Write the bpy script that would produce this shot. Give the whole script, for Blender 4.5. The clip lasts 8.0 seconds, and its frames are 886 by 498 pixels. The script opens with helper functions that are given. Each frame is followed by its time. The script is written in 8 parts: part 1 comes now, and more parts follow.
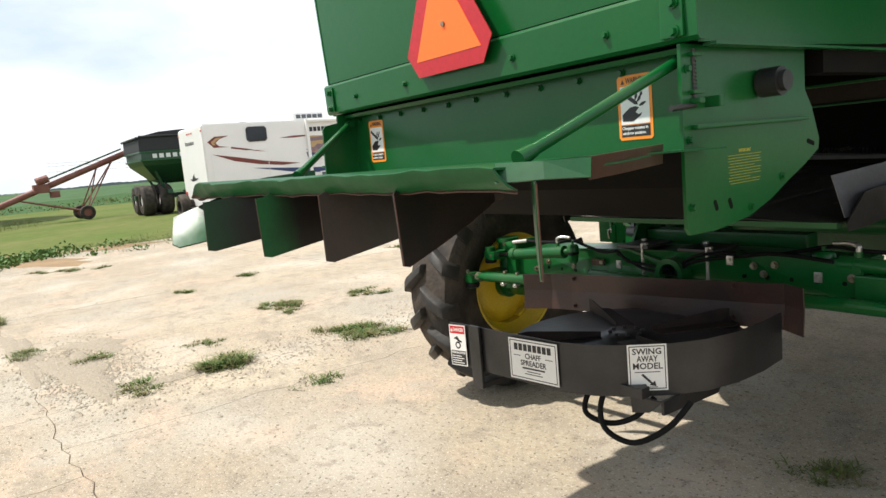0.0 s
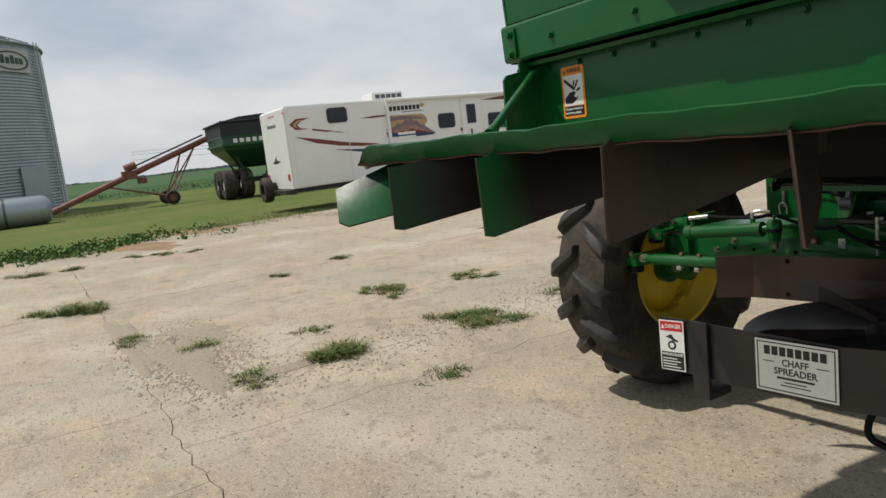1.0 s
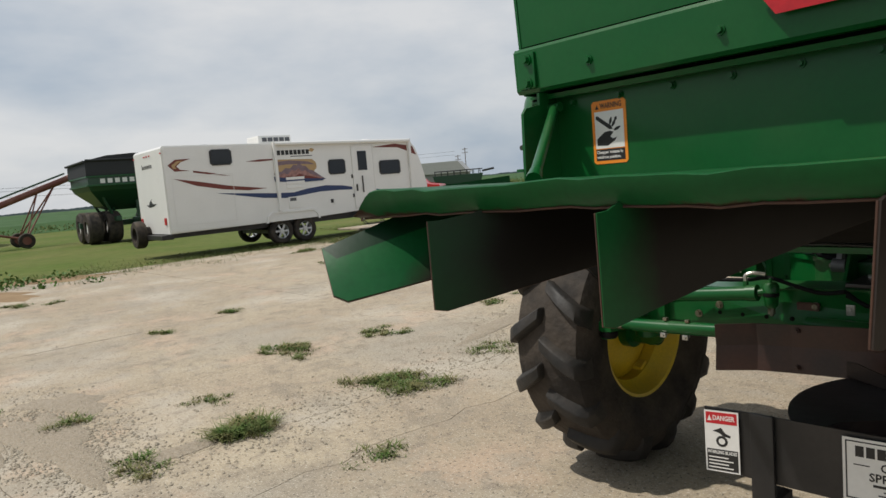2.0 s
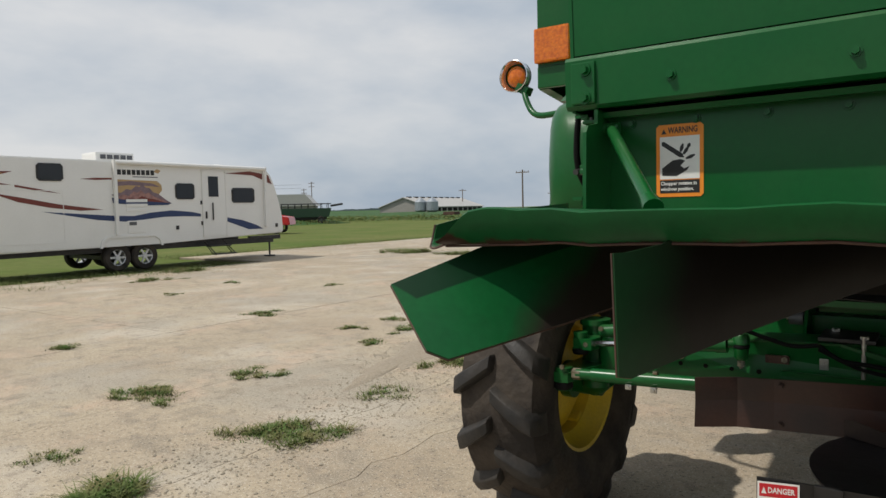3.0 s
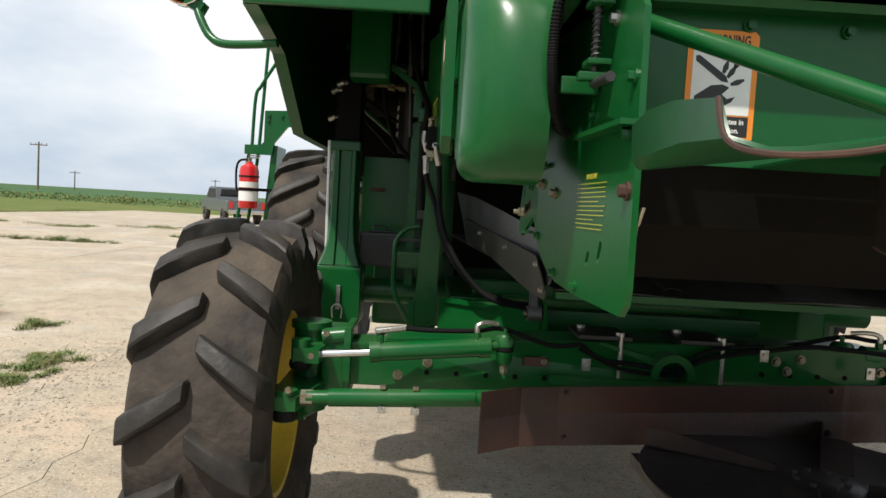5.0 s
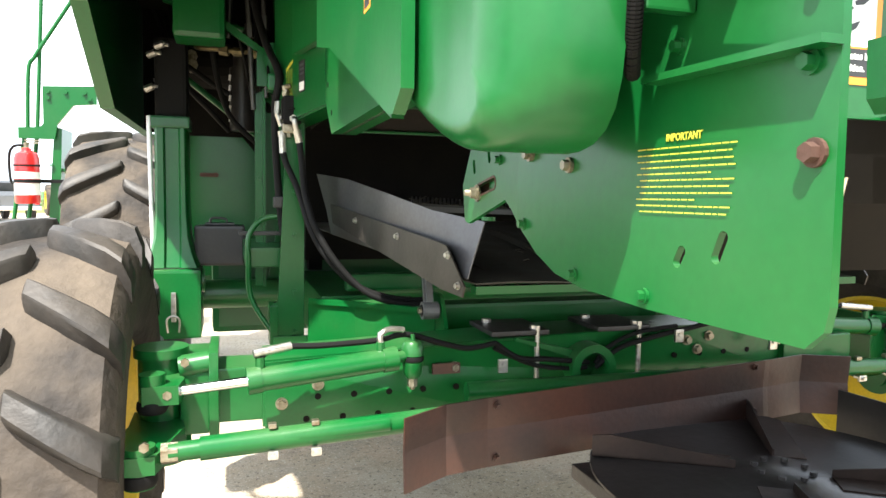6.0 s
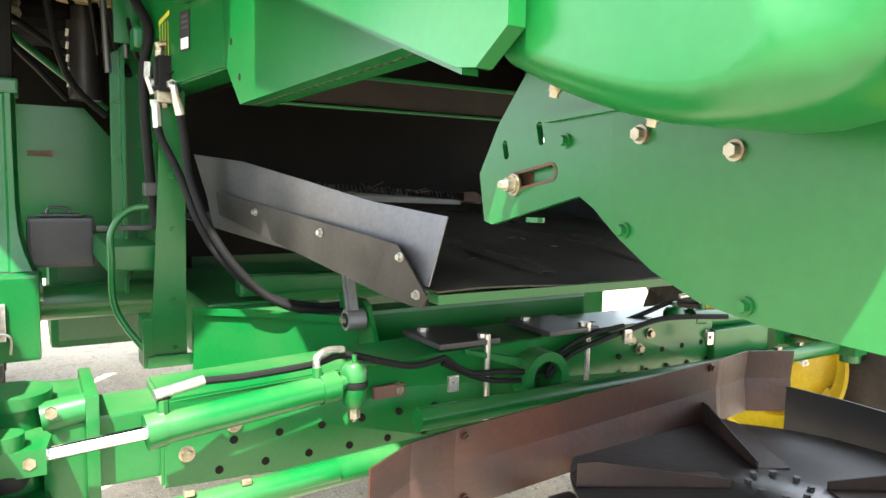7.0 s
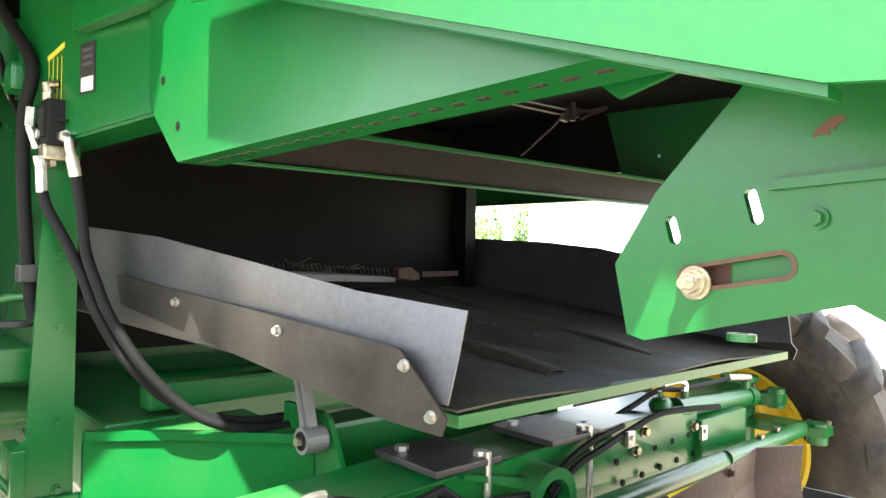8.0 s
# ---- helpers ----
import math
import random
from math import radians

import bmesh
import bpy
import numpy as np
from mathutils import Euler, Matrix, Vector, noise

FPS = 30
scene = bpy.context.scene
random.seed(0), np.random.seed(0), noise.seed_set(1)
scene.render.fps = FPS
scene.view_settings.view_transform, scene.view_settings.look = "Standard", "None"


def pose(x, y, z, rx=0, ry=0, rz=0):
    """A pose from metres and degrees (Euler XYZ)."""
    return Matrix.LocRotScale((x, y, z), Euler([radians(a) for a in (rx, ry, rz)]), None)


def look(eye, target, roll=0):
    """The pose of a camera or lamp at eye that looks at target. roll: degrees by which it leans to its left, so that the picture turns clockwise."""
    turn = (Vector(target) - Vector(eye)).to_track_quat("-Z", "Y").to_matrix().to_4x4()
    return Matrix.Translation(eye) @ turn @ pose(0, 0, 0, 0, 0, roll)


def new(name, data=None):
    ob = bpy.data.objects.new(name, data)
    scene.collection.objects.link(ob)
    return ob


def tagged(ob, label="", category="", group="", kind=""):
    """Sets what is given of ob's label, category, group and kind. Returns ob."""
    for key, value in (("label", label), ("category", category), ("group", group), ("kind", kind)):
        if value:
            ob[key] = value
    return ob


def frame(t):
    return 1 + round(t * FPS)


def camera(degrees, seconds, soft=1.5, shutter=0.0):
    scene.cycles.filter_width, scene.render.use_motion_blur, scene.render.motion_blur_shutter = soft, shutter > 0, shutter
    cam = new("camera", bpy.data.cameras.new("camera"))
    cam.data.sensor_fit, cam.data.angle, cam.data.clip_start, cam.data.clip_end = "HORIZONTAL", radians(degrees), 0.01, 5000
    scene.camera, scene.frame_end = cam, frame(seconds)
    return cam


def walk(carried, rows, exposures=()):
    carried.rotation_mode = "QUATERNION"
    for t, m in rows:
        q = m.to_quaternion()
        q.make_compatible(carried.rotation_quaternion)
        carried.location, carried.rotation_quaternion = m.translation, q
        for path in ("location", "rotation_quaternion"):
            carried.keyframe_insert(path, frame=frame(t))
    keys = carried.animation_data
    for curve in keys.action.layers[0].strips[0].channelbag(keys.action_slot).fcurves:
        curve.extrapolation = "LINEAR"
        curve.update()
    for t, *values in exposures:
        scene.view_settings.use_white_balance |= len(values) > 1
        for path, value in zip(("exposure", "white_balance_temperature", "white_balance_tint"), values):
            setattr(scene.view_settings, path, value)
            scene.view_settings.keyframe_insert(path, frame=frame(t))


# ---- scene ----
cam = camera(65.2, 8.0)
PATH = [
    (0, (0.429, 0.364, 1.466), (-1.167, 1.539, 1.196), -5.2),
    (0.5, (0.104, 0.365, 1.448), (-1.584, 1.403, 1.176), -8.8),
    (0.6, (0.067, 0.38, 1.466), (-1.627, 1.402, 1.162), -7.7),
    (1, (-0.215, 0.295, 1.432), (-1.917, 1.299, 1.129), -6.5),
    (1.5, (-0.496, 0.276, 1.446), (-2.082, 1.463, 1.171), -4.0),
    (1.7, (-0.62, 0.324, 1.455), (-2.183, 1.55, 1.224), -4.6),
    (2.8, (-1.27, 0.242, 1.457), (-2.504, 1.807, 1.293), -1.7),
    (3, (-1.369, 0.26, 1.446), (-2.54, 1.876, 1.328), -1.3),
    (3.5, (-1.634, 0.371, 1.43), (-2.564, 2.139, 1.339), -2.7),
    (4, (-1.903, 0.425, 1.412), (-2.593, 2.3, 1.319), -0.5),
    (4.2, (-1.981, 0.484, 1.391), (-2.529, 2.405, 1.285), 2.1),
    (4.5, (-2.079, 0.581, 1.375), (-2.393, 2.554, 1.276), 2.2),
    (4.7, (-2.132, 0.674, 1.357), (-2.286, 2.665, 1.244), 2.0),
    (5.8, (-2.428, 1.087, 1.335), (-1.947, 3.024, 1.206), 3.7),
    (6, (-2.424, 1.202, 1.339), (-1.834, 3.107, 1.188), 0.8),
    (6.5, (-2.486, 1.419, 1.355), (-1.689, 3.245, 1.176), -1.1),
    (7, (-2.554, 1.601, 1.347), (-1.529, 3.307, 1.156), 1.2),
    (7.5, (-2.514, 1.835, 1.387), (-1.359, 3.463, 1.26), -2.6),
    (8, (-2.567, 2.022, 1.368), (-1.243, 3.521, 1.379), 0.9),
]
walk(cam, [(t, look(eye, target, roll)) for t, eye, target, roll in PATH],
     exposures=[(0.0, 0.88), (0.5, 0.46), (1.0, 0.05), (1.7, 0.0), (4.0, 0.0), (4.7, 0.25), (5.8, 2.1), (6.0, 2.55), (6.5, 3.1), (7.0, 3.3), (7.5, 3.45), (8.0, 3.66)])

# ---- sky and sun ----
SUN = Vector((-0.385, -0.47, 1.0)).normalized()
world = bpy.data.worlds.new("sky")
scene.world = world
world.use_nodes = True
wn, wl = world.node_tree.nodes, world.node_tree.links
bg = wn["Background"]
sky = wn.new("ShaderNodeTexSky")
sky.sky_type = "NISHITA"
sky.sun_disc = False
sky.sun_elevation = math.asin(SUN.z)
sky.sun_rotation = math.atan2(SUN.x, SUN.y)
sky.air_density, sky.dust_density = 1.0, 2.0
sky_dim = wn.new("ShaderNodeMix")
sky_dim.data_type, sky_dim.blend_type = "RGBA", "MULTIPLY"
sky_dim.inputs["Factor"].default_value = 1.0
sky_dim.inputs["B"].default_value = (0.75, 0.75, 0.75, 1)
wl.new(sky.outputs["Color"], sky_dim.inputs["A"])
tc = wn.new("ShaderNodeTexCoord")
squash = wn.new("ShaderNodeMapping")
squash.inputs["Scale"].default_value = (1.0, 1.0, 2.6)
wl.new(tc.outputs["Generated"], squash.inputs["Vector"])
cloud = wn.new("ShaderNodeTexNoise")
cloud.inputs["Scale"].default_value, cloud.inputs["Detail"].default_value = 1.9, 6.0
cloud.inputs["Roughness"].default_value = 0.52
wl.new(squash.outputs["Vector"], cloud.inputs["Vector"])
ramp = wn.new("ShaderNodeValToRGB")
ramp.color_ramp.elements[0].position, ramp.color_ramp.elements[0].color = 0.36, (4.5, 5.5, 6.7, 1)
ramp.color_ramp.elements[1].position, ramp.color_ramp.elements[1].color = 0.62, (9.0, 9.1, 9.2, 1)
wl.new(cloud.outputs["Fac"], ramp.inputs["Fac"])
sky_mix = wn.new("ShaderNodeMix")
sky_mix.data_type = "RGBA"
sky_mix.inputs["Factor"].default_value = 0.85
wl.new(sky_dim.outputs["Result"], sky_mix.inputs["A"])
wl.new(ramp.outputs["Color"], sky_mix.inputs["B"])
wl.new(sky_mix.outputs["Result"], bg.inputs["Color"])
bg.inputs["Strength"].default_value = 0.085

sun = new("sun", bpy.data.lights.new("sun", "SUN"))
sun.data.energy, sun.data.angle, sun.data.color = 3.3, radians(1.0), (1.0, 0.95, 0.87)
sun.matrix_world = look(SUN * 50, (0, 0, 0))


# ---- materials ----
def material(name, base, rough=0.5, metal=0.0, second=None, scale=8.0, amount=0.5, bump=0.0, bump_scale=60.0,
             per_piece=0.0, dust=None, dust_amount=0.0, coat=0.0, fine=80.0, spec=0.5, bump_depth=0.02):
    """Two scales of variation (patches and grain), optional dust on upward faces and bump."""
    m = bpy.data.materials.new(name)
    m.use_nodes = True
    n, l = m.node_tree.nodes, m.node_tree.links
    p = n["Principled BSDF"]
    p.inputs["Roughness"].default_value, p.inputs["Metallic"].default_value = rough, metal
    p.inputs["Coat Weight"].default_value = coat
    p.inputs["Specular IOR Level"].default_value = spec
    p.inputs["Coat Roughness"].default_value = 0.12
    geo = n.new("ShaderNodeNewGeometry")
    big, small = n.new("ShaderNodeTexNoise"), n.new("ShaderNodeTexNoise")
    big.inputs["Scale"].default_value, big.inputs["Detail"].default_value = scale, 6.0
    small.inputs["Scale"].default_value, small.inputs["Detail"].default_value = fine, 4.0
    for tex in (big, small):
        l.new(geo.outputs["Position"], tex.inputs["Vector"])
    second = second or tuple(c * 0.7 for c in base)
    r1 = n.new("ShaderNodeMapRange")
    r1.inputs["From Min"].default_value, r1.inputs["From Max"].default_value = 0.35, 0.68
    r1.inputs["To Max"].default_value = amount
    l.new(big.outputs["Fac"], r1.inputs["Value"])
    mix = n.new("ShaderNodeMix")
    mix.data_type = "RGBA"
    mix.inputs["A"].default_value, mix.inputs["B"].default_value = (*base, 1), (*second, 1)
    l.new(r1.outputs["Result"], mix.inputs["Factor"])
    r2 = n.new("ShaderNodeMapRange")
    r2.inputs["To Min"].default_value, r2.inputs["To Max"].default_value = 1 - 0.35 * amount, 1 + 0.35 * amount
    l.new(small.outputs["Fac"], r2.inputs["Value"])
    mul = n.new("ShaderNodeMix")
    mul.data_type, mul.blend_type = "RGBA", "MULTIPLY"
    mul.inputs["Factor"].default_value = 1.0
    l.new(mix.outputs["Result"], mul.inputs["A"])
    l.new(r2.outputs["Result"], mul.inputs["B"])
    out = mul.outputs["Result"]
    if per_piece:
        info = n.new("ShaderNodeObjectInfo")
        r3 = n.new("ShaderNodeMapRange")
        r3.inputs["To Min"].default_value, r3.inputs["To Max"].default_value = 1 - per_piece, 1 + per_piece
        l.new(info.outputs["Random"], r3.inputs["Value"])
        m3 = n.new("ShaderNodeMix")
        m3.data_type, m3.blend_type = "RGBA", "MULTIPLY"
        m3.inputs["Factor"].default_value = 1.0
        l.new(out, m3.inputs["A"])
        l.new(r3.outputs["Result"], m3.inputs["B"])
        out = m3.outputs["Result"]
    if dust:
        split = n.new("ShaderNodeSeparateXYZ")
        l.new(geo.outputs["Normal"], split.inputs["Vector"])
        up = n.new("ShaderNodeMapRange")
        up.inputs["From Min"].default_value, up.inputs["From Max"].default_value = -0.1, 0.95
        up.inputs["To Min"].default_value, up.inputs["To Max"].default_value = 0.12, 1.0
        l.new(split.outputs["Z"], up.inputs["Value"])
        patch = n.new("ShaderNodeTexNoise")
        patch.inputs["Scale"].default_value, patch.inputs["Detail"].default_value = 5.0, 8.0
        l.new(geo.outputs["Position"], patch.inputs["Vector"])
        pr = n.new("ShaderNodeMapRange")
        pr.inputs["From Min"].default_value, pr.inputs["From Max"].default_value = 0.4, 0.7
        pr.inputs["To Max"].default_value = dust_amount
        l.new(patch.outputs["Fac"], pr.inputs["Value"])
        mm = n.new("ShaderNodeMath")
        mm.operation = "MULTIPLY"
        l.new(up.outputs["Result"], mm.inputs[0])
        l.new(pr.outputs["Result"], mm.inputs[1])
        m4 = n.new("ShaderNodeMix")
        m4.data_type = "RGBA"
        m4.inputs["B"].default_value = (*dust, 1)
        l.new(mm.outputs[0], m4.inputs["Factor"])
        l.new(out, m4.inputs["A"])
        out = m4.outputs["Result"]
        rr = n.new("ShaderNodeMapRange")
        rr.inputs["To Min"].default_value, rr.inputs["To Max"].default_value = rough, min(1.0, rough + 0.5)
        l.new(mm.outputs[0], rr.inputs["Value"])
        l.new(rr.outputs["Result"], p.inputs["Roughness"])
    l.new(out, p.inputs["Base Color"])
    if bump:
        grain = n.new("ShaderNodeTexNoise")
        grain.inputs["Scale"].default_value, grain.inputs["Detail"].default_value = bump_scale, 6.0
        l.new(geo.outputs["Position"], grain.inputs["Vector"])
        b = n.new("ShaderNodeBump")
        b.inputs["Strength"].default_value, b.inputs["Distance"].default_value = bump, bump_depth
        l.new(grain.outputs["Fac"], b.inputs["Height"])
        l.new(b.outputs["Normal"], p.inputs["Normal"])
    return m


STRAW = (0.30, 0.25, 0.17)
GREEN = material("green_paint", (0.0022, 0.083, 0.0155), 0.28, second=(0.003, 0.072, 0.017), scale=3.0, amount=0.4, dust=STRAW,
                 dust_amount=0.12, coat=0.0, bump=0.02, bump_scale=25, spec=0.34)
GREEN_WORN = material("worn_green_sheet", (0.004, 0.078, 0.019), 0.32, second=(0.010, 0.060, 0.022), scale=9.0, amount=0.6, dust=(0.07, 0.05, 0.04),
                      dust_amount=0.25, bump=0.05, bump_scale=14, spec=0.4)
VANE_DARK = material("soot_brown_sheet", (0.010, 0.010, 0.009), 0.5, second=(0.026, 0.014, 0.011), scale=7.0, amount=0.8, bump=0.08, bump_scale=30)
RUST = material("rusty_steel", (0.045, 0.02, 0.013), 0.7, second=(0.085, 0.036, 0.02), scale=10.0, amount=0.8, bump=0.15, bump_scale=40)
BROWN = material("brown_primer_steel", (0.046, 0.0175, 0.011), 0.42, second=(0.020, 0.011, 0.009), scale=6.0, amount=0.9, bump=0.06, spec=0.45)
YELLOW = material("yellow_paint", (0.70, 0.50, 0.02), 0.4, second=(0.5, 0.36, 0.03), scale=7.0, amount=0.6, dust=STRAW, dust_amount=0.3)
STRIPE = material("pale_yellow_stripe", (0.80, 0.68, 0.10), 0.4, amount=0.15)
BLACK = material("black_paint", (0.010, 0.010, 0.0105), 0.42, second=(0.035, 0.03, 0.028), scale=6.0, amount=0.7, bump=0.05)
RUBBER = material("tyre_rubber", (0.022, 0.019, 0.017), 0.75, second=(0.060, 0.048, 0.038), scale=5.0, amount=0.9, bump=0.5, bump_scale=22, fine=45.0,
                  dust=(0.115, 0.092, 0.068), dust_amount=0.6, spec=0.25)
LUG_RUBBER = material("worn_lug_rubber", (0.012, 0.0115, 0.011), 0.55, second=(0.035, 0.029, 0.024), scale=12.0, amount=0.7, bump=0.15, bump_scale=40,
                      dust=(0.10, 0.08, 0.06), dust_amount=0.3, spec=0.4)
HOSE = material("black_hose_rubber", (0.006, 0.006, 0.006), 0.68, amount=0.4, spec=0.15, bump=0.05, bump_scale=90)
STEEL = material("zinc_steel", (0.30, 0.282, 0.215), 0.36, 0.85, second=(0.14, 0.10, 0.055), scale=60.0, amount=0.8, bump=0.1, bump_scale=180)
ZINC = material("bright_zinc", (0.50, 0.49, 0.46), 0.3, 0.85, second=(0.30, 0.28, 0.24), scale=70.0, amount=0.7, bump=0.08, bump_scale=160)
CHROME = material("chrome_rod", (0.75, 0.75, 0.76), 0.12, 1.0, amount=0.1)
ZINC_DARK = material("dull_spring_steel", (0.07, 0.07, 0.068), 0.45, 0.7, amount=0.4)
CAST = material("grey_cast_metal", (0.15, 0.15, 0.148), 0.5, 0.5, amount=0.4)
GALV = material("galvanised_sheet", (0.13, 0.134, 0.148), 0.40, 0.7, second=(0.09, 0.088, 0.092), scale=5.0, amount=0.8, bump=0.05, bump_scale=10)
# Near-black: shade inside the combine and in holes is put into the colour.
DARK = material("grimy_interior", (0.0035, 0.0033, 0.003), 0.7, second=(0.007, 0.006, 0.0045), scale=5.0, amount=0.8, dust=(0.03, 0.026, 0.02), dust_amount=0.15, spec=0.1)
TRAY = material("dusty_steel_tray", (0.012, 0.011, 0.010), 0.55, second=(0.022, 0.018, 0.014), scale=4.0, amount=0.8, bump=0.08, spec=0.18)
STRIP = material("dark_mill_steel", (0.050, 0.044, 0.039), 0.36, 0.4, second=(0.018, 0.015, 0.013), scale=9.0, amount=0.8, bump=0.04)
PAN = material("dusty_pan_steel", (0.036, 0.034, 0.028), 0.5, second=(0.026, 0.026, 0.020), scale=5.0, amount=0.9, dust=(0.12, 0.105, 0.075), dust_amount=0.5, bump=0.1, bump_scale=18, spec=0.3)
HUSK = material("dry_husk", (0.42, 0.36, 0.24), 0.7, amount=0.5)
# straw with the dimness of the sieve put into its colour
CHAFF = material("straw_bits", (0.075, 0.066, 0.046), 0.7, amount=0.5)
DISC = material("polished_spinner_steel", (0.040, 0.036, 0.036), 0.34, 0.35, second=(0.026, 0.021, 0.019), scale=7.0, amount=0.9, bump=0.05, bump_scale=30, spec=0.5)
ORANGE = material("warning_orange", (0.82, 0.26, 0.02), 0.45, amount=0.15)
SMV_ORANGE = material("fluorescent_orange", (1.0, 0.17, 0.02), 0.5, amount=0.1)
SMV_RED = material("reflective_red", (0.5, 0.012, 0.02), 0.35, second=(0.38, 0.01, 0.02), scale=60, amount=0.5)
DECAL_WHITE = material("decal_white", (0.75, 0.74, 0.71), 0.4, amount=0.2)
DECAL_BLACK = material("decal_black", (0.015, 0.015, 0.015), 0.45, amount=0.1)
SPINNER = material("grimy_spinner_steel", (0.016, 0.011, 0.0095), 0.55, second=(0.036, 0.022, 0.017), scale=9.0, amount=0.9, bump=0.08, bump_scale=30, spec=0.25)
ALLOY = material("bright_alloy", (0.62, 0.62, 0.62), 0.35, 0.5, amount=0.2)
DECAL_YELLOW = material("decal_yellow", (0.42, 0.40, 0.04), 0.45, amount=0.1)
RED = material("red_enamel", (0.55, 0.012, 0.014), 0.28, amount=0.2, coat=0.4)
AMBER = material("amber_lens", (0.66, 0.17, 0.004), 0.10, amount=0.7, second=(0.40, 0.055, 0.002), scale=70, coat=0.3, bump=0.12, bump_scale=90)


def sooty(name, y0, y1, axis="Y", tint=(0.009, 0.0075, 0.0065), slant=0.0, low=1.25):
    """Green sheet tinted sooty, dark or rusty towards one end, with a soft ragged border."""
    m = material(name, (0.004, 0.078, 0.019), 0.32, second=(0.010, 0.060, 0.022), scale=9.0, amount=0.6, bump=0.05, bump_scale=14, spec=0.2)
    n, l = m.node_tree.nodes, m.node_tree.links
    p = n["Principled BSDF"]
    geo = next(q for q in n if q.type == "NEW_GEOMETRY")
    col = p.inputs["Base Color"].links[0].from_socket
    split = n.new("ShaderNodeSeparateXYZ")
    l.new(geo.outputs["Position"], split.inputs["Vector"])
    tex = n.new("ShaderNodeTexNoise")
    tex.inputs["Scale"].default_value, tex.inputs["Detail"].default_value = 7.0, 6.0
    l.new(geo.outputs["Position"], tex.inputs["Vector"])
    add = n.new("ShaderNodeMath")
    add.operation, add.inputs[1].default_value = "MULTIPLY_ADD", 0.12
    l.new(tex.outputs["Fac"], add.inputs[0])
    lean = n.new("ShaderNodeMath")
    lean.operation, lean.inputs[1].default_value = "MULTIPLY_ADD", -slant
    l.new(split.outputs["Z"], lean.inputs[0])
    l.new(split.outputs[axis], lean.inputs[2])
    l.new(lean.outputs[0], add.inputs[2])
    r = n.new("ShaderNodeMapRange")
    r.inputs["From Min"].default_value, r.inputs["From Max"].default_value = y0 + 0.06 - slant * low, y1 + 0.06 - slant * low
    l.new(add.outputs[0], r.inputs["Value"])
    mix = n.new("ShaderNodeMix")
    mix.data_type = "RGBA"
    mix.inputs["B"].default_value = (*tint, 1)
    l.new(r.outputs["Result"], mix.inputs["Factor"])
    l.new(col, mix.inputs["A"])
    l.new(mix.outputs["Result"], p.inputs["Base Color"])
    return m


def rust_edged():
    """Worn green sheet, brown with rust along its bent lower edge and at its bruised corner."""
    m = material("rust_edged_green_sheet", (0.004, 0.078, 0.019), 0.46, second=(0.010, 0.060, 0.022), scale=9.0, amount=0.6, bump=0.06, bump_scale=14, spec=0.2)
    n, l = m.node_tree.nodes, m.node_tree.links
    p = n["Principled BSDF"]
    geo = next(q for q in n if q.type == "NEW_GEOMETRY")
    col = p.inputs["Base Color"].links[0].from_socket
    split = n.new("ShaderNodeSeparateXYZ")
    l.new(geo.outputs["Position"], split.inputs["Vector"])
    corner = n.new("ShaderNodeMath")
    corner.operation = "MULTIPLY_ADD"
    corner.inputs[1].default_value, corner.inputs[2].default_value = 0.55, 0.55 * 1.952
    l.new(split.outputs["X"], corner.inputs[0])
    low = n.new("ShaderNodeMath")
    low.operation = "MINIMUM"
    low.inputs[1].default_value = 0.004
    l.new(corner.outputs[0], low.inputs[0])
    total = n.new("ShaderNodeMath")
    l.new(low.outputs[0], total.inputs[0])
    l.new(split.outputs["Z"], total.inputs[1])
    tex = n.new("ShaderNodeTexNoise")
    tex.inputs["Scale"].default_value, tex.inputs["Detail"].default_value, tex.inputs["Roughness"].default_value = 28.0, 8.0, 0.65
    l.new(geo.outputs["Position"], tex.inputs["Vector"])
    add = n.new("ShaderNodeMath")
    add.operation, add.inputs[1].default_value = "MULTIPLY_ADD", 0.036
    l.new(tex.outputs["Fac"], add.inputs[0])
    l.new(total.outputs[0], add.inputs[2])
    r = n.new("ShaderNodeMapRange")
    r.inputs["From Min"].default_value, r.inputs["From Max"].default_value = 1.401 + 0.018 + 0.003, 1.401 + 0.018 - 0.003
    l.new(add.outputs[0], r.inputs["Value"])
    rust = n.new("ShaderNodeMix")
    rust.data_type = "RGBA"
    rust.inputs["A"].default_value, rust.inputs["B"].default_value = (0.020, 0.011, 0.008, 1), (0.062, 0.030, 0.019, 1)
    l.new(tex.outputs["Fac"], rust.inputs["Factor"])
    mix = n.new("ShaderNodeMix")
    mix.data_type = "RGBA"
    l.new(r.outputs["Result"], mix.inputs["Factor"])
    l.new(col, mix.inputs["A"])
    l.new(rust.outputs["Result"], mix.inputs["B"])
    l.new(mix.outputs["Result"], p.inputs["Base Color"])
    return m


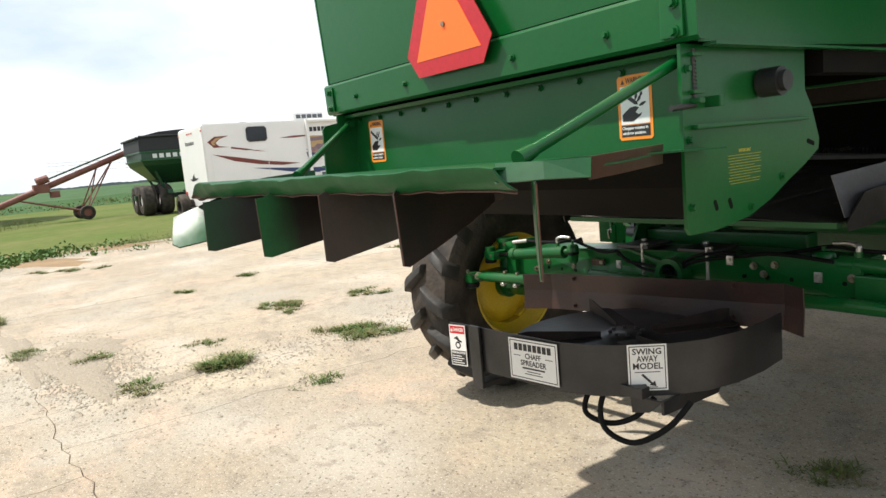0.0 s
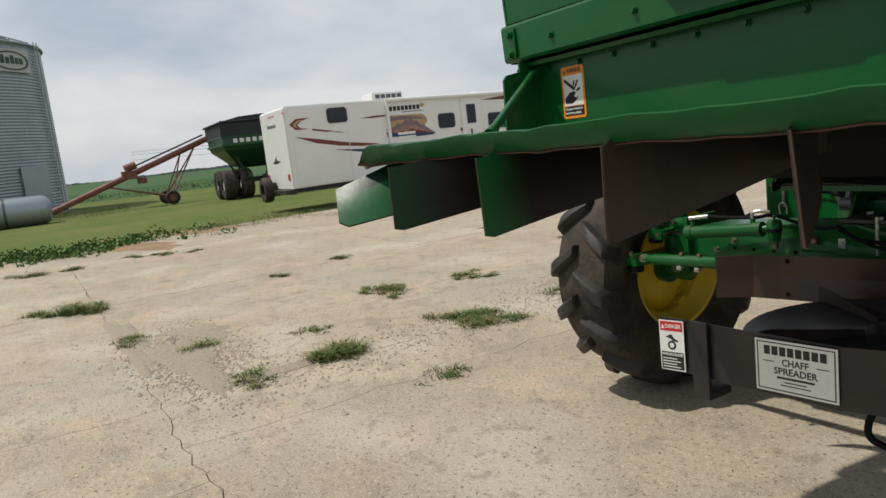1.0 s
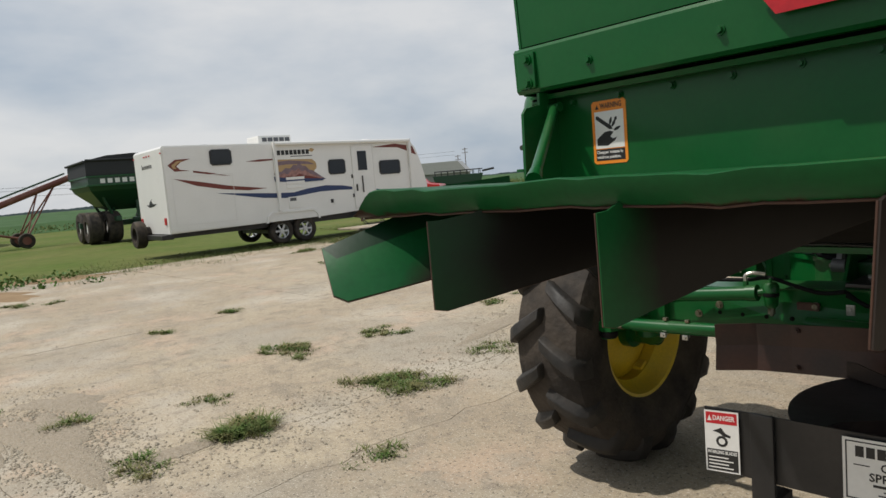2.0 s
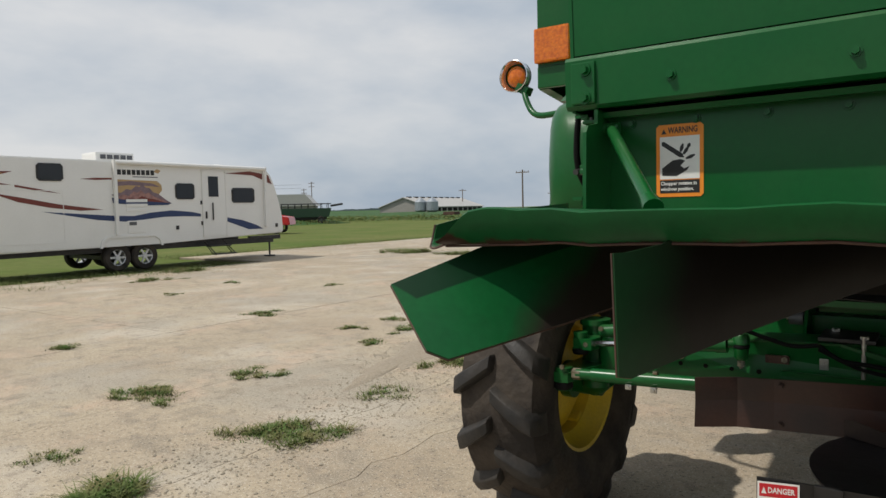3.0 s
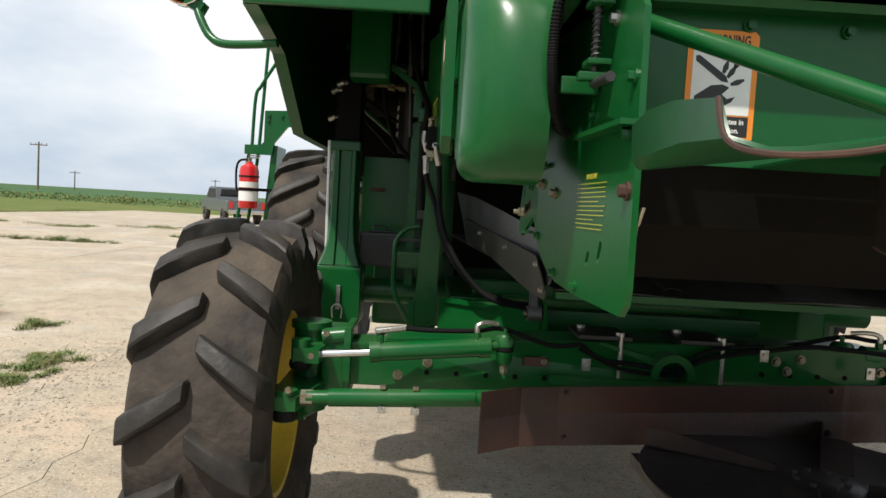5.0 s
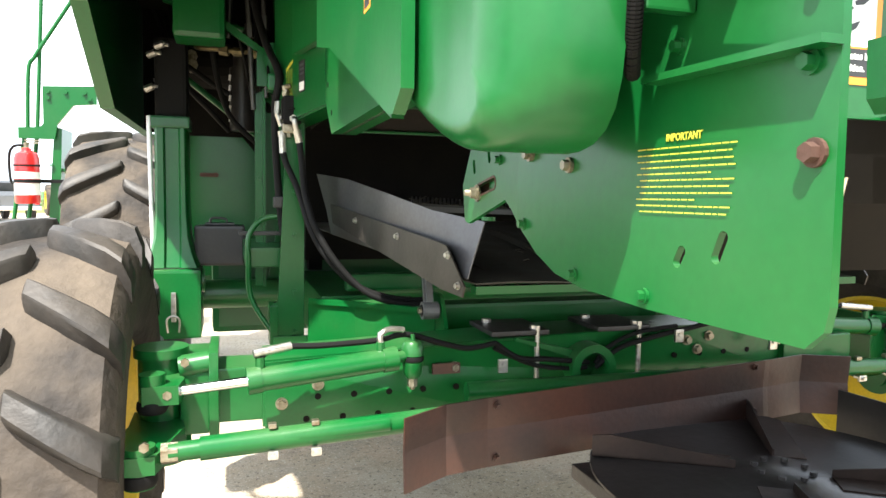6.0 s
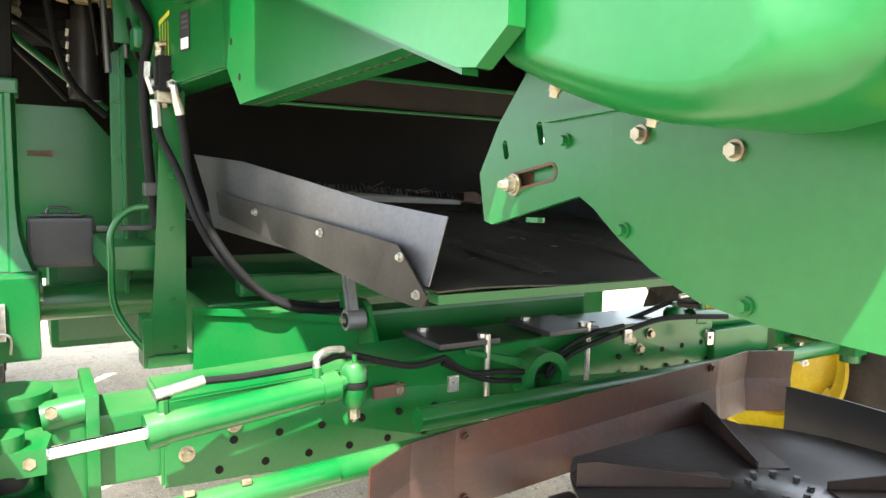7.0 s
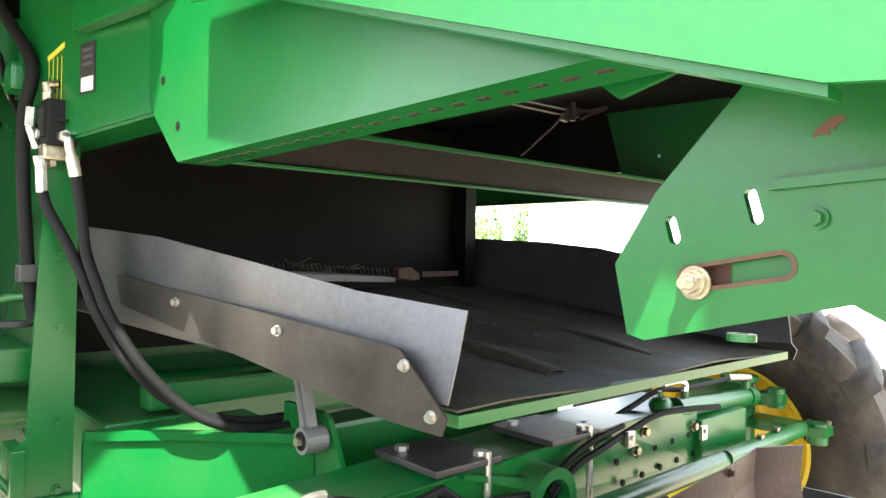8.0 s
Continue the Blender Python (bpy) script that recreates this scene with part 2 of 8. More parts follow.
def concrete():
    """Old broom-finished concrete: stains, patches, pale wear, dark specks and grit."""
    m = material("weathered_concrete", (0.385, 0.324, 0.236), 0.9, second=(0.315, 0.255, 0.186), scale=0.55, amount=0.9, bump=0.5, bump_scale=130, per_piece=0.09, fine=28.0, spec=0.15, bump_depth=0.003)
    n, l = m.node_tree.nodes, m.node_tree.links
    p = n["Principled BSDF"]
    geo = next(q for q in n if q.type == "NEW_GEOMETRY")
    col = p.inputs["Base Color"].links[0].from_socket
    for scale, detail, lo, hi, tint, amount in ((0.42, 13, 0.50, 0.60, (0.315, 0.283, 0.232), 0.75), (1.3, 13, 0.52, 0.64, (0.45, 0.335, 0.245), 0.7), (3.6, 14, 0.50, 0.64, (0.265, 0.222, 0.168), 0.9), (0.9, 12, 0.50, 0.66, (0.49, 0.44, 0.365), 0.6), (7.0, 14, 0.56, 0.62, (0.22, 0.185, 0.145), 0.55), (11, 10, 0.58, 0.74, (0.24, 0.205, 0.16), 0.6), (44, 3, 0.58, 0.66, (0.13, 0.108, 0.082), 0.95), (26, 4, 0.64, 0.72, (0.14, 0.118, 0.09), 0.85), (62, 3, 0.60, 0.66, (0.56, 0.51, 0.43), 0.7), (110, 2, 0.58, 0.68, (0.60, 0.56, 0.48), 0.7)):
        tex = n.new("ShaderNodeTexNoise")
        tex.inputs["Scale"].default_value, tex.inputs["Detail"].default_value = scale, detail
        tex.inputs["Roughness"].default_value = 0.62
        l.new(geo.outputs["Position"], tex.inputs["Vector"])
        r = n.new("ShaderNodeMapRange")
        r.inputs["From Min"].default_value, r.inputs["From Max"].default_value, r.inputs["To Max"].default_value = lo, hi, amount
        l.new(tex.outputs["Fac"], r.inputs["Value"])
        mix = n.new("ShaderNodeMix")
        mix.data_type = "RGBA"
        mix.inputs["B"].default_value = (*tint, 1)
        l.new(r.outputs["Result"], mix.inputs["Factor"])
        l.new(col, mix.inputs["A"])
        col = mix.outputs["Result"]
    l.new(col, p.inputs["Base Color"])
    return m


CONCRETE = concrete()
JOINT = material("joint_dirt", (0.29, 0.25, 0.19), 0.95, second=(0.19, 0.16, 0.12), scale=5.0, amount=0.9, bump=0.5, bump_scale=40)
GRAVEL = material("loose_gravel", (0.34, 0.29, 0.225), 0.9, second=(0.27, 0.22, 0.155), scale=55, amount=1.0, fine=70.0, bump=1.0, bump_scale=90, bump_depth=0.012)
PEBBLE = material("pale_pebbles", (0.42, 0.37, 0.29), 0.9, second=(0.30, 0.25, 0.18), scale=40, amount=0.9)
DIRT = material("dry_brown_dirt", (0.30, 0.215, 0.13), 0.95, second=(0.22, 0.15, 0.09), scale=1.5, amount=0.9, bump=0.5, bump_scale=30, spec=0.1)
GRASS = material("grass_blades", (0.072, 0.135, 0.026), 0.7, second=(0.20, 0.165, 0.075), scale=7.0, amount=0.9, spec=0.2)
FIELD = material("mown_grass", (0.088, 0.126, 0.032), 0.95, second=(0.150, 0.150, 0.058), scale=0.25, amount=0.8, bump=0.6, bump_scale=8, fine=3.0, spec=0.05)
CROP = material("soybean_leaves", (0.05, 0.105, 0.034), 0.7, second=(0.036, 0.075, 0.026), scale=0.6, amount=0.8, spec=0.1)
WHITE_GEL = material("white_fibreglass", (0.78, 0.77, 0.74), 0.3, second=(0.70, 0.69, 0.66), scale=1.5, amount=0.4, coat=0.3)
GLASS_DARK = material("tinted_window", (0.012, 0.013, 0.015), 0.06, amount=0.1)
MAROON = material("maroon_vinyl", (0.16, 0.03, 0.02), 0.4, amount=0.2)
NAVY = material("navy_vinyl", (0.02, 0.04, 0.12), 0.4, amount=0.2)
TAN = material("tan_vinyl", (0.45, 0.30, 0.14), 0.4, amount=0.3)
MAUVE = material("mauve_vinyl", (0.22, 0.15, 0.17), 0.4, second=(0.12, 0.08, 0.10), scale=9, amount=0.7)
ROSE = material("rose_vinyl", (0.38, 0.20, 0.17), 0.4, second=(0.18, 0.09, 0.09), scale=12, amount=0.8)
CART = material("dark_green_paint", (0.012, 0.055, 0.025), 0.35, amount=0.4)
TARP = material("black_tarp", (0.015, 0.016, 0.018), 0.6, amount=0.4)
AUGER = material("faded_red_paint", (0.17, 0.05, 0.035), 0.6, second=(0.22, 0.10, 0.07), scale=3, amount=0.8)
CORRUGATED = material("galvanised_corrugated", (0.34, 0.37, 0.40), 0.42, 0.6, second=(0.26, 0.285, 0.31), scale=1.2, amount=0.6)
TIMBER = material("weathered_pole_timber", (0.16, 0.12, 0.09), 0.85, amount=0.5)
SHED = material("grey_shed_cladding", (0.30, 0.28, 0.26), 0.6, amount=0.4)
SHED_ROOF = material("pale_tin_roof", (0.48, 0.46, 0.43), 0.45, 0.2, amount=0.4)
WHITE_WALL = material("white_painted_siding", (0.80, 0.80, 0.78), 0.6, amount=0.25)
LEAF = material("bush_leaves", (0.055, 0.115, 0.025), 0.6, second=(0.11, 0.20, 0.045), scale=2.0, amount=0.8, spec=0.2)
GREY_CAR = material("grey_car_paint", (0.10, 0.105, 0.11), 0.25, amount=0.2, coat=0.6)
# distance haze over the far trees is put into this blue-grey
DARK_BLUE = material("hazy_treeline", (0.14, 0.18, 0.19), 0.9, amount=0.4, scale=0.05)


# ---- mesh tools ----
def mesh_of(name, bm, mats):
    me = bpy.data.meshes.new(name)
    bmesh.ops.recalc_face_normals(bm, faces=bm.faces)
    bm.to_mesh(me)
    bm.free()
    for m in (mats if isinstance(mats, (list, tuple)) else [mats]):
        me.materials.append(m)
    return me


def part(name, bm, mats, parent=None, label="", smooth=False):
    me = mesh_of(name, bm, mats)
    if smooth:
        me.shade_smooth()
        me.set_sharp_from_angle(angle=radians(38))
    ob = new(name, me)
    if parent:
        ob.parent = parent
    return tagged(ob, label) if label else ob


def thing(name, label, category, group="", kind="", at=(0, 0, 0), turn=0.0):
    ob = new(name)
    ob.empty_display_size = 0.2
    ob.matrix_world = pose(*at, 0, 0, turn)
    return tagged(ob, label, category, group, kind)


def box(bm, x0, x1, y0, y1, z0, z1, bevel=0.0, mat=0, m=None):
    before = set(bm.faces)
    geo = bmesh.ops.create_cube(bm, size=1.0)
    bmesh.ops.scale(bm, vec=(abs(x1 - x0), abs(y1 - y0), abs(z1 - z0)), verts=geo["verts"])
    bmesh.ops.translate(bm, vec=((x0 + x1) / 2, (y0 + y1) / 2, (z0 + z1) / 2), verts=geo["verts"])
    if bevel:
        edges = list({e for v in geo["verts"] for e in v.link_edges})
        bmesh.ops.bevel(bm, geom=edges, offset=bevel, segments=2, affect="EDGES", profile=0.7)
    added = [f for f in bm.faces if f not in before]
    for f in added:
        f.material_index = mat
    if m is not None:
        bmesh.ops.transform(bm, matrix=m, verts=list({v for f in added for v in f.verts}))
    return bm


def rod(bm, p, q, r, r2=None, seg=14, mat=0):
    p, q = Vector(p), Vector(q)
    d = q - p
    m = Matrix.Translation((p + q) / 2) @ d.to_track_quat("Z", "Y").to_matrix().to_4x4()
    before = set(bm.faces)
    bmesh.ops.create_cone(bm, cap_ends=True, segments=seg, radius1=r, radius2=r if r2 is None else r2, depth=d.length, matrix=m)
    for f in bm.faces:
        if f not in before:
            f.material_index = mat
    return bm


def prism(bm, pts, axis, a, b, mat=0):
    """A plate: the outline pts (in the two other axes, in x y z order) from a to b along the axis."""
    def at(p, h):
        return {"x": (h, p[0], p[1]), "y": (p[0], h, p[1]), "z": (p[0], p[1], h)}[axis]
    lo, hi = [bm.verts.new(at(p, a)) for p in pts], [bm.verts.new(at(p, b)) for p in pts]
    faces = [bm.faces.new(lo), bm.faces.new(hi[::-1])]
    for i in range(len(pts)):
        j = (i + 1) % len(pts)
        faces.append(bm.faces.new((lo[i], lo[j], hi[j], hi[i])))
    for f in faces:
        f.material_index = mat
    return bm


def sweep(bm, pts, r, seg=8, mat=0, steps=6):
    """A round bar or hose through the points, smoothed."""
    P = [Vector(p) for p in pts]
    if steps > 1 and len(P) > 2:
        Q = []
        for i in range(len(P) - 1):
            p0, p1, p2, p3 = P[max(i - 1, 0)], P[i], P[i + 1], P[min(i + 2, len(P) - 1)]
            for k in range(steps):
                t = k / steps
                Q.append(0.5 * ((2 * p1) + (p2 - p0) * t + (2 * p0 - 5 * p1 + 4 * p2 - p3) * t * t + (3 * p1 - p0 - 3 * p2 + p3) * t ** 3))
        P = Q + [P[-1]]
    rings, ref = [], None
    for i, p in enumerate(P):
        d = (P[min(i + 1, len(P) - 1)] - P[max(i - 1, 0)]).normalized()
        ref = ref or (Vector((0, 0, 1)) if abs(d.z) < 0.9 else Vector((1, 0, 0)))
        u = (ref - d * ref.dot(d)).normalized()
        ref = u
        v = d.cross(u)
        rings.append([bm.verts.new(p + r * (math.cos(a) * u + math.sin(a) * v)) for a in (2 * math.pi * k / seg for k in range(seg))])
    for a, b in zip(rings, rings[1:]):
        for k in range(seg):
            f = bm.faces.new((a[k], a[(k + 1) % seg], b[(k + 1) % seg], b[k]))
            f.material_index = mat
    for ring in (rings[0][::-1], rings[-1]):
        bm.faces.new(ring).material_index = mat
    return bm


def lathe(bm, prof, seg=40, m=None, mat=0, closed=True):
    """Turns the profile (radius, height along local z) about z."""
    rings = []
    for k in range(seg):
        a = 2 * math.pi * k / seg
        rings.append([bm.verts.new((r * math.cos(a), r * math.sin(a), h)) for r, h in prof])
    added = []
    for k in range(seg):
        a, b = rings[k], rings[(k + 1) % seg]
        for i in range(len(prof) if closed else len(prof) - 1):
            j = (i + 1) % len(prof)
            added.append(bm.faces.new((a[i], b[i], b[j], a[j])))
    for f in added:
        f.material_index = mat
    if m is not None:
        bmesh.ops.transform(bm, matrix=m, verts=[v for r in rings for v in r])
    return bm


def sheet(bm, grid, thick, mat=0):
    """A bent sheet from a grid of points, given a thickness along its normals."""
    rows = [[bm.verts.new(p) for p in row] for row in grid]
    faces = []
    for a, b in zip(rows, rows[1:]):
        for i in range(len(a) - 1):
            faces.append(bm.faces.new((a[i], a[i + 1], b[i + 1], b[i])))
    for f in faces:
        f.material_index = mat
    bmesh.ops.recalc_face_normals(bm, faces=faces)
    bmesh.ops.solidify(bm, geom=faces, thickness=thick)
    return bm


def bolt(bm, p, n, r=0.011, mat=0):
    p, n = Vector(p), Vector(n).normalized()
    rod(bm, p - n * 0.004, p + n * 0.004, r * 1.35, seg=12, mat=mat)
    rod(bm, p + n * 0.003, p + n * (0.004 + r * 0.8), r, seg=6, mat=mat)
    return bm


def letters(bm, text, size, m, mat=0, depth=0.0006, width=None):
    """Words in the built-in font, centred on the pose m, facing its z."""
    cu = bpy.data.curves.new("words", "FONT")
    cu.body, cu.size, cu.align_x, cu.align_y, cu.extrude, cu.resolution_u = text, size, "CENTER", "CENTER", depth, 2
    cu.offset = size * 0.022
    ob = bpy.data.objects.new("words", cu)
    me = bpy.data.meshes.new_from_object(ob)
    if width:
        xs = [v.co.x for v in me.vertices]
        k = width / max(1e-6, max(xs) - min(xs))
        m = m @ Matrix.Diagonal((k, 1, 1, 1))
    me.transform(m)
    before = set(bm.faces)
    bm.from_mesh(me)
    for f in bm.faces:
        if f not in before:
            f.material_index = mat
    bpy.data.objects.remove(ob)
    bpy.data.meshes.remove(me)
    bpy.data.curves.remove(cu)
    return bm


def facing(origin, right, up):
    """The pose of a flat decal: its x to the right, its y up, its z out of it."""
    r, u = Vector(right).normalized(), Vector(up).normalized()
    n = r.cross(u)
    m = Matrix((r, u, n)).transposed().to_4x4()
    m.translation = origin
    return m


def flat(bm, pts, m, mat=0, h=0.001, base=0.0):
    """A thin plate in the decal plane of the pose m."""
    lo = [bm.verts.new(m @ Vector((x, y, base))) for x, y in pts]
    hi = [bm.verts.new(m @ Vector((x, y, base + h))) for x, y in pts]
    faces = [bm.faces.new(lo[::-1]), bm.faces.new(hi)]
    for i in range(len(pts)):
        j = (i + 1) % len(pts)
        faces.append(bm.faces.new((lo[i], lo[j], hi[j], hi[i])))
    for f in faces:
        f.material_index = mat
    return bm


def rect(x0, x1, y0, y1):
    return [(x0, y0), (x1, y0), (x1, y1), (x0, y1)]


def mirrored(ob, name=None, parent=None, mid=None, warp=None):
    """The same part on the combine's other side."""
    me = ob.data.copy()
    me.transform(Matrix.Translation((2 * (MID if mid is None else mid), 0, 0)) @ Matrix.Diagonal((-1, 1, 1, 1)))
    me.flip_normals()
    if warp is not None:
        me.transform(warp)
    o = new(name or ob.name.split(".")[0], me)
    o.parent = parent or ob.parent
    if "label" in ob:
        o["label"] = ob["label"]
    return o


MID = -1.24
AXLE_MID = -1.415
RIGHT_STEER = Matrix(((1.4, 0, 0, 0.40), (0.1, 1, 0, 0.226), (0, 0, 1, 0.01), (0, 0, 0, 1)))
B = bmesh.new

# ---- ground ----
bm = B()
box(bm, -2500, 2500, -2500, 2500, -0.6, -0.06)
tagged(part("ground", bm, FIELD), "wide level farm ground of mown green grass", "ground", kind="structure")
bm = B()
box(bm, -17.6, 10.3, -16.4, 13.7, -0.2, -0.012)
box(bm, -21.9, 10.3, 13.7, 48.1, -0.2, -0.012)
pavement = tagged(part("pavement", bm, JOINT), "old cracked concrete farmyard with weedy joints", "pavement", kind="structure")

# ---- combine harvester ----
combine = thing("combine_harvester", "large green combine harvester with yellow wheels parked on concrete", "combine harvester")

bolt_meshes = {}


def bolts(places, n, parent, mat=STEEL, r=0.011, name="bolt"):
    key = (mat.name, r)
    if key not in bolt_meshes:
        b = B()
        rod(b, (0, 0, -0.003), (0, 0, 0.003), r * 1.4, seg=14)
        rod(b, (0, 0, 0.002), (0, 0, 0.004 + r * 0.9), r, r * 0.94, seg=6)
        bolt_meshes[key] = mesh_of(name, b, mat)
    for p in places:
        o = new(name, bolt_meshes[key])
        o.parent = parent
        o.matrix_local = Matrix.Translation(p) @ Vector(n).to_track_quat("Z", "Y").to_matrix().to_4x4()


# rear hood: bent sheet shell, open below
bm = B()
prism(bm, [(1.706, 1.776), (1.647, 2.752), (1.957, 2.952), (3.1, 2.952), (3.1, 2.94), (1.96, 2.94), (1.66, 2.745), (1.716, 1.776)], "x", -2.044, -0.436)
hood = part("rear_hood", bm, GREEN, combine)
for x0, x1 in ((-2.052, -2.044), (-0.436, -0.428)):
    bm = B()
    prism(bm, [(1.712, 1.652), (1.704, 1.772), (1.645, 2.75), (1.95, 2.95), (3.1, 2.95), (3.1, 1.70), (2.6, 1.664), (2.05, 1.652)], "x", x0, x1)
    side = part("side_panel", bm, GREEN, hood)
    bm = B()
    box(bm, x0 - 0.012, x1 + 0.012, 1.75, 3.0, 1.645, 1.6515)
    part("hood_lip", bm, GREEN, hood)
bm = B()
prism(bm, [(1.700, 1.656), (1.692, 1.664), (1.688, 1.762), (1.694, 1.770), (1.716, 1.770), (1.722, 1.656)], "x", -2.058, -0.422)
band = part("lower_band", bm, GREEN, hood, smooth=False)
bolts([(x, 1.690, 1.706) for x in (-1.824, -1.50, -0.98, -0.66)], (0, -1, 0), combine, GREEN, 0.008, "rivet")
for x in (-2.008, -0.472):
    bm = B()
    box(bm, x - 0.034, x + 0.022, 1.682, 1.690, 1.666, 1.756, 0.003)
    cp = part("corner_plate", bm, GREEN, hood)
bolts([(x, 1.681, z) for x in (-2.008, -0.472) for z in (1.678, 1.738)], (0, -1, 0), combine, GREEN, 0.010)

# slow-moving-vehicle plate on the hood
m = facing((-1.225, 1.668, 1.708), (1, 0, 0), (0, -0.06, 1))
bm = B()
flat(bm, [(-0.155, 0), (0.155, 0), (0.203, 0.070), (0.042, 0.352), (-0.042, 0.352), (-0.203, 0.070)], m, 0, 0.003)
flat(bm, [(-0.155, 0.047), (0.155, 0.047), (0.012, 0.300), (-0.012, 0.300)], m, 1, 0.0012, 0.003)
rod(bm, m @ Vector((0.0, 0.135, 0.003)), m @ Vector((0.0, 0.135, 0.009)), 0.008, seg=10, mat=2)
part("slow_vehicle_plate", bm, [SMV_RED, SMV_ORANGE, STEEL], hood, "orange triangle with a red reflective border")
bm = B()
box(bm, -1.26, -1.19, 1.670, 1.70, 1.78, 1.95, 0.004)
part("plate_bracket", bm, STEEL, hood)

# chopper housing
bm = B()
box(bm, -1.992, -0.488, 1.767, 1.773, 1.425, 1.645)
prism(bm, [(1.725, 1.636), (1.722, 1.648), (1.79, 1.650), (1.79, 1.642), (1.77, 1.640)], "x", -1.992, -0.488)
housing = part("chopper_rear_panel", bm, GREEN, combine)
bolts([(-1.935 + 0.1395 * i, 1.766, 1.622) for i in range(11)], (0, -1, 0), housing, GREEN, 0.007, "rivet")


def warning_decal(x, parent):
    """Orange warning decal with a white panel and a black caption."""
    m = facing((x, 1.7665, 1.459), (1, 0, 0), (0, 0, 1))
    b = B()
    w, h = 0.100, 0.155
    c = 0.006
    flat(b, [(c, 0), (w - c, 0), (w, c), (w, h - c), (w - c, h), (c, h), (0, h - c), (0, c)], m, 0, 0.0008)
    flat(b, rect(0.008, w - 0.008, 0.038, h - 0.026), m, 1, 0.0005, 0.0008)
    flat(b, rect(0.008, w - 0.008, 0.008, 0.036), m, 2, 0.0005, 0.0008)
    letters(b, "WARNING", 0.0185, m @ Matrix.Translation((w / 2 + 0.007, h - 0.0135, 0.0011)), 2, 0.0002, 0.062)
    flat(b, [(0.011, h - 0.020), (0.022, h - 0.020), (0.0165, h - 0.009)], m, 2, 0.0004, 0.0008)
    flat(b, [(0.012, 0.118), (0.017, 0.119), (0.056, 0.092), (0.060, 0.083), (0.050, 0.084), (0.012, 0.111)], m, 2, 0.0004, 0.0013)
    flat(b, [(0.013, 0.046), (0.044, 0.044), (0.066, 0.056), (0.071, 0.064), (0.060, 0.060), (0.052, 0.066), (0.062, 0.076), (0.052, 0.080), (0.036, 0.078), (0.013, 0.062)], m, 2, 0.0004, 0.0013)
    for dx, dy, ln, an in ((0.064, 0.098, 0.020, 55), (0.055, 0.104, 0.018, 70), (0.073, 0.084, 0.020, 20), (0.070, 0.108, 0.010, 60)):
        q = m @ Matrix.Translation((dx, dy, 0)) @ Matrix.Rotation(radians(an), 4, "Z")
        flat(b, [(-ln / 2, -0.002), (0, -0.004), (ln / 2, -0.001), (ln / 2, 0.002), (0, 0.004), (-ln / 2, 0.002)], q, 2, 0.0004, 0.0013)
    letters(b, "Chopper rotates in", 0.0105, m @ Matrix.Translation((w / 2 - 0.002, 0.0285, 0.0014)), 1, 0.0002, 0.076)
    letters(b, "windrow position.", 0.0105, m @ Matrix.Translation((w / 2 - 0.005, 0.0165, 0.0014)), 1, 0.0002, 0.070)
    part("warning_decal", b, [ORANGE, DECAL_WHITE, DECAL_BLACK], parent, "orange, white and black warning decal")


warning_decal(-1.880, housing)
warning_decal(-0.695, housing)

def toe(y):
    """The side plates stand a little closer together at the rear."""
    return max(0.0, 2.15 - y) * 0.055


# chopper side plates with their curved lower edge
arc = [(1.84, 1.222), (1.97, 1.228), (2.035, 1.239), (2.09, 1.262), (2.135, 1.291), (2.175, 1.322), (2.20, 1.335)]
SIDE = [(1.615, 1.258), (1.619, 1.238), (1.636, 1.222)] + arc + [(2.37, 1.292), (2.388, 1.296), (2.402, 1.36), (2.36, 1.425), (2.27, 1.52), (2.27, 1.652), (1.690, 1.652), (1.690, 1.622), (1.634, 1.612), (1.622, 1.598), (1.617, 1.475)]
def slot_ring(p0, p1, r):
    d = Vector((p1[0] - p0[0], p1[1] - p0[1])).normalized()
    ring = []
    for k in range(24):
        a = 2 * math.pi * (k + 0.5) / 24
        base = p0 if math.cos(a) < 0 else p1
        ring.append((base[0] + (d.x * math.cos(a) - d.y * math.sin(a)) * r, base[1] + (d.y * math.cos(a) + d.x * math.sin(a)) * r))
    return ring


def with_slots(bm, cuts):
    """The plate with its slots cut right through."""
    plate = new("plate_blank", mesh_of("plate_blank", bm, GREEN))
    b = B()
    for c in cuts:
        prism(b, slot_ring(*c), "x", -2.10, -1.95)
    bmesh.ops.recalc_face_normals(b, faces=b.faces)
    tool = new("slot_cutter", mesh_of("slot_cutter", b, GREEN))
    mod = plate.modifiers.new("slots", "BOOLEAN")
    mod.operation, mod.object, mod.solver = "DIFFERENCE", tool, "EXACT"
    bpy.context.view_layer.update()
    graph = bpy.context.evaluated_depsgraph_get()
    me = bpy.data.meshes.new_from_object(plate.evaluated_get(graph))
    b = B()
    b.from_mesh(me)
    for o in (plate, tool):
        bpy.data.objects.remove(o)
    return b


SLOTS = [((2.250, 1.362), (2.326, 1.349), 0.0085), ((1.786, 1.288), (1.792, 1.277), 0.0058), ((1.730, 1.305), (1.738, 1.286), 0.0062),
         ((2.345, 1.398), (2.341, 1.384), 0.0055), ((2.275, 1.418), (2.270, 1.400), 0.0055)]
bm = B()
prism(bm, SIDE, "x", -2.016, -2.008)
bmesh.ops.recalc_face_normals(bm, faces=bm.faces)
bm = with_slots(bm, SLOTS)
bmesh.ops.bisect_plane(bm, geom=bm.verts[:] + bm.edges[:] + bm.faces[:], plane_co=(0, 2.15, 0), plane_no=(0, 1, 0))
box(bm, -2.038, -2.016, 1.615, 1.83, 1.456, 1.463)
for v in bm.verts:
    v.co.x += toe(v.co.y)
side_l = part("chopper_side_plate", bm, GREEN, combine)
bm = B()
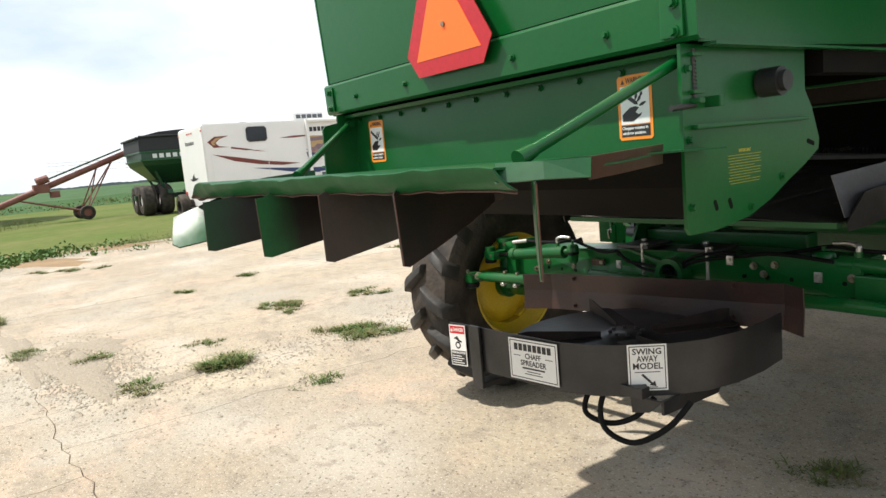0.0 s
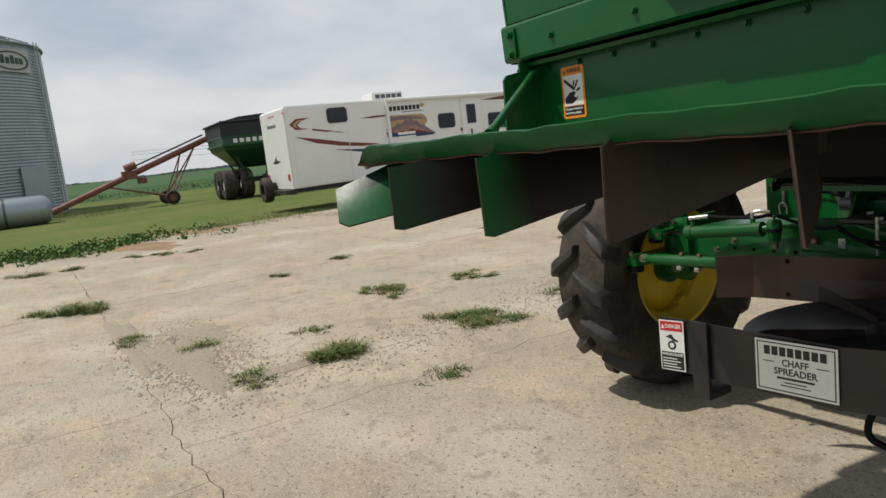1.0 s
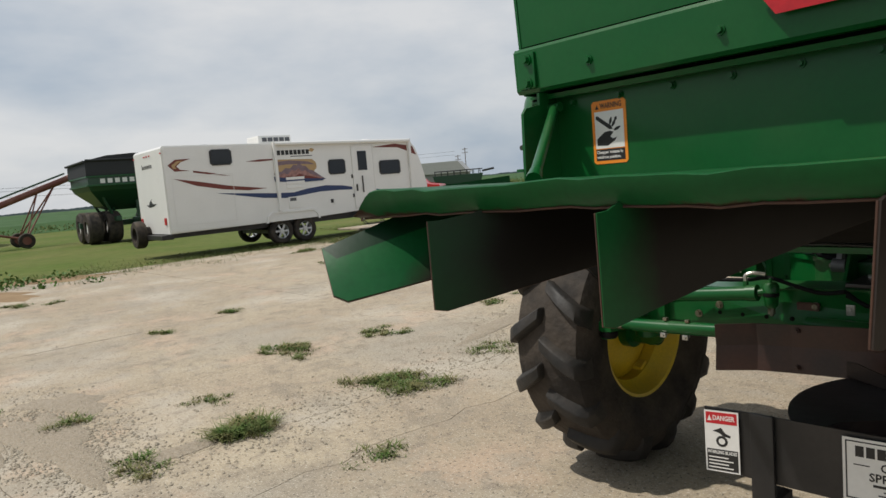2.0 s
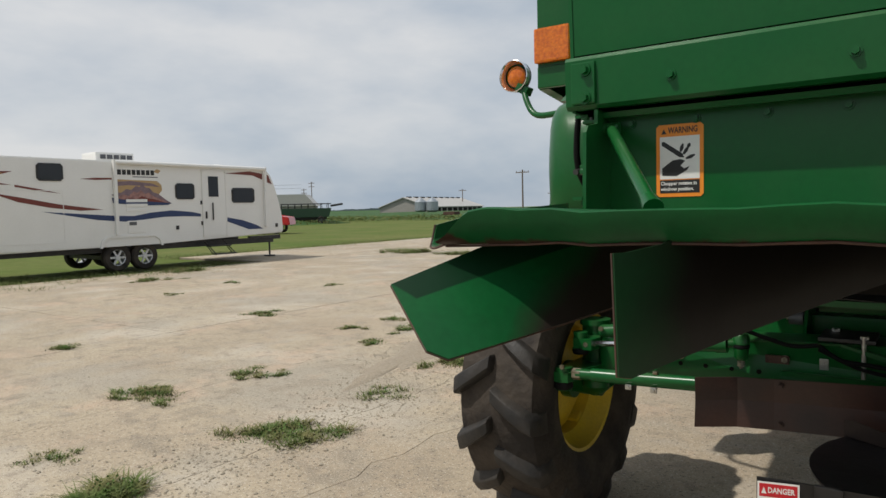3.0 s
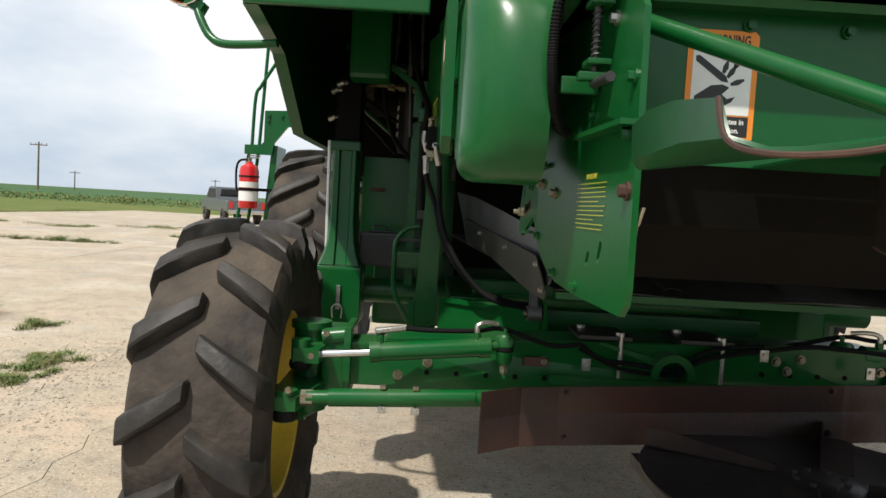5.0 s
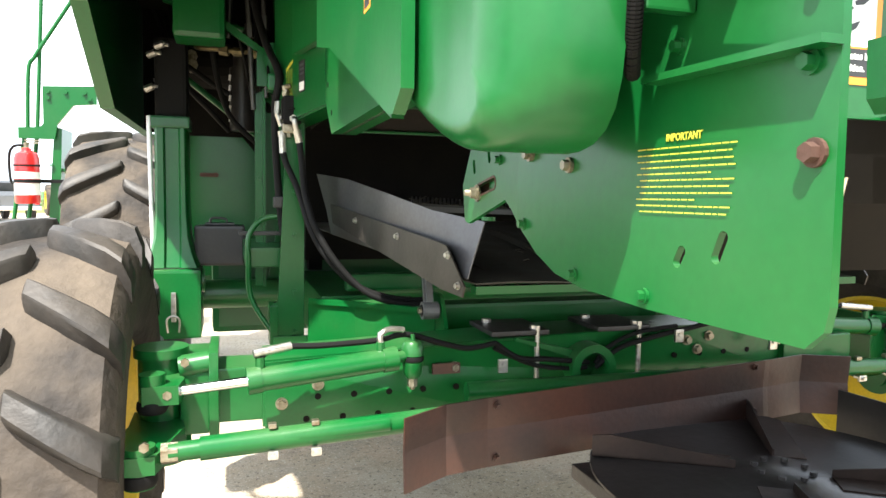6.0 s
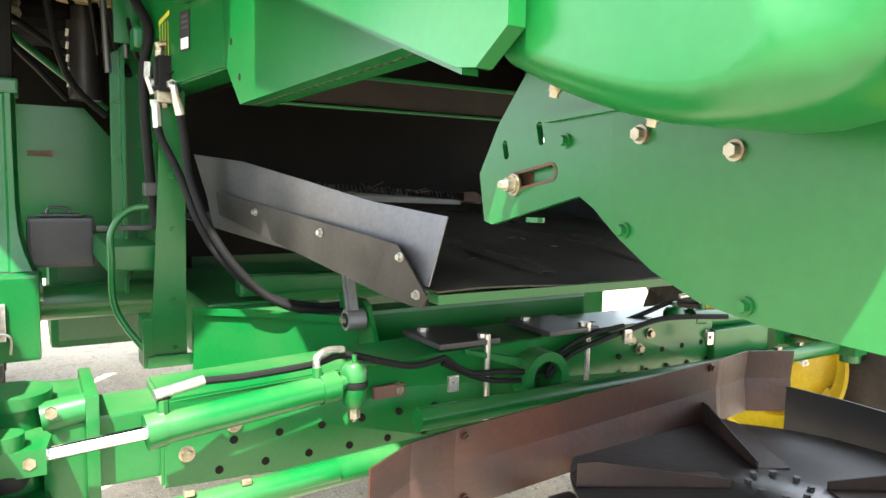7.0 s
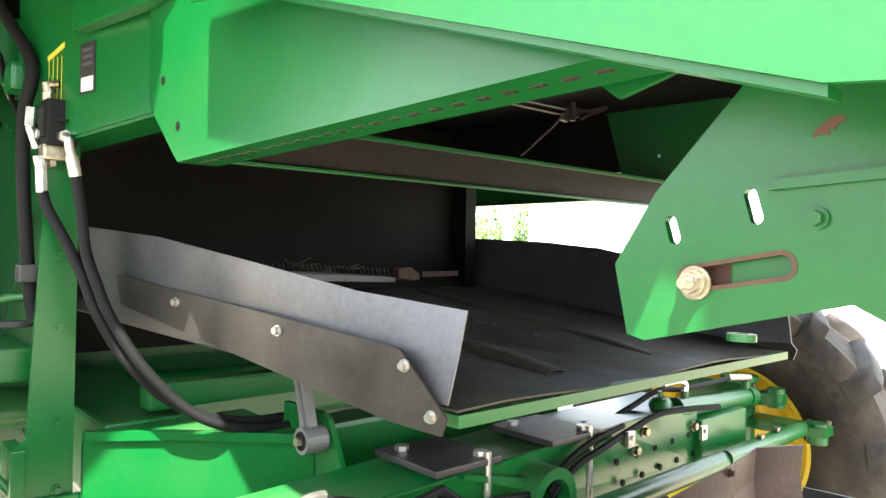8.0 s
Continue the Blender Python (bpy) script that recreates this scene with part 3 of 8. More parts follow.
prism(bm, [(1.690, 1.255), (1.702, 1.240), (1.80, 1.238), (1.945, 1.253), (2.05, 1.285), (2.138, 1.323), (2.22, 1.355), (2.298, 1.392), (2.302, 1.42), (2.264, 1.503), (2.229, 1.548), (2.229, 1.652), (1.690, 1.652)], "x", -0.472, -0.464)
box(bm, -0.478, -0.472, 1.70, 2.22, 1.642, 1.650)
side_r = part("chopper_side_plate", bm, GREEN, combine)
for p0, p1 in (((1.80, 1.302), (1.806, 1.288)), ((1.86, 1.300), (1.866, 1.286)), ((2.24, 1.415), (2.268, 1.407))):
    bm = B()
    prism(bm, slot_ring(p0, p1, 0.006), "x", -0.4645, -0.463)
    part("slot", bm, DARK, side_r, "dark slot")
bm = B()
box(bm, -2.006, -1.994, 2.225, 2.295, 1.335, 1.39, 0.002)
box(bm, -2.000, -1.994, 2.295, 2.365, 1.330, 1.378, 0.002, 1)
part("slot_bracket", bm, [GREEN, RUST], combine)
bolts([(-2.016 + toe(1.643), 1.643, 1.448), (-2.016 + toe(1.636), 1.636, 1.516)], (-1, 0, 0), side_l, GREEN, 0.0075)
bolts([(-2.016 + toe(1.722), 1.722, 1.609)], (-1, 0, 0), side_l, ZINC, 0.0075)
bolts([(-2.009, 2.003, 1.381), (-2.016, 2.109, 1.400)], (-1, 0, 0), side_l, STEEL, 0.0072)
bolts([(-2.016 + toe(y), y, z) for y, z in ((2.128, 1.301), (1.985, 1.243), (1.842, 1.236), (2.224, 1.398), (1.80, 1.49))], (-1, 0, 0), side_l, GREEN, 0.0062)
bm = B()
rod(bm, (-2.016, 2.320, 1.346), (-2.020, 2.320, 1.346), 0.0145, seg=20)
rod(bm, (-2.020, 2.320, 1.346), (-2.0235, 2.320, 1.346), 0.011, seg=18)
rod(bm, (-2.0235, 2.320, 1.346), (-2.031, 2.320, 1.346), 0.0092, seg=6)
for k in range(5):
    rod(bm, (-2.031 - k * 0.002, 2.320, 1.346), (-2.033 - k * 0.002, 2.320, 1.346), 0.0056, 0.0046, seg=12)
part("slot_bolt", bm, STEEL, side_l, "zinc bolt, nut and washer in the slot")
bm = B()
lathe(bm, [(0.006, -0.003), (0.0115, -0.003), (0.0115, 0.003), (0.006, 0.003)], 16, pose(-2.011, 2.283, 1.303, 0, math.pi / 2))
part("eye_nut", bm, GREEN_WORN, side_l)
bm = B()
prism(bm, [(2.258, 1.4205), (2.250, 1.4285), (2.06, 1.4395), (2.06, 1.4305)], "x", -2.023, -2.016)
part("plate_ridge", bm, GREEN, side_l)
bm = B()
prism(bm, [(2.238, 1.452), (2.232, 1.463), (2.222, 1.470), (2.212, 1.478), (2.198, 1.481), (2.190, 1.474), (2.201, 1.468), (2.206, 1.460), (2.214, 1.462), (2.212, 1.452), (2.222, 1.455)], "x", -2.0168, -2.0159)
for v in bm.verts:
    v.co.y, v.co.z = 2.217 + (v.co.y - 2.214) * 0.5, 1.466 + (v.co.z - 1.466) * 0.5
part("rust_patch", bm, RUST, side_l, "patch of bare rust")
bolts([(-1.988, 1.635, 1.377)], (-1, 0, 0), side_l, RUST, 0.0085)
# dry husk caught under the tailboard's corner
bm = B()
sheet(bm, [[(-1.972 + 0.004 * math.cos(a * 1.6) - 0.002 * k, 1.626 + 0.006 * math.sin(a * 1.6), 1.358 - k * 0.0075) for a in (-1, -0.4, 0.2, 0.8)] for k in range(4)], 0.0008)
rod(bm, (-1.974, 1.626, 1.340), (-1.978, 1.620, 1.322), 0.0006, seg=4)
tagged(part("corn_husk", bm, HUSK, None, smooth=True), "dry pale husk caught under the green tailboard", "husk")
bolts([(-0.464, y, z) for y, z in ((1.71, 1.30), (1.71, 1.448), (1.71, 1.60), (1.95, 1.275), (2.10, 1.335))], (1, 0, 0), side_r, GREEN, 0.007)


def slot_rim(p0, p1, r, x, parent, worn):
    """A ring of rust worn round a slot."""
    b = B()
    inner, outer = slot_ring(p0, p1, r), slot_ring(p0, p1, r * worn)
    loops = [[b.verts.new((xx + toe(y), y, z)) for y, z in ring] for ring, xx in ((inner, x + 0.006), (inner, x - 0.0008), (outer, x - 0.0008), (outer, x + 0.0004))]
    for p, q in zip(loops, loops[1:]):
        for k in range(24):
            b.faces.new((p[k], p[(k + 1) % 24], q[(k + 1) % 24], q[k]))
    bmesh.ops.recalc_face_normals(b, faces=b.faces)
    part("slot_rim", b, RUST, parent, "rusty worn rim of a slot")


slot_rim(*SLOTS[0], -2.016, side_l, 1.42)

# yellow instruction text on the side plates
for x, sx, parent, yc in ((-2.0172, -1, side_l, 1.788), (-0.4628, 1, side_r, 1.93)):
    m = facing((x + (toe(yc) if sx < 0 else 0), yc, 1.361 if sx < 0 else 1.372), (0.055 if sx < 0 else 0, sx, 0), (0, 0, 1))
    bm = B()
    letters(bm, "IMPORTANT", 0.0105, m @ Matrix.Translation((0, 0.040, 0)), 0, 0.0003, 0.052)
    for i, (a, b_) in enumerate(((-72, 72), (-72, 66), (-72, 70), (-66, 71), (-72, 40), (-66, 70), (-72, 64), (-66, 68), (-72, 20), (-72, 66), (-66, 62))):
        rnd = random.Random(i)
        u = a
        while u < b_:
            w = rnd.choice((5, 8, 11, 14))
            flat(bm, rect(u / 1000, min(u + w, b_) / 1000, 0.0296 - i * 0.0065, 0.0308 - i * 0.0065), m, 0, 0.0005)
            u += w + 2
    tagged(part("instruction_decal", bm, DECAL_YELLOW, parent, "yellow printed instruction text"), kind="stuff")

# latch, spring and bracket beside the housing, on both sides
bm = B()
rod(bm, (-2.038, 1.66, 1.535), (-2.038, 1.66, 1.648), 0.005, mat=1)
sweep(bm, [(-2.038 + 0.0065 * math.cos(k * 0.7), 1.66 + 0.0065 * math.sin(k * 0.7), 1.562 + 0.0009 * k) for k in range(74)], 0.0013, 6, 1, 1)
box(bm, -2.052, -2.020, 1.640, 1.680, 1.552, 1.560, 0.002)
box(bm, -2.052, -2.020, 1.640, 1.680, 1.632, 1.640, 0.002)
box(bm, -2.062, -2.018, 1.645, 1.665, 1.531, 1.543, 0.003)
rod(bm, (-2.038, 1.572, 1.523), (-2.038, 1.66, 1.529), 0.0065, mat=1)
box(bm, -2.075, -2.02, 1.70, 1.715, 1.522, 1.546, 0.003)
bmesh.ops.translate(bm, vec=(0.022, 0.075, -0.006), verts=bm.verts)
latch = part("latch", bm, [GREEN, ZINC_DARK], combine, "green latch with a steel coil spring")
mirrored(latch)
bm = B()
rod(bm, (-0.455, 2.0, 1.565), (-0.405, 2.0, 1.565), 0.034, seg=20)
rod(bm, (-0.405, 2.0, 1.565), (-0.392, 2.0, 1.565), 0.024, seg=20)
part("motor", bm, BLACK, combine, "small black hydraulic motor", smooth=True)
bm = B()
box(bm, -0.464, -0.448, 1.72, 2.22, 1.470, 1.480, 0.003)
part("plate_ridge", bm, GREEN, combine)

# tailboard with its bent rear flange, dented and rusty along the edge
EDGE_X = [-2.026, -1.992, -1.975, -1.960, -1.940, -1.932, -1.905, -1.875, -1.84]
EDGE_Z = [1.3835, 1.396, 1.403, 1.420, 1.437, 1.4415, 1.4455, 1.4450, 1.4405]
cols = [float(v) for v in np.concatenate((np.linspace(-1.992, -1.85, 15), np.linspace(-1.80, -0.41, 30)))]
grid = []
for x in cols:
    f = (x + 1.995) / 1.605
    dent = (0.0036 * math.sin(f * 23) + 0.0026 * math.sin(f * 61 + 1) + 0.0022 * math.sin(f * 97 + 2)) * min(1.0, f * 8)
    zt = float(np.interp(x, EDGE_X, EDGE_Z)) + dent * 0.5
    zb = min(1.398 - 0.009 * max(0.0, 1 - f * 5) + dent * 0.4, zt - 0.003)
    sag = max(0.0, 1.438 - zt)
    foot = x + 0.022 * max(0.0, (f - 0.88) / 0.11)
    grid.append([(max(x, -1.775 + 0.04 * f), 1.765, 1.428), (max(x, -1.785 + 0.04 * f), 1.45, 1.434), (x + 0.3 * sag, 1.135 + dent, zt - 0.0015), (x, 1.102 + dent, zt),
                 (x, 1.0985 + dent, zt - (zt - zb) * 0.05), (x * 0.6 + foot * 0.4, 1.103 + dent, zt - (zt - zb) * 0.4), (x * 0.3 + foot * 0.7, 1.113 + dent, zt - (zt - zb) * 0.74), (foot, 1.128 + dent, zb)])
bm = B()
sheet(bm, grid, 0.004)
tail = part("tailboard", bm, rust_edged(), combine, "dented green steel tailboard with rusty edges", smooth=True)
bm = B()
sweep(bm, [(p[-1][0], p[-1][1], p[-1][2] - 0.002) for p in grid], 0.0019, 6, 0, 1)
part("rusty_edge", bm, RUST, tail, "rust-brown worn sheet edge")
# upturned ends of the tailboard
bm = B()
sheet(bm, [[(-1.990, 1.122, 1.391), (-2.020, 1.140, 1.384), (-2.048, 1.165, 1.384), (-2.062, 1.188, 1.393), (-2.064, 1.200, 1.418)],
           [(-1.984, 1.19, 1.394), (-2.015, 1.21, 1.386), (-2.046, 1.24, 1.386), (-2.062, 1.26, 1.397), (-2.065, 1.27, 1.427)],
           [(-1.980, 1.33, 1.398), (-2.0, 1.35, 1.392), (-2.024, 1.38, 1.392), (-2.038, 1.40, 1.402), (-2.042, 1.40, 1.440)],
           [(-1.976, 1.56, 1.405), (-1.984, 1.57, 1.40), (-1.994, 1.58, 1.40), (-2.002, 1.58, 1.41), (-2.004, 1.58, 1.45)]], 0.003)
wing = part("tailboard_wing", bm, GREEN_WORN, tail, smooth=True)
bm = B()
sweep(bm, [(-1.990, 1.120, 1.390), (-2.020, 1.138, 1.383), (-2.048, 1.163, 1.383), (-2.062, 1.186, 1.392), (-2.064, 1.198, 1.418)], 0.0019, 6)
part("rusty_edge", bm, RUST, tail)
bm = B()
sheet(bm, [[(-0.50, 1.112, 1.434), (-0.40, 1.155, 1.430), (-0.30, 1.20, 1.428)], [(-0.50, 1.30, 1.438), (-0.40, 1.31, 1.430), (-0.34, 1.33, 1.428)], [(-0.52, 1.60, 1.436), (-0.49, 1.60, 1.432), (-0.455, 1.60, 1.430)]], 0.004)
part("tailboard_wing", bm, GREEN_WORN, tail, smooth=True)
bm = B()
sheet(bm, [[(-0.43, 1.118, 1.442), (-0.36, 1.158, 1.440), (-0.298, 1.20, 1.440)], [(-0.42, 1.106, 1.410), (-0.35, 1.148, 1.412), (-0.295, 1.193, 1.410)]], 0.004)
part("wing_lip", bm, GREEN_WORN, tail)
bm = B()
sheet(bm, [[(-0.30, 1.198, 1.406), (-0.296, 1.20, 1.442)], [(-0.345, 1.33, 1.406), (-0.341, 1.33, 1.444)], [(-0.455, 1.60, 1.406), (-0.452, 1.60, 1.446)]], 0.004)
part("wing_flange", bm, sooty("rust_bitten_flange", 1.10, 1.14, "Y", (0.06, 0.03, 0.02)), tail)


def vane(rear_top, rear_low, front, bend, mats, clip=0.2):
    """A chopper vane: a bent plate, deep at its rear end, with a flange along the tailboard."""
    rt, rl, fr = Vector(rear_top), Vector(rear_low), Vector(front)
    steps, n_v = (0.0, 0.035, 0.13, 0.25, 0.375, 0.5, 0.625, 0.75, 0.875, 1.0), 5
    rows = []
    for u in steps:
        top = rt.lerp(Vector((fr.x, fr.y, 1.415)), u)
        top.z = rt.z + (1.421 - rt.z) * min(1.0, max(0.0, (top.y - 1.10) / 0.06)) if rt.z > 1.36 else min(1.421, rt.z + (1.421 - rt.z) * min(1, u * 2.6))
        low = rl.lerp(fr, u)
        off = Vector((bend * math.sin(math.pi * u), 0, 0))
        rows.append([top.lerp(low, j / (n_v - 1)) + off for j in range(n_v)])
    # clipped lower rear corner
    rows[0][-1] = rows[0][-1].lerp(rows[0][-2], clip)
    b = B()
    sheet(b, rows, 0.004)
    fl = [[r[0] + Vector((0, 0, 0.0)), r[0] + Vector((0.028, 0, 0.0))] for r in rows[3:]]
    sheet(b, fl, 0.004)
    v = part("vane", b, mats, tail, "", smooth=True)
    b = B()
    sweep(b, [rows[0][j] for j in range(n_v)] + [rows[i][-1] for i in range(1, len(steps))], 0.0016, 6, 0, 1)
    part("rusty_edge", b, RUST, tail)
    return v


def shade_painted(m):
    """Paints a dark shadow with a notched lower border over the upper half of the first vane."""
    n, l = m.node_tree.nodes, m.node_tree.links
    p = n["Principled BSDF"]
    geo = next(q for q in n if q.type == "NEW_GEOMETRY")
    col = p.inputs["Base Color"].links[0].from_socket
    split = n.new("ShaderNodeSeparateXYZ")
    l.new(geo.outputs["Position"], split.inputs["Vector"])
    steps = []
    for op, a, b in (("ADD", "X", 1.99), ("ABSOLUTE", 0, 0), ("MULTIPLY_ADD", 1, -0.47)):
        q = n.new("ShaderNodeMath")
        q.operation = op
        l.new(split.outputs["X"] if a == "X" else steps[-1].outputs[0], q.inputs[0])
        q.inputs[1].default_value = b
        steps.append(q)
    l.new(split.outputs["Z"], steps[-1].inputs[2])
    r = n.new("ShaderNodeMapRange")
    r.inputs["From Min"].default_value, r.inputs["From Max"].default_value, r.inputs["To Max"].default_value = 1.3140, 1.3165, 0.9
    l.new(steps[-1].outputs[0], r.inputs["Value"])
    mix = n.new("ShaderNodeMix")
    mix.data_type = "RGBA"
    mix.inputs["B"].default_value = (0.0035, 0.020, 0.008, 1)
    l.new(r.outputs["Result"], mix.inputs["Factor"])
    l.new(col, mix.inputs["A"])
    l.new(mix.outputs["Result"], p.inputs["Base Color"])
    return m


# the first vane's upper shadow is put into its colour
tagged(vane((-2.035, 1.045, 1.332), (-1.922, 0.995, 1.236), (-1.700, 1.60, 1.327), 0.016, shade_painted(sooty("sooty_green_sheet", 1.075, 1.145, "Y", (0.024, 0.019, 0.016), 1.6)), 0.6), "green vane with a sooty inner half")
tagged(vane((-1.688, 1.040, 1.388), (-1.680, 1.034, 1.234), (-1.38, 1.60, 1.335), -0.015, sooty("oily_green_sheet", 0.86, 1.16)), "green vane darkening to near-black towards its inner end")
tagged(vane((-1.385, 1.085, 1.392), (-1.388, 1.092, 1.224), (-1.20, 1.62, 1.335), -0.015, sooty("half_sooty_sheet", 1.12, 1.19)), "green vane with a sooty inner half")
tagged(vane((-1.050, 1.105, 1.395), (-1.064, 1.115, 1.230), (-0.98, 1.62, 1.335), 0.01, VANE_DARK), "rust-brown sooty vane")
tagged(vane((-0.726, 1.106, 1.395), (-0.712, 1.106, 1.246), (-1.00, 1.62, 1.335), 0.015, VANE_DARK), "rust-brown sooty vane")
tagged(vane((-0.362, 1.140, 1.378), (-0.372, 1.150, 1.240), (-0.625, 1.395, 1.345), -0.006, GREEN_WORN), "pale green worn vane")

# braces from the housing to the tailboard
for top, foot in (((-1.970, 1.732, 1.613), (-1.764, 1.40, 1.442)), ((-0.500, 1.735, 1.622), (-0.517, 1.262, 1.448))):
    bm = B()
    t_, f_ = Vector(top), Vector(foot)
    rod(bm, t_, f_, 0.0122, seg=18)
    d = (f_ - t_).normalized()
    rod(bm, t_ - Vector((0.02, 0, 0)), t_ + Vector((0.02, 0, 0)), 0.012, seg=10)
    rod(bm, f_ - d * 0.03, f_ + d * 0.012, 0.014, 0.018, seg=12)
    br = part("brace", bm, GREEN, combine, "round green steel brace", smooth=True)

# rotor of the chopper in the dark housing
bm = B()
rod(bm, (-1.99, 1.95, 1.42), (-0.49, 1.95, 1.42), 0.06, seg=16)
for i in range(22):
    x = -1.94 + i * 0.066
    a = i * 2.2
    box(bm, x - 0.004, x + 0.004, -0.02, 0.02, 0.05, 0.15, 0.0, 0, Matrix.Translation((0, 1.95, 1.42)) @ Matrix.Rotation(a, 4, "X"))
part("chopper_rotor", bm, DARK, combine, "dark shaft with chopper knives")
# pan and ceiling are coloured near-black for the shade under the hood
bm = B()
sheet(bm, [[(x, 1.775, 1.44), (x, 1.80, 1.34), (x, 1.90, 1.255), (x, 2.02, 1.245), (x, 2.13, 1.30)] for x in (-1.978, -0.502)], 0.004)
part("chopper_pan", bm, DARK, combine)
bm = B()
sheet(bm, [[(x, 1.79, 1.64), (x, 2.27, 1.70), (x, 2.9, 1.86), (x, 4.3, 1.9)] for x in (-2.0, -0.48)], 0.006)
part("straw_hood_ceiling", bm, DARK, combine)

# belt cover on the left side
PROFILE = [(2.120, 1.452), (2.06, 1.426), (2.02, 1.412), (1.98, 1.400), (1.945, 1.392), (1.91, 1.388), (1.878, 1.389), (1.848, 1.395), (1.824, 1.408), (1.807, 1.428), (1.797, 1.455), (1.792, 1.49), (1.790, 1.53),
           (1.792, 1.57), (1.798, 1.605), (1.809, 1.638), (1.826, 1.666), (1.850, 1.688), (1.880, 1.703), (1.915, 1.712), (1.96, 1.716), (2.120, 1.718)]
rows = []
for turn in [None] + [radians(11.25 * k) for k in range(9)]:
    row = []
    for i, (y, z) in enumerate(PROFILE):
        p, q = PROFILE[max(i - 1, 0)], PROFILE[min(i + 1, len(PROFILE) - 1)]
        d = Vector((q[0] - p[0], q[1] - p[1])).normalized()
        soft_rim = max(0.0, d.y) ** 1.5
        inset = 0.0 if turn is None else (0.028 + 0.062 * soft_rim) * (1 - math.cos(turn))
        x = -2.062 if turn is None else -2.188 + (0.028 + 0.060 * soft_rim) * (1 - math.sin(turn))
        row.append((x, y + d.y * inset if 0 < i < len(PROFILE) - 1 else y, z - d.x * inset if i < len(PROFILE) - 1 else z - inset))
    rows.append(row)
bm = B()
vs = [[bm.verts.new(p) for p in row] for row in rows]
for a, b_ in zip(vs, vs[1:]):
    for i in range(len(PROFILE) - 1):
        bm.faces.new((a[i], a[i + 1], b_[i + 1], b_[i]))
    bm.faces.new((a[-1], a[0], b_[0], b_[-1]))
bm.faces.new(vs[0][::-1])
bm.faces.new(vs[-1])
cover = part("belt_cover", bm, GREEN, combine, "rounded glossy green belt cover", smooth=True)
bm = B()
prism(bm, [(1.905, 1.714), (1.985, 1.763), (2.12, 1.775), (2.12, 1.705)], "x", -2.176, -2.072)
part("cover_cap", bm, GREEN, cover)
bolts([(-2.150, 2.086, 1.432), (-2.130, 1.99, 1.402)], (0, 0.25, -1), combine, STEEL, 0.0045)
# unseen plate added to block sun leaking past the belt cover
bm = B()
prism(bm, [(2.10, 1.765), (2.95, 1.905), (2.95, 1.915), (2.10, 1.776)], "x", -2.180, -2.05)
part("shield_top", bm, GREEN, combine)
bm = B()
sweep(bm, [(-2.055, 1.80, 1.80), (-2.058, 1.772, 1.70), (-2.068, 1.768, 1.60), (-2.066, 1.772, 1.53), (-2.05, 1.80, 1.478), (-2.03, 1.83, 1.466)], 0.0068, 10)
hose_ = part("corrugated_hose", bm, HOSE, combine, "black corrugated cable hose", smooth=True)
core = [v.co.copy() for v in hose_.data.vertices]
bm = B()
for k in range(0, len(core) // 10 - 1):
    a, b_ = (sum((core[q * 10 + i] for i in range(10)), Vector()) / 10 for q in (k, k + 1))
    for u in (0.0, 0.34, 0.67):
        p, d = a.lerp(b_, u), (b_ - a).normalized() * 0.0013
        rod(bm, p - d, p + d, 0.0082, seg=10)
tagged(part("hose_ring", bm, HOSE, hose_), kind="stuff")
bm = B()
box(bm, -2.072, -2.046, 1.762, 1.79, 1.66, 1.685, 0.003)
part("hose_clip", bm, STEEL, combine)

# shield ahead of the belt cover
bm = B()
prism(bm, [(2.118, 1.448), (2.15, 1.452), (2.72, 1.652), (2.95, 1.70), (2.95, 1.86), (2.40, 1.80), (2.072, 1.735), (2.072, 1.476)], "x", -2.214, -2.208)
prism(bm, [(2.118, 1.448), (2.124, 1.448), (2.078, 1.476), (2.078, 1.735), (2.072, 1.735), (2.072, 1.476)], "x", -2.208, -2.196)
prism(bm, [(2.15, 1.452), (2.72, 1.652), (2.72, 1.646), (2.15, 1.446)], "x", -2.208, -2.190)
shield = part("side_shield", bm, GREEN, combine)
m = facing((-2.2132, 2.30, 1.668), (0, -1, 0), (0, 0, 1))
bm = B()
flat(bm, rect(-0.025, 0.025, -0.04, 0.04), m, 0)
flat(bm, rect(-0.019, 0.019, -0.012, 0.032), m, 1, 0.0006, 0.001)
flat(bm, rect(-0.019, 0.019, -0.034, -0.016), m, 2, 0.0006, 0.001)
part("warning_decal", bm, [ORANGE, DECAL_WHITE, DECAL_BLACK], shield, "small orange and white decal")

# perforated channel above the sieve opening
bm = B()
prism(bm, [(3.285, 1.622), (3.162, 1.520), (3.145, 1.508), (2.28, 1.512), (2.28, 1.9), (3.285, 1.9)], "x", -2.150, -2.144)
prism(bm, [(3.155, 1.508), (2.28, 1.512), (2.28, 1.518), (3.155, 1.514)], "x", -2.144, -2.080)
box(bm, -2.086, -2.080, 2.28, 3.15, 1.518, 1.54)
chan = part("channel", bm, GREEN, combine)
bm = B()
box(bm, -0.0042, 0.0042, -0.0075, 0.0075, -0.0012, 0.0012, 0.0008)
slot_mesh = mesh_of("slot", bm, VANE_DARK)
for i in range(25):
    o = new("slot", slot_mesh)
    o.parent = chan
    o.location = (-2.118, 2.31 + i * 0.0335, 1.5118 - i * 0.00015)
for p in ((3.145, 1.566), (3.215, 1.652)):
    bm = B()
    rod(bm, (-2.1512, p[0], p[1]), (-2.144, p[0], p[1]), 0.008, seg=12)
    part("hole", bm, DARK, chan)
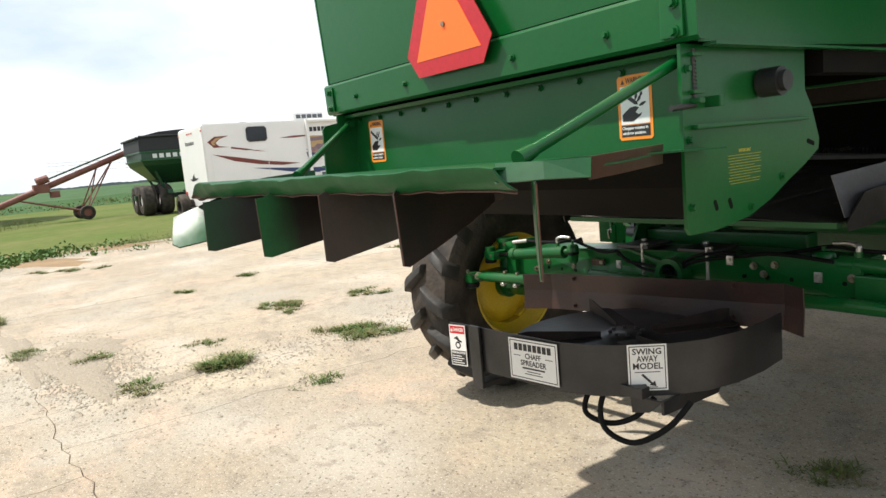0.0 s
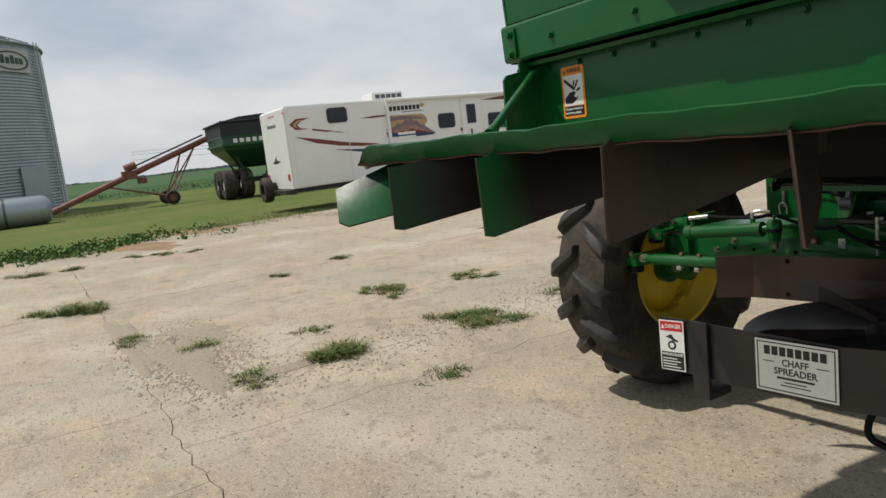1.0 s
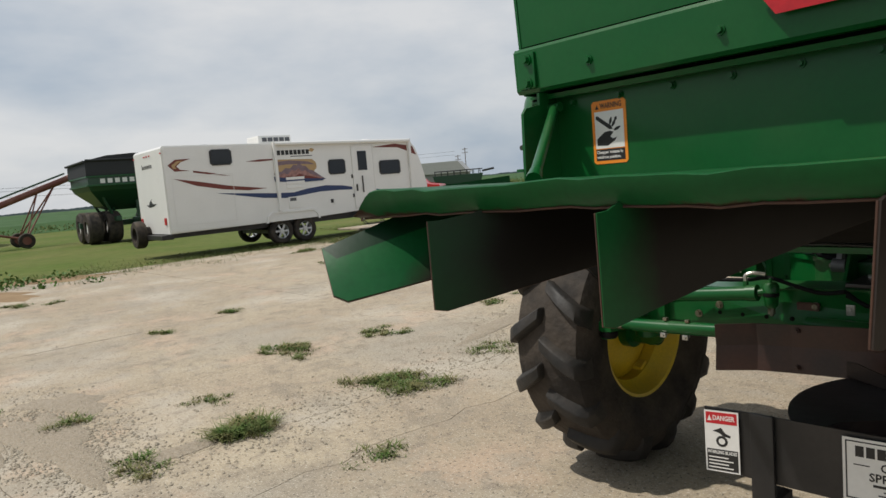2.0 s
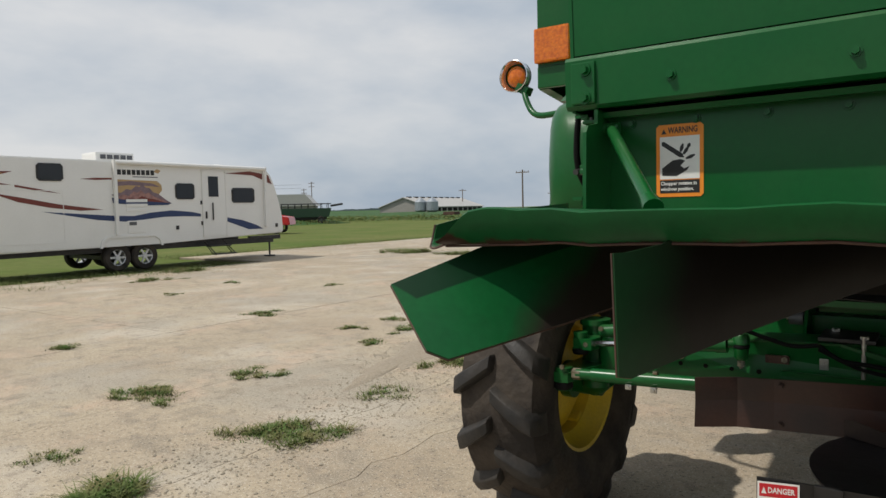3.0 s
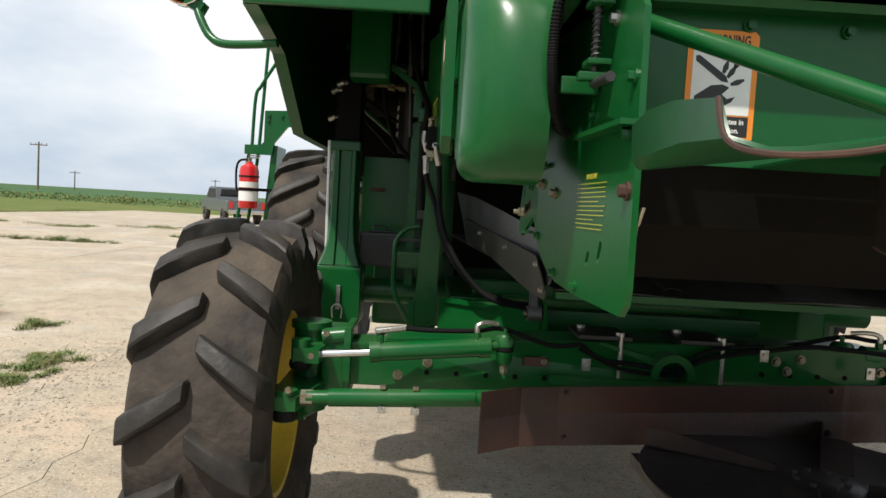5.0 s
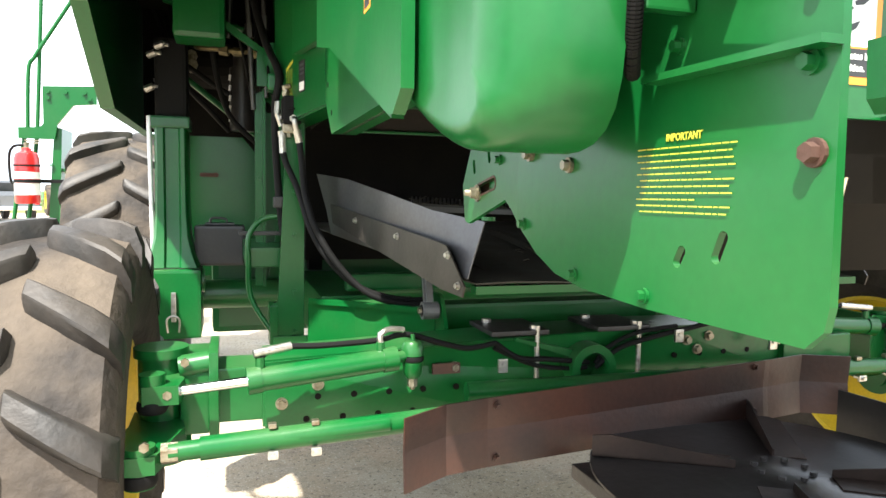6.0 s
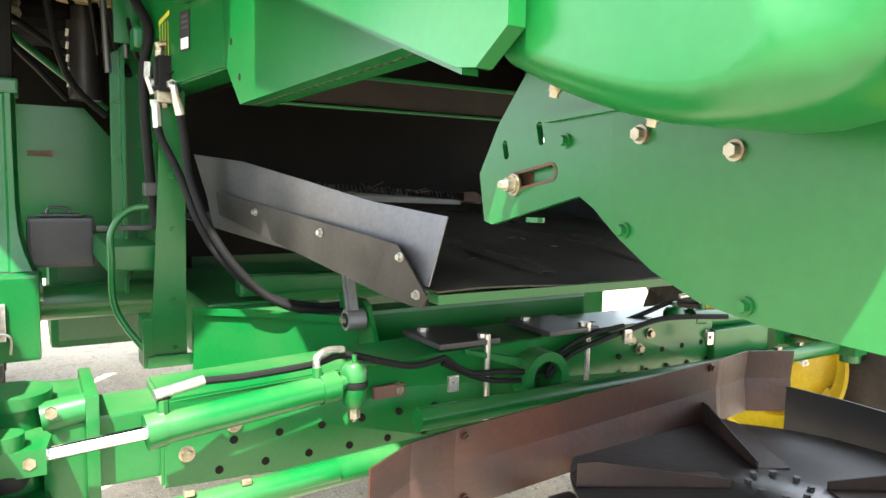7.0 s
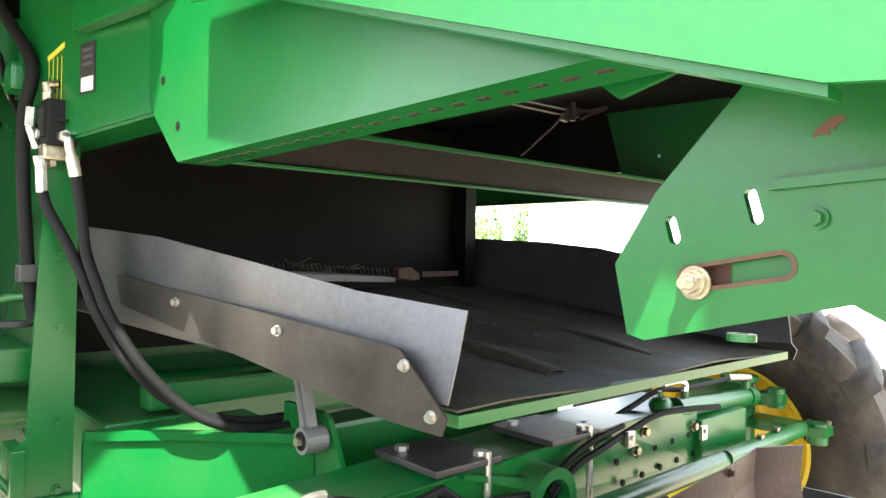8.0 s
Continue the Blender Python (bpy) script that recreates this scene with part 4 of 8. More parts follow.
# bracket with an oblong hole behind the channel
bm = B()
prism(bm, [(2.40, 1.64), (2.398, 1.523), (2.375, 1.505), (2.272, 1.530), (2.24, 1.528), (2.20, 1.64)], "x", -2.054, -2.048)
br_ = part("hood_bracket", bm, GREEN, combine)
bm = B()
prism(bm, slot_ring((2.344, 1.572), (2.346, 1.540), 0.011), "x", -2.0556, -2.0536)
part("slot", bm, DARK, br_, "dark slot")

# inner side panel with decals, beside the valve
bm = B()
prism(bm, [(3.80, 1.578), (3.26, 1.612), (3.26, 2.05), (3.80, 2.05)], "x", -2.146, -2.140)
prism(bm, [(3.80, 1.578), (3.26, 1.612), (3.26, 1.606), (3.80, 1.572)], "x", -2.14, -2.06)
for v in bm.verts:
    v.co.x -= 0.23 * (v.co.y - 3.30)
pan = part("inner_panel", bm, GREEN, combine)
bm = B()
box(bm, -2.185, -2.157, 3.06, 3.50, 1.785, 2.05, 0.004)
for v in bm.verts:
    v.co.x -= 0.20 * (v.co.y - 3.30)
part("cover_box", bm, GREEN, combine)
m = facing((-2.1475 - 0.23 * 0.205, 3.505, 1.72), (0.23, -1, 0), (0, 0, 1))
bm = B()
flat(bm, rect(-0.028, 0.028, -0.05, 0.05), m, 0)
for i in range(3):
    flat(bm, rect(-0.02, 0.02, 0.005 + i * 0.014, 0.012 + i * 0.014), m, 2, 0.0005, 0.001)
flat(bm, rect(-0.022, 0.022, -0.045, -0.018), m, 1, 0.0006, 0.001)
part("decal", bm, [DECAL_BLACK, DECAL_WHITE, GALV], pan, "black and white printed decal")
m = facing((-2.1475 - 0.23 * 0.33, 3.63, 1.70), (0.23, -1, 0), (0, 0, 1))
bm = B()
for i in range(4):
    flat(bm, rect(-0.03 + i * 0.018, -0.0286 + i * 0.018, -0.06, 0.06), m, 0)
flat(bm, [(-0.035, 0.055), (0.035, 0.075), (0.035, 0.087), (-0.035, 0.067)], m, 0)
flat(bm, [(-0.035, -0.078), (0.035, -0.066), (0.035, -0.058), (-0.035, -0.070)], m, 0)
for i in range(7):
    flat(bm, rect(-0.038 + i * 0.011, -0.031 + i * 0.011, -0.098, -0.084 + 0.004 * (i % 3)), m, 0)
part("diagram_decal", bm, DECAL_YELLOW, pan, "yellow printed diagram")

# body walls and bulkheads closing the interior; near-black colour stands for its shade
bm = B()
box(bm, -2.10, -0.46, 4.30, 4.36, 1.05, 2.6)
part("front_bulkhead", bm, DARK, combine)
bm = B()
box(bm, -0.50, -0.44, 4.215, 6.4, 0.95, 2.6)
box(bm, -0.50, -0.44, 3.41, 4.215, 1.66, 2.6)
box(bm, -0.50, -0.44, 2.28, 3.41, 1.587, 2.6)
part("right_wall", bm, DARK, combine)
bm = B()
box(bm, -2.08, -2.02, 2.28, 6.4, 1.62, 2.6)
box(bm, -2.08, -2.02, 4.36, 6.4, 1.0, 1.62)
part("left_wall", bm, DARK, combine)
bm = B()
box(bm, -2.9, 0.42, 3.16, 7.2, 2.35, 3.3, 0.02)
part("grain_tank", bm, GREEN, combine)
bm = B()
box(bm, -2.85, 0.37, 6.0, 7.3, 1.55, 2.35, 0.02)
part("cab_base", bm, GREEN, combine)
bm = B()
prism(bm, [(3.155, 1.522), (3.155, 1.590), (3.21, 1.590), (3.21, 1.525)], "x", -2.08, -0.50)
beam = part("cross_beam", bm, TRAY, combine)
bm = B()
box(bm, -2.08, -0.50, 3.140, 3.152, 1.514, 1.521, 0.002)
box(bm, -2.08, -0.50, 3.146, 3.153, 1.588, 1.598, 0.002)
part("beam_lip", bm, GREEN_WORN, beam)
bm = B()
prism(bm, [(3.39, 1.562), (3.225, 1.562), (3.02, 1.842), (3.10, 1.92), (3.49, 1.905)], "x", -0.515, -0.508)
plate_r = part("end_plate", bm, GREEN_WORN, combine)
# bright discs put in for daylight showing through small holes in the plate
for y, z, r in ((3.356, 1.618, 0.009), (3.43, 1.606, 0.005), (3.27, 1.70, 0.006)):
    bm = B()
    rod(bm, (-0.5165, y, z), (-0.5145, y, z), r, seg=10)
    part("rivet", bm, ALLOY, plate_r, "bright disc standing for daylight through a hole")
for dz in (0.0, 0.016):
    bm = B()
    rod(bm, (-1.95, 3.33, 1.775 + dz), (-0.909, 3.35, 1.789 + dz * 1.15), 0.0035, seg=8)
    part("walker_rod", bm, CAST, combine)
bm = B()
prism(bm, [(-0.93, 1.775), (-0.90, 1.77), (-0.86, 1.79), (-0.80, 1.800), (-0.70, 1.835), (-0.70, 1.85), (-0.80, 1.822), (-0.90, 1.815)], "y", 3.345, 3.36)
rod(bm, (-0.885, 3.34, 1.775), (-0.885, 3.34, 1.83), 0.009, seg=8)
rod(bm, (-0.85, 3.34, 1.785), (-0.80, 3.34, 1.81), 0.006, seg=8)
part("rod_bracket", bm, VANE_DARK, combine, "grimy rod bracket")
bm = B()
sweep(bm, [(-0.93, 3.34, 1.79), (-0.97, 3.335, 1.755), (-1.03, 3.335, 1.71), (-1.07, 3.335, 1.68), (-1.12, 3.335, 1.644)], 0.0035, 6)
part("trip_wire", bm, CAST, combine, "bent steel wire")

# sieve shoe
bm = B()
prism(bm, [(-1.842, 1.098), (-1.842, 1.118), (-0.64, 1.118), (-0.64, 1.098)], "y", 2.80, 2.84)
shoe = part("sieve_shoe", bm, GREEN, combine, "green-edged sieve shoe tray")
bm = B()
sheet(bm, [[(x, y, 1.122 + (y - 2.80) * 0.07 + 0.006 * math.sin((x + 1.2) * 9)) for x in np.linspace(-1.84 - (y - 2.8) * 0.19, -0.64 + (y - 2.8) * 0.19, 12)] for y in (2.805, 3.2, 3.6, 4.25)], 0.004)
part("tray", bm, PAN, shoe, "dusty grey steel tray")
for xa, xb, w in ((-1.455, -1.35, 0.030), (-1.095, -0.82, 0.034), (-1.745, -1.80, 0.020)):
    bm = B()
    z = lambda y: 1.122 + (y - 2.80) * 0.07
    rows = []
    for k in range(9):
        y = 2.925 + k * 0.15
        f = k / 8
        x, hgt = xa + (xb - xa) * f, 0.0045 if k == 0 else 0.013
        rows.append([(x - w, y, z(y) - 0.004), (x - w * 0.55, y, z(y) + hgt * 0.9), (x, y, z(y) + hgt), (x + w * 0.55, y, z(y) + hgt * 0.9), (x + w, y, z(y) - 0.004)])
    sheet(bm, rows, 0.003)
    part("tray_rib", bm, PAN, shoe, smooth=True)
# comb at the end of the sieve, with caught straw
bm = B()
for i in range(44):
    x = -1.66 + i * 0.0185
    prism(bm, [(4.13, 1.294 - (x + 1.28) * 0.05), (4.148, 1.320 - (x + 1.28) * 0.05), (4.152, 1.294 - (x + 1.28) * 0.05)], "x", x, x + 0.007)
prism(bm, [(-1.68, 1.298), (-1.68, 1.312), (-0.84, 1.268), (-0.84, 1.256)], "y", 4.135, 4.15)
part("sieve_comb", bm, ZINC_DARK, shoe, "toothed metal sieve edge")
bm = B()
prism(bm, [(-1.62, 1.272), (-1.62, 1.296), (-0.97, 1.272), (-0.97, 1.255)], "y", 4.10, 4.13)
part("sieve_bar", bm, CAST, shoe, "pale grey sieve bar")
bm = B()
prism(bm, [(-0.96, 1.27), (-0.96, 1.305), (-0.90, 1.31), (-0.86, 1.285), (-0.86, 1.262)], "y", 4.09, 4.14)
prism(bm, [(-0.82, 1.272), (-0.82, 1.292), (-0.63, 1.294), (-0.63, 1.274)], "y", 4.12, 4.135)
part("sieve_catch", bm, RUST, shoe, "rusty sieve catch")
rnd = random.Random(17)
bm = B()
for k in range(26):
    p = Vector((rnd.uniform(-1.66, -1.15), 4.10 + rnd.uniform(-0.02, 0.02), 1.300 + rnd.uniform(-0.004, 0.018)))
    q = p + Vector((rnd.uniform(-0.07, 0.07), rnd.uniform(-0.02, 0.02), rnd.uniform(-0.006, 0.03)))
    rod(bm, p, q, 0.0018, seg=4)
for k in range(30):
    p = Vector((rnd.uniform(-1.75, -0.75), rnd.uniform(2.95, 3.9), 0))
    p.z = 1.140 + (p.y - 2.80) * 0.07
    a = rnd.uniform(0, 6.28)
    rod(bm, p, p + Vector((0.02 * math.cos(a), 0.02 * math.sin(a), rnd.uniform(-0.002, 0.006))), 0.0012, seg=4)
tagged(part("caught_straw", bm, CHAFF, shoe, "bits of straw on the sieve"), kind="stuff")
for flip in (False, True):
    bm = B()
    sheet(bm, ([[(-2.10, 4.44, 1.442), (-2.09, 4.44, 1.34), (-2.08, 4.44, 1.20)]] if flip else []) + [[(-2.104, 3.872, 1.418), (-2.072, 3.84, 1.285), (-2.05, 3.86, 1.19)],
               [(-2.04, 3.55, 1.385 + 0.008), (-2.02, 3.52, 1.255), (-1.99, 3.55, 1.17)],
               [(-1.965, 3.25, 1.345), (-1.955, 3.22, 1.20), (-1.93, 3.25, 1.155)],
               [(-1.90, 3.0, 1.302), (-1.885, 2.96, 1.16), (-1.87, 2.98, 1.13)],
               [(-1.82, 2.808, 1.278), (-1.846, 2.80, 1.205), (-1.866, 2.80, 1.137)]], 0.003)
    g = part("shoe_shield", bm, GALV, shoe, "grey galvanised sheet shield", smooth=True)
    bm = B()
    prism(bm, [(3.722, 1.306), (3.700, 1.238), (2.905, 1.10), (2.80, 1.092), (2.79, 1.12), (2.88, 1.215), (2.93, 1.222)], "x", -0.004, 0.0)
    bmesh.ops.transform(bm, matrix=Matrix(((1, -0.21, 0, -2.089 + 0.21 * 3.82), (0, 1, 0, 0), (0, 0, 1, 0), (0, 0, 0, 1))) , verts=bm.verts)
    s_ = part("shield_strip", bm, STRIP, shoe, "dark grey steel strip with bolts")
    if flip:
        for o in (g, s_):
            mirrored(o)
            bpy.data.objects.remove(o)
bolts([(-2.022, 3.48, 1.256), (-1.955, 3.165, 1.222), (-1.893, 2.871, 1.191), (-1.882, 2.818, 1.119)], (-1, -0.21, 0), combine, ZINC, 0.0075)
# hanger link of the shoe
bm = B()
prism(bm, [(3.232, 0.985), (3.272, 0.985), (3.322, 1.135), (3.288, 1.150)], "x", -1.840, -1.822)
prism(bm, [(3.244, 0.985), (3.262, 0.985), (3.309, 1.13), (3.300, 1.14)], "x", -1.846, -1.816)
rod(bm, (-1.856, 3.248, 0.986), (-1.806, 3.248, 0.986), 0.0275, seg=22)
rod(bm, (-1.858, 3.248, 0.986), (-1.855, 3.248, 0.986), 0.019, seg=18, mat=1)
rod(bm, (-1.868, 3.248, 0.986), (-1.856, 3.248, 0.986), 0.0105, seg=6, mat=2)
rod(bm, (-1.850, 3.305, 1.142), (-1.81, 3.305, 1.142), 0.022, seg=16)
part("hanger_link", bm, [CAST, HOSE, STEEL], combine, "grey cast hanger link")

# frame members
bm = B()
prism(bm, [(3.165, 0.80), (3.165, 0.90), (3.235, 1.022), (3.26, 1.034), (3.42, 1.03), (3.42, 0.80)], "x", -1.800, -1.788)
part("link_bracket", bm, GREEN, combine)
bm = B()
prism(bm, [(-2.165, 3.62), (-2.165, 3.60), (-2.02, 3.50), (-1.802, 3.285), (-1.802, 3.62)], "z", 0.79, 0.978)
prism(bm, [(-2.165, 3.60), (-2.165, 3.586), (-2.02, 3.485), (-1.802, 3.27), (-1.802, 3.285), (-2.02, 3.50)], "z", 0.965, 0.985)
prism(bm, [(-2.165, 3.60), (-2.12, 3.50), (-1.95, 3.32), (-1.802, 3.20), (-1.802, 3.285), (-2.02, 3.50)], "z", 0.795, 0.807)
rail = part("frame_rail", bm, GREEN, combine)
bm = B()
box(bm, -2.12, -1.90, 3.62, 4.5, 0.79, 0.985, 0.012)
part("frame_rail", bm, GREEN, combine)
bm = B()
box(bm, -0.61, -0.49, 3.72, 4.5, 0.80, 0.99, 0.01)
part("frame_rail", bm, GREEN, combine)
bm = B()
box(bm, -1.788, -0.98, 3.30, 3.40, 0.86, 0.995, 0.012)
box(bm, -0.98, -0.50, 3.30, 3.40, 0.80, 0.885, 0.012)
box(bm, -2.03, -0.50, 3.62, 3.68, 1.0, 1.06, 0.01)
part("cross_member", bm, GREEN, combine)
bm = B()
rod(bm, (-2.55, 4.33, 0.905), (0.07, 4.33, 0.905), 0.062, seg=24)
part("drive_axle_tube", bm, GREEN, combine, smooth=True)
bm = B()
box(bm, -2.5, 0.0, 4.45, 4.9, 0.71, 1.1, 0.03)
part("transmission", bm, GREEN_WORN, combine)
bm = B()
prism(bm, [(-2.228, 1.66), (-2.172, 1.66), (-2.176, 0.90), (-2.174, 0.815), (-2.288, 0.815), (-2.290, 0.955), (-2.264, 0.97)], "y", 3.640, 3.652)
prism(bm, [(-2.182, 1.66), (-2.172, 1.66), (-2.174, 0.815), (-2.186, 0.815)], "y", 3.652, 3.76)
box(bm, -2.292, -2.264, 3.632, 3.74, 0.815, 0.955, 0.004)
box(bm, -2.282, -2.162, 3.625, 3.64, 0.815, 0.848, 0.004)
post = part("post", bm, GREEN, combine)
bolts([(-2.206, 3.639, z) for z in (0.86, 1.0, 1.2, 1.35)], (0, -1, 0), combine, GREEN, 0.008)
bm = B()
sweep(bm, [(-2.20, 3.70, 1.26), (-2.30, 3.72, 1.255), (-2.355, 3.71, 1.20), (-2.36, 3.70, 1.12), (-2.35, 3.70, 0.97), (-2.26, 3.64, 0.83)], 0.0095, 10)
part("bent_guard_rod", bm, GREEN, combine, smooth=True)
# drive column with its base housing
bm = B()
sheet(bm, [[(-2.702 - f, 4.30, z), (-2.700 - f, 4.15 - f, z), (-2.690 - f, 4.135 - f, z), (-2.668, 4.135 - f, z), (-2.660, 4.150 - f, z), (-2.612, 4.150 - f, z), (-2.604, 4.135 - f, z), (-2.590 + f, 4.135 - f, z), (-2.580 + f, 4.15 - f, z), (-2.578 + f, 4.30, z)]
           for z, f in ((1.60, 0.0), (1.45, 0.0), (1.25, 0.002), (1.16, 0.008), (1.10, 0.022), (1.045, 0.042))], 0.006)
col = part("drive_column", bm, GREEN, combine, smooth=True)
bm = B()
rod(bm, (-2.712, 4.16, 1.10), (-2.722, 4.18, 1.64), 0.009, seg=10)
part("brake_line", bm, ALLOY, col, "bright steel brake line")
bm = B()
box(bm, -2.75, -2.53, 4.05, 4.32, 0.77, 1.04, 0.012)
rod(bm, (-2.77, 4.18, 0.985), (-2.52, 4.18, 0.985), 0.05, seg=20)
part("column_housing", bm, GREEN, col)
bm = B()
box(bm, -2.640, -2.622, 4.036, 4.05, 0.84, 0.955, 0.003)
sweep(bm, [(-2.652, 4.036, 0.80), (-2.655, 4.03, 0.85), (-2.632, 4.03, 0.865), (-2.61, 4.03, 0.85), (-2.612, 4.036, 0.80)], 0.004, 8)
part("latch", bm, ZINC, col, "shiny zinc latch")
bm = B()
box(bm, -2.712, -2.568, 4.13, 4.32, 1.592, 1.638, 0.008)
part("column_cap", bm, GREEN_WORN, col)
# plain box added; its black colour stands for the dark above the column
bm = B()
box(bm, -2.70, -2.58, 4.18, 4.36, 1.638, 1.95, 0.015)
part("air_duct", bm, HOSE, combine, "plain black box above the drive column")
bm = B()
prism(bm, [(-2.59, 1.10), (-2.59, 1.60), (-2.36, 1.60), (-2.25, 1.47), (-2.25, 1.10)], "y", 4.60, 4.612)
part("back_plate", bm, GREEN, combine)
bm = B()
box(bm, -2.55, -2.475, 4.580, 4.596, 1.415, 1.432, 0.003)
rod(bm, (-2.478, 4.596, 1.424), (-2.478, 4.572, 1.424), 0.011, seg=10)
part("handle", bm, RUST, combine, "small rusty latch handle")
bm = B()
box(bm, -2.560, -2.360, 4.205, 4.36, 1.04, 1.205, 0.012)
gb = part("grey_box", bm, BLACK, combine, "dark grey control box")
bm = B()
box(bm, -2.52, -2.40, 4.25, 4.34, 1.205, 1.215, 0.004)
sweep(bm, [(-2.50, 4.28, 1.215), (-2.49, 4.28, 1.235), (-2.44, 4.28, 1.232), (-2.43, 4.28, 1.215)], 0.005, 6)
part("lid", bm, BLACK, gb)
bm = B()
box(bm, -2.39, -2.20, 4.24, 4.27, 1.10, 1.125, 0.004)
box(bm, -2.37, -2.23, 3.72, 4.25, 1.08, 1.15, 0.006)
part("box_bracket", bm, GREEN, combine)

# valve block with hoses
bm = B()
box(bm, -2.246, -2.188, 3.592, 3.655, 1.575, 1.668, 0.005, 0)
box(bm, -2.252, -2.240, 3.600, 3.65, 1.59, 1.655, 0.003, 0)
lathe(bm, [(0.009, 0.0), (0.013, 0.0), (0.013, 0.004), (0.009, 0.004)], 16, pose(-2.216, 3.589, 1.622, math.pi / 2))
valve = part("valve_block", bm, HOSE, combine, "black hydraulic valve block")
bm = B()
rod(bm, (-2.236, 3.63, 1.668), (-2.236, 3.63, 1.684), 0.014, seg=6)
rod(bm, (-2.236, 3.63, 1.684), (-2.240, 3.63, 1.705), 0.010, seg=10)
rod(bm, (-2.238, 3.62, 1.700), (-2.222, 3.615, 1.703), 0.008, seg=8)
part("port_nut", bm, STEEL, valve, "brassy port nut")
for p, q, r, sg in (((-2.262, 3.66, 1.655), (-2.264, 3.66, 1.615), 0.0095, 6), ((-2.264, 3.66, 1.615), (-2.250, 3.66, 1.572), 0.0085, 10), ((-2.256, 3.64, 1.60), (-2.244, 3.64, 1.60), 0.011, 6)):
    bm = B()
    rod(bm, p, q, r, seg=sg)
    part("side_fitting", bm, ZINC, valve, "zinc side fitting", smooth=sg > 6)
bm = B()
box(bm, -2.250, -2.205, 3.605, 3.650, 1.545, 1.577, 0.006)
rod(bm, (-2.230, 3.625, 1.55), (-2.228, 3.625, 1.532), 0.011, seg=6)
part("port_block", bm, STEEL, valve, "tarnished port block")
bm = B()
rod(bm, (-2.216, 3.592, 1.592), (-2.216, 3.572, 1.591), 0.013, seg=6)
sweep(bm, [(-2.216, 3.575, 1.591), (-2.213, 3.566, 1.585), (-2.211, 3.565, 1.570), (-2.205, 3.568, 1.548)], 0.0095, 10)
rod(bm, (-2.206, 3.568, 1.552), (-2.197, 3.572, 1.512), 0.0125, seg=14)
part("elbow_fitting", bm, ZINC, valve, "bright zinc hose elbow", smooth=True)
bm = B()
rod(bm, (-2.253, 3.62, 1.552), (-2.250, 3.62, 1.535), 0.012, seg=6)
rod(bm, (-2.250, 3.62, 1.54), (-2.247, 3.62, 1.478), 0.0115, seg=14)
part("elbow_fitting", bm, ZINC, valve, "bright zinc hose end", smooth=True)
for pts in ([(-2.247, 3.62, 1.482), (-2.238, 3.61, 1.445), (-2.222, 3.59, 1.405), (-2.205, 3.57, 1.362), (-2.190, 3.53, 1.305), (-2.172, 3.50, 1.238), (-2.130, 3.47, 1.152), (-2.056, 3.455, 1.066), (-1.975, 3.44, 1.018), (-1.87, 3.44, 0.992), (-1.78, 3.44, 0.99)],
            [(-2.197, 3.572, 1.515), (-2.193, 3.56, 1.47), (-2.190, 3.545, 1.423), (-2.186, 3.525, 1.354), (-2.176, 3.49, 1.298), (-2.158, 3.465, 1.236), (-2.108, 3.44, 1.142), (-2.036, 3.42, 1.056), (-1.965, 3.40, 1.008), (-1.86, 3.40, 0.982), (-1.78, 3.40, 0.98)]):
    bm = B()
    sweep(bm, pts, 0.0108, 12)
    part("hydraulic_hose", bm, HOSE, combine, "black hydraulic hose", smooth=True)
bm = B()
sweep(bm, [(-2.36, 4.0, 2.2), (-2.30, 3.8, 1.90), (-2.255, 3.70, 1.757), (-2.267, 3.70, 1.648), (-2.267, 3.70, 1.529), (-2.261, 3.70, 1.411), (-2.253, 3.70, 1.31), (-2.246, 3.70, 1.24), (-2.240, 3.69, 1.205)], 0.0135, 12)
part("hydraulic_hose", bm, HOSE, combine, "thick black hydraulic hose", smooth=True)
bm = B()
box(bm, -2.275, -2.229, 3.678, 3.722, 1.292, 1.330, 0.005)
part("hose_clip", bm, BLACK, combine, "black hose clip")
bm = B()
box(bm, -2.392, -2.236, 3.742, 3.760, 1.192, 1.207, 0.003)
part("lever", bm, BLACK, combine, "dark flat lever")

# frame plates beside the post
bm = B()
prism(bm, [(-2.325, 0.98), (-2.325, 1.72), (-2.290, 1.74), (-2.290, 0.98)], "y", 4.00, 4.012)
prism(bm, [(-2.297, 0.98), (-2.297, 1.74), (-2.287, 1.74), (-2.287, 0.98)], "y", 3.96, 4.00)
prism(bm, [(-2.284, 1.02), (-2.284, 1.80), (-2.15, 1.80), (-2.15, 1.02)], "y", 4.015, 4.025)
frame_plate = part("frame_plate", bm, GREEN, combine)
bm = B()
prism(bm, [(-2.275, 1.02), (-2.265, 1.02), (-2.19, 1.46), (-2.20, 1.46)], "y", 3.995, 4.015)
prism(bm, [(-2.215, 1.50), (-2.205, 1.50), (-2.205, 1.78), (-2.225, 1.78)], "y", 3.995, 4.015)
part("gusset", bm, GREEN, frame_plate)
bolts([(-2.309, 4.00, z) for z in (1.06, 1.22, 1.40, 1.58)] + [(-2.24, 4.015, z) for z in (1.10, 1.45, 1.66)], (0, -1, 0), combine, GREEN, 0.009)

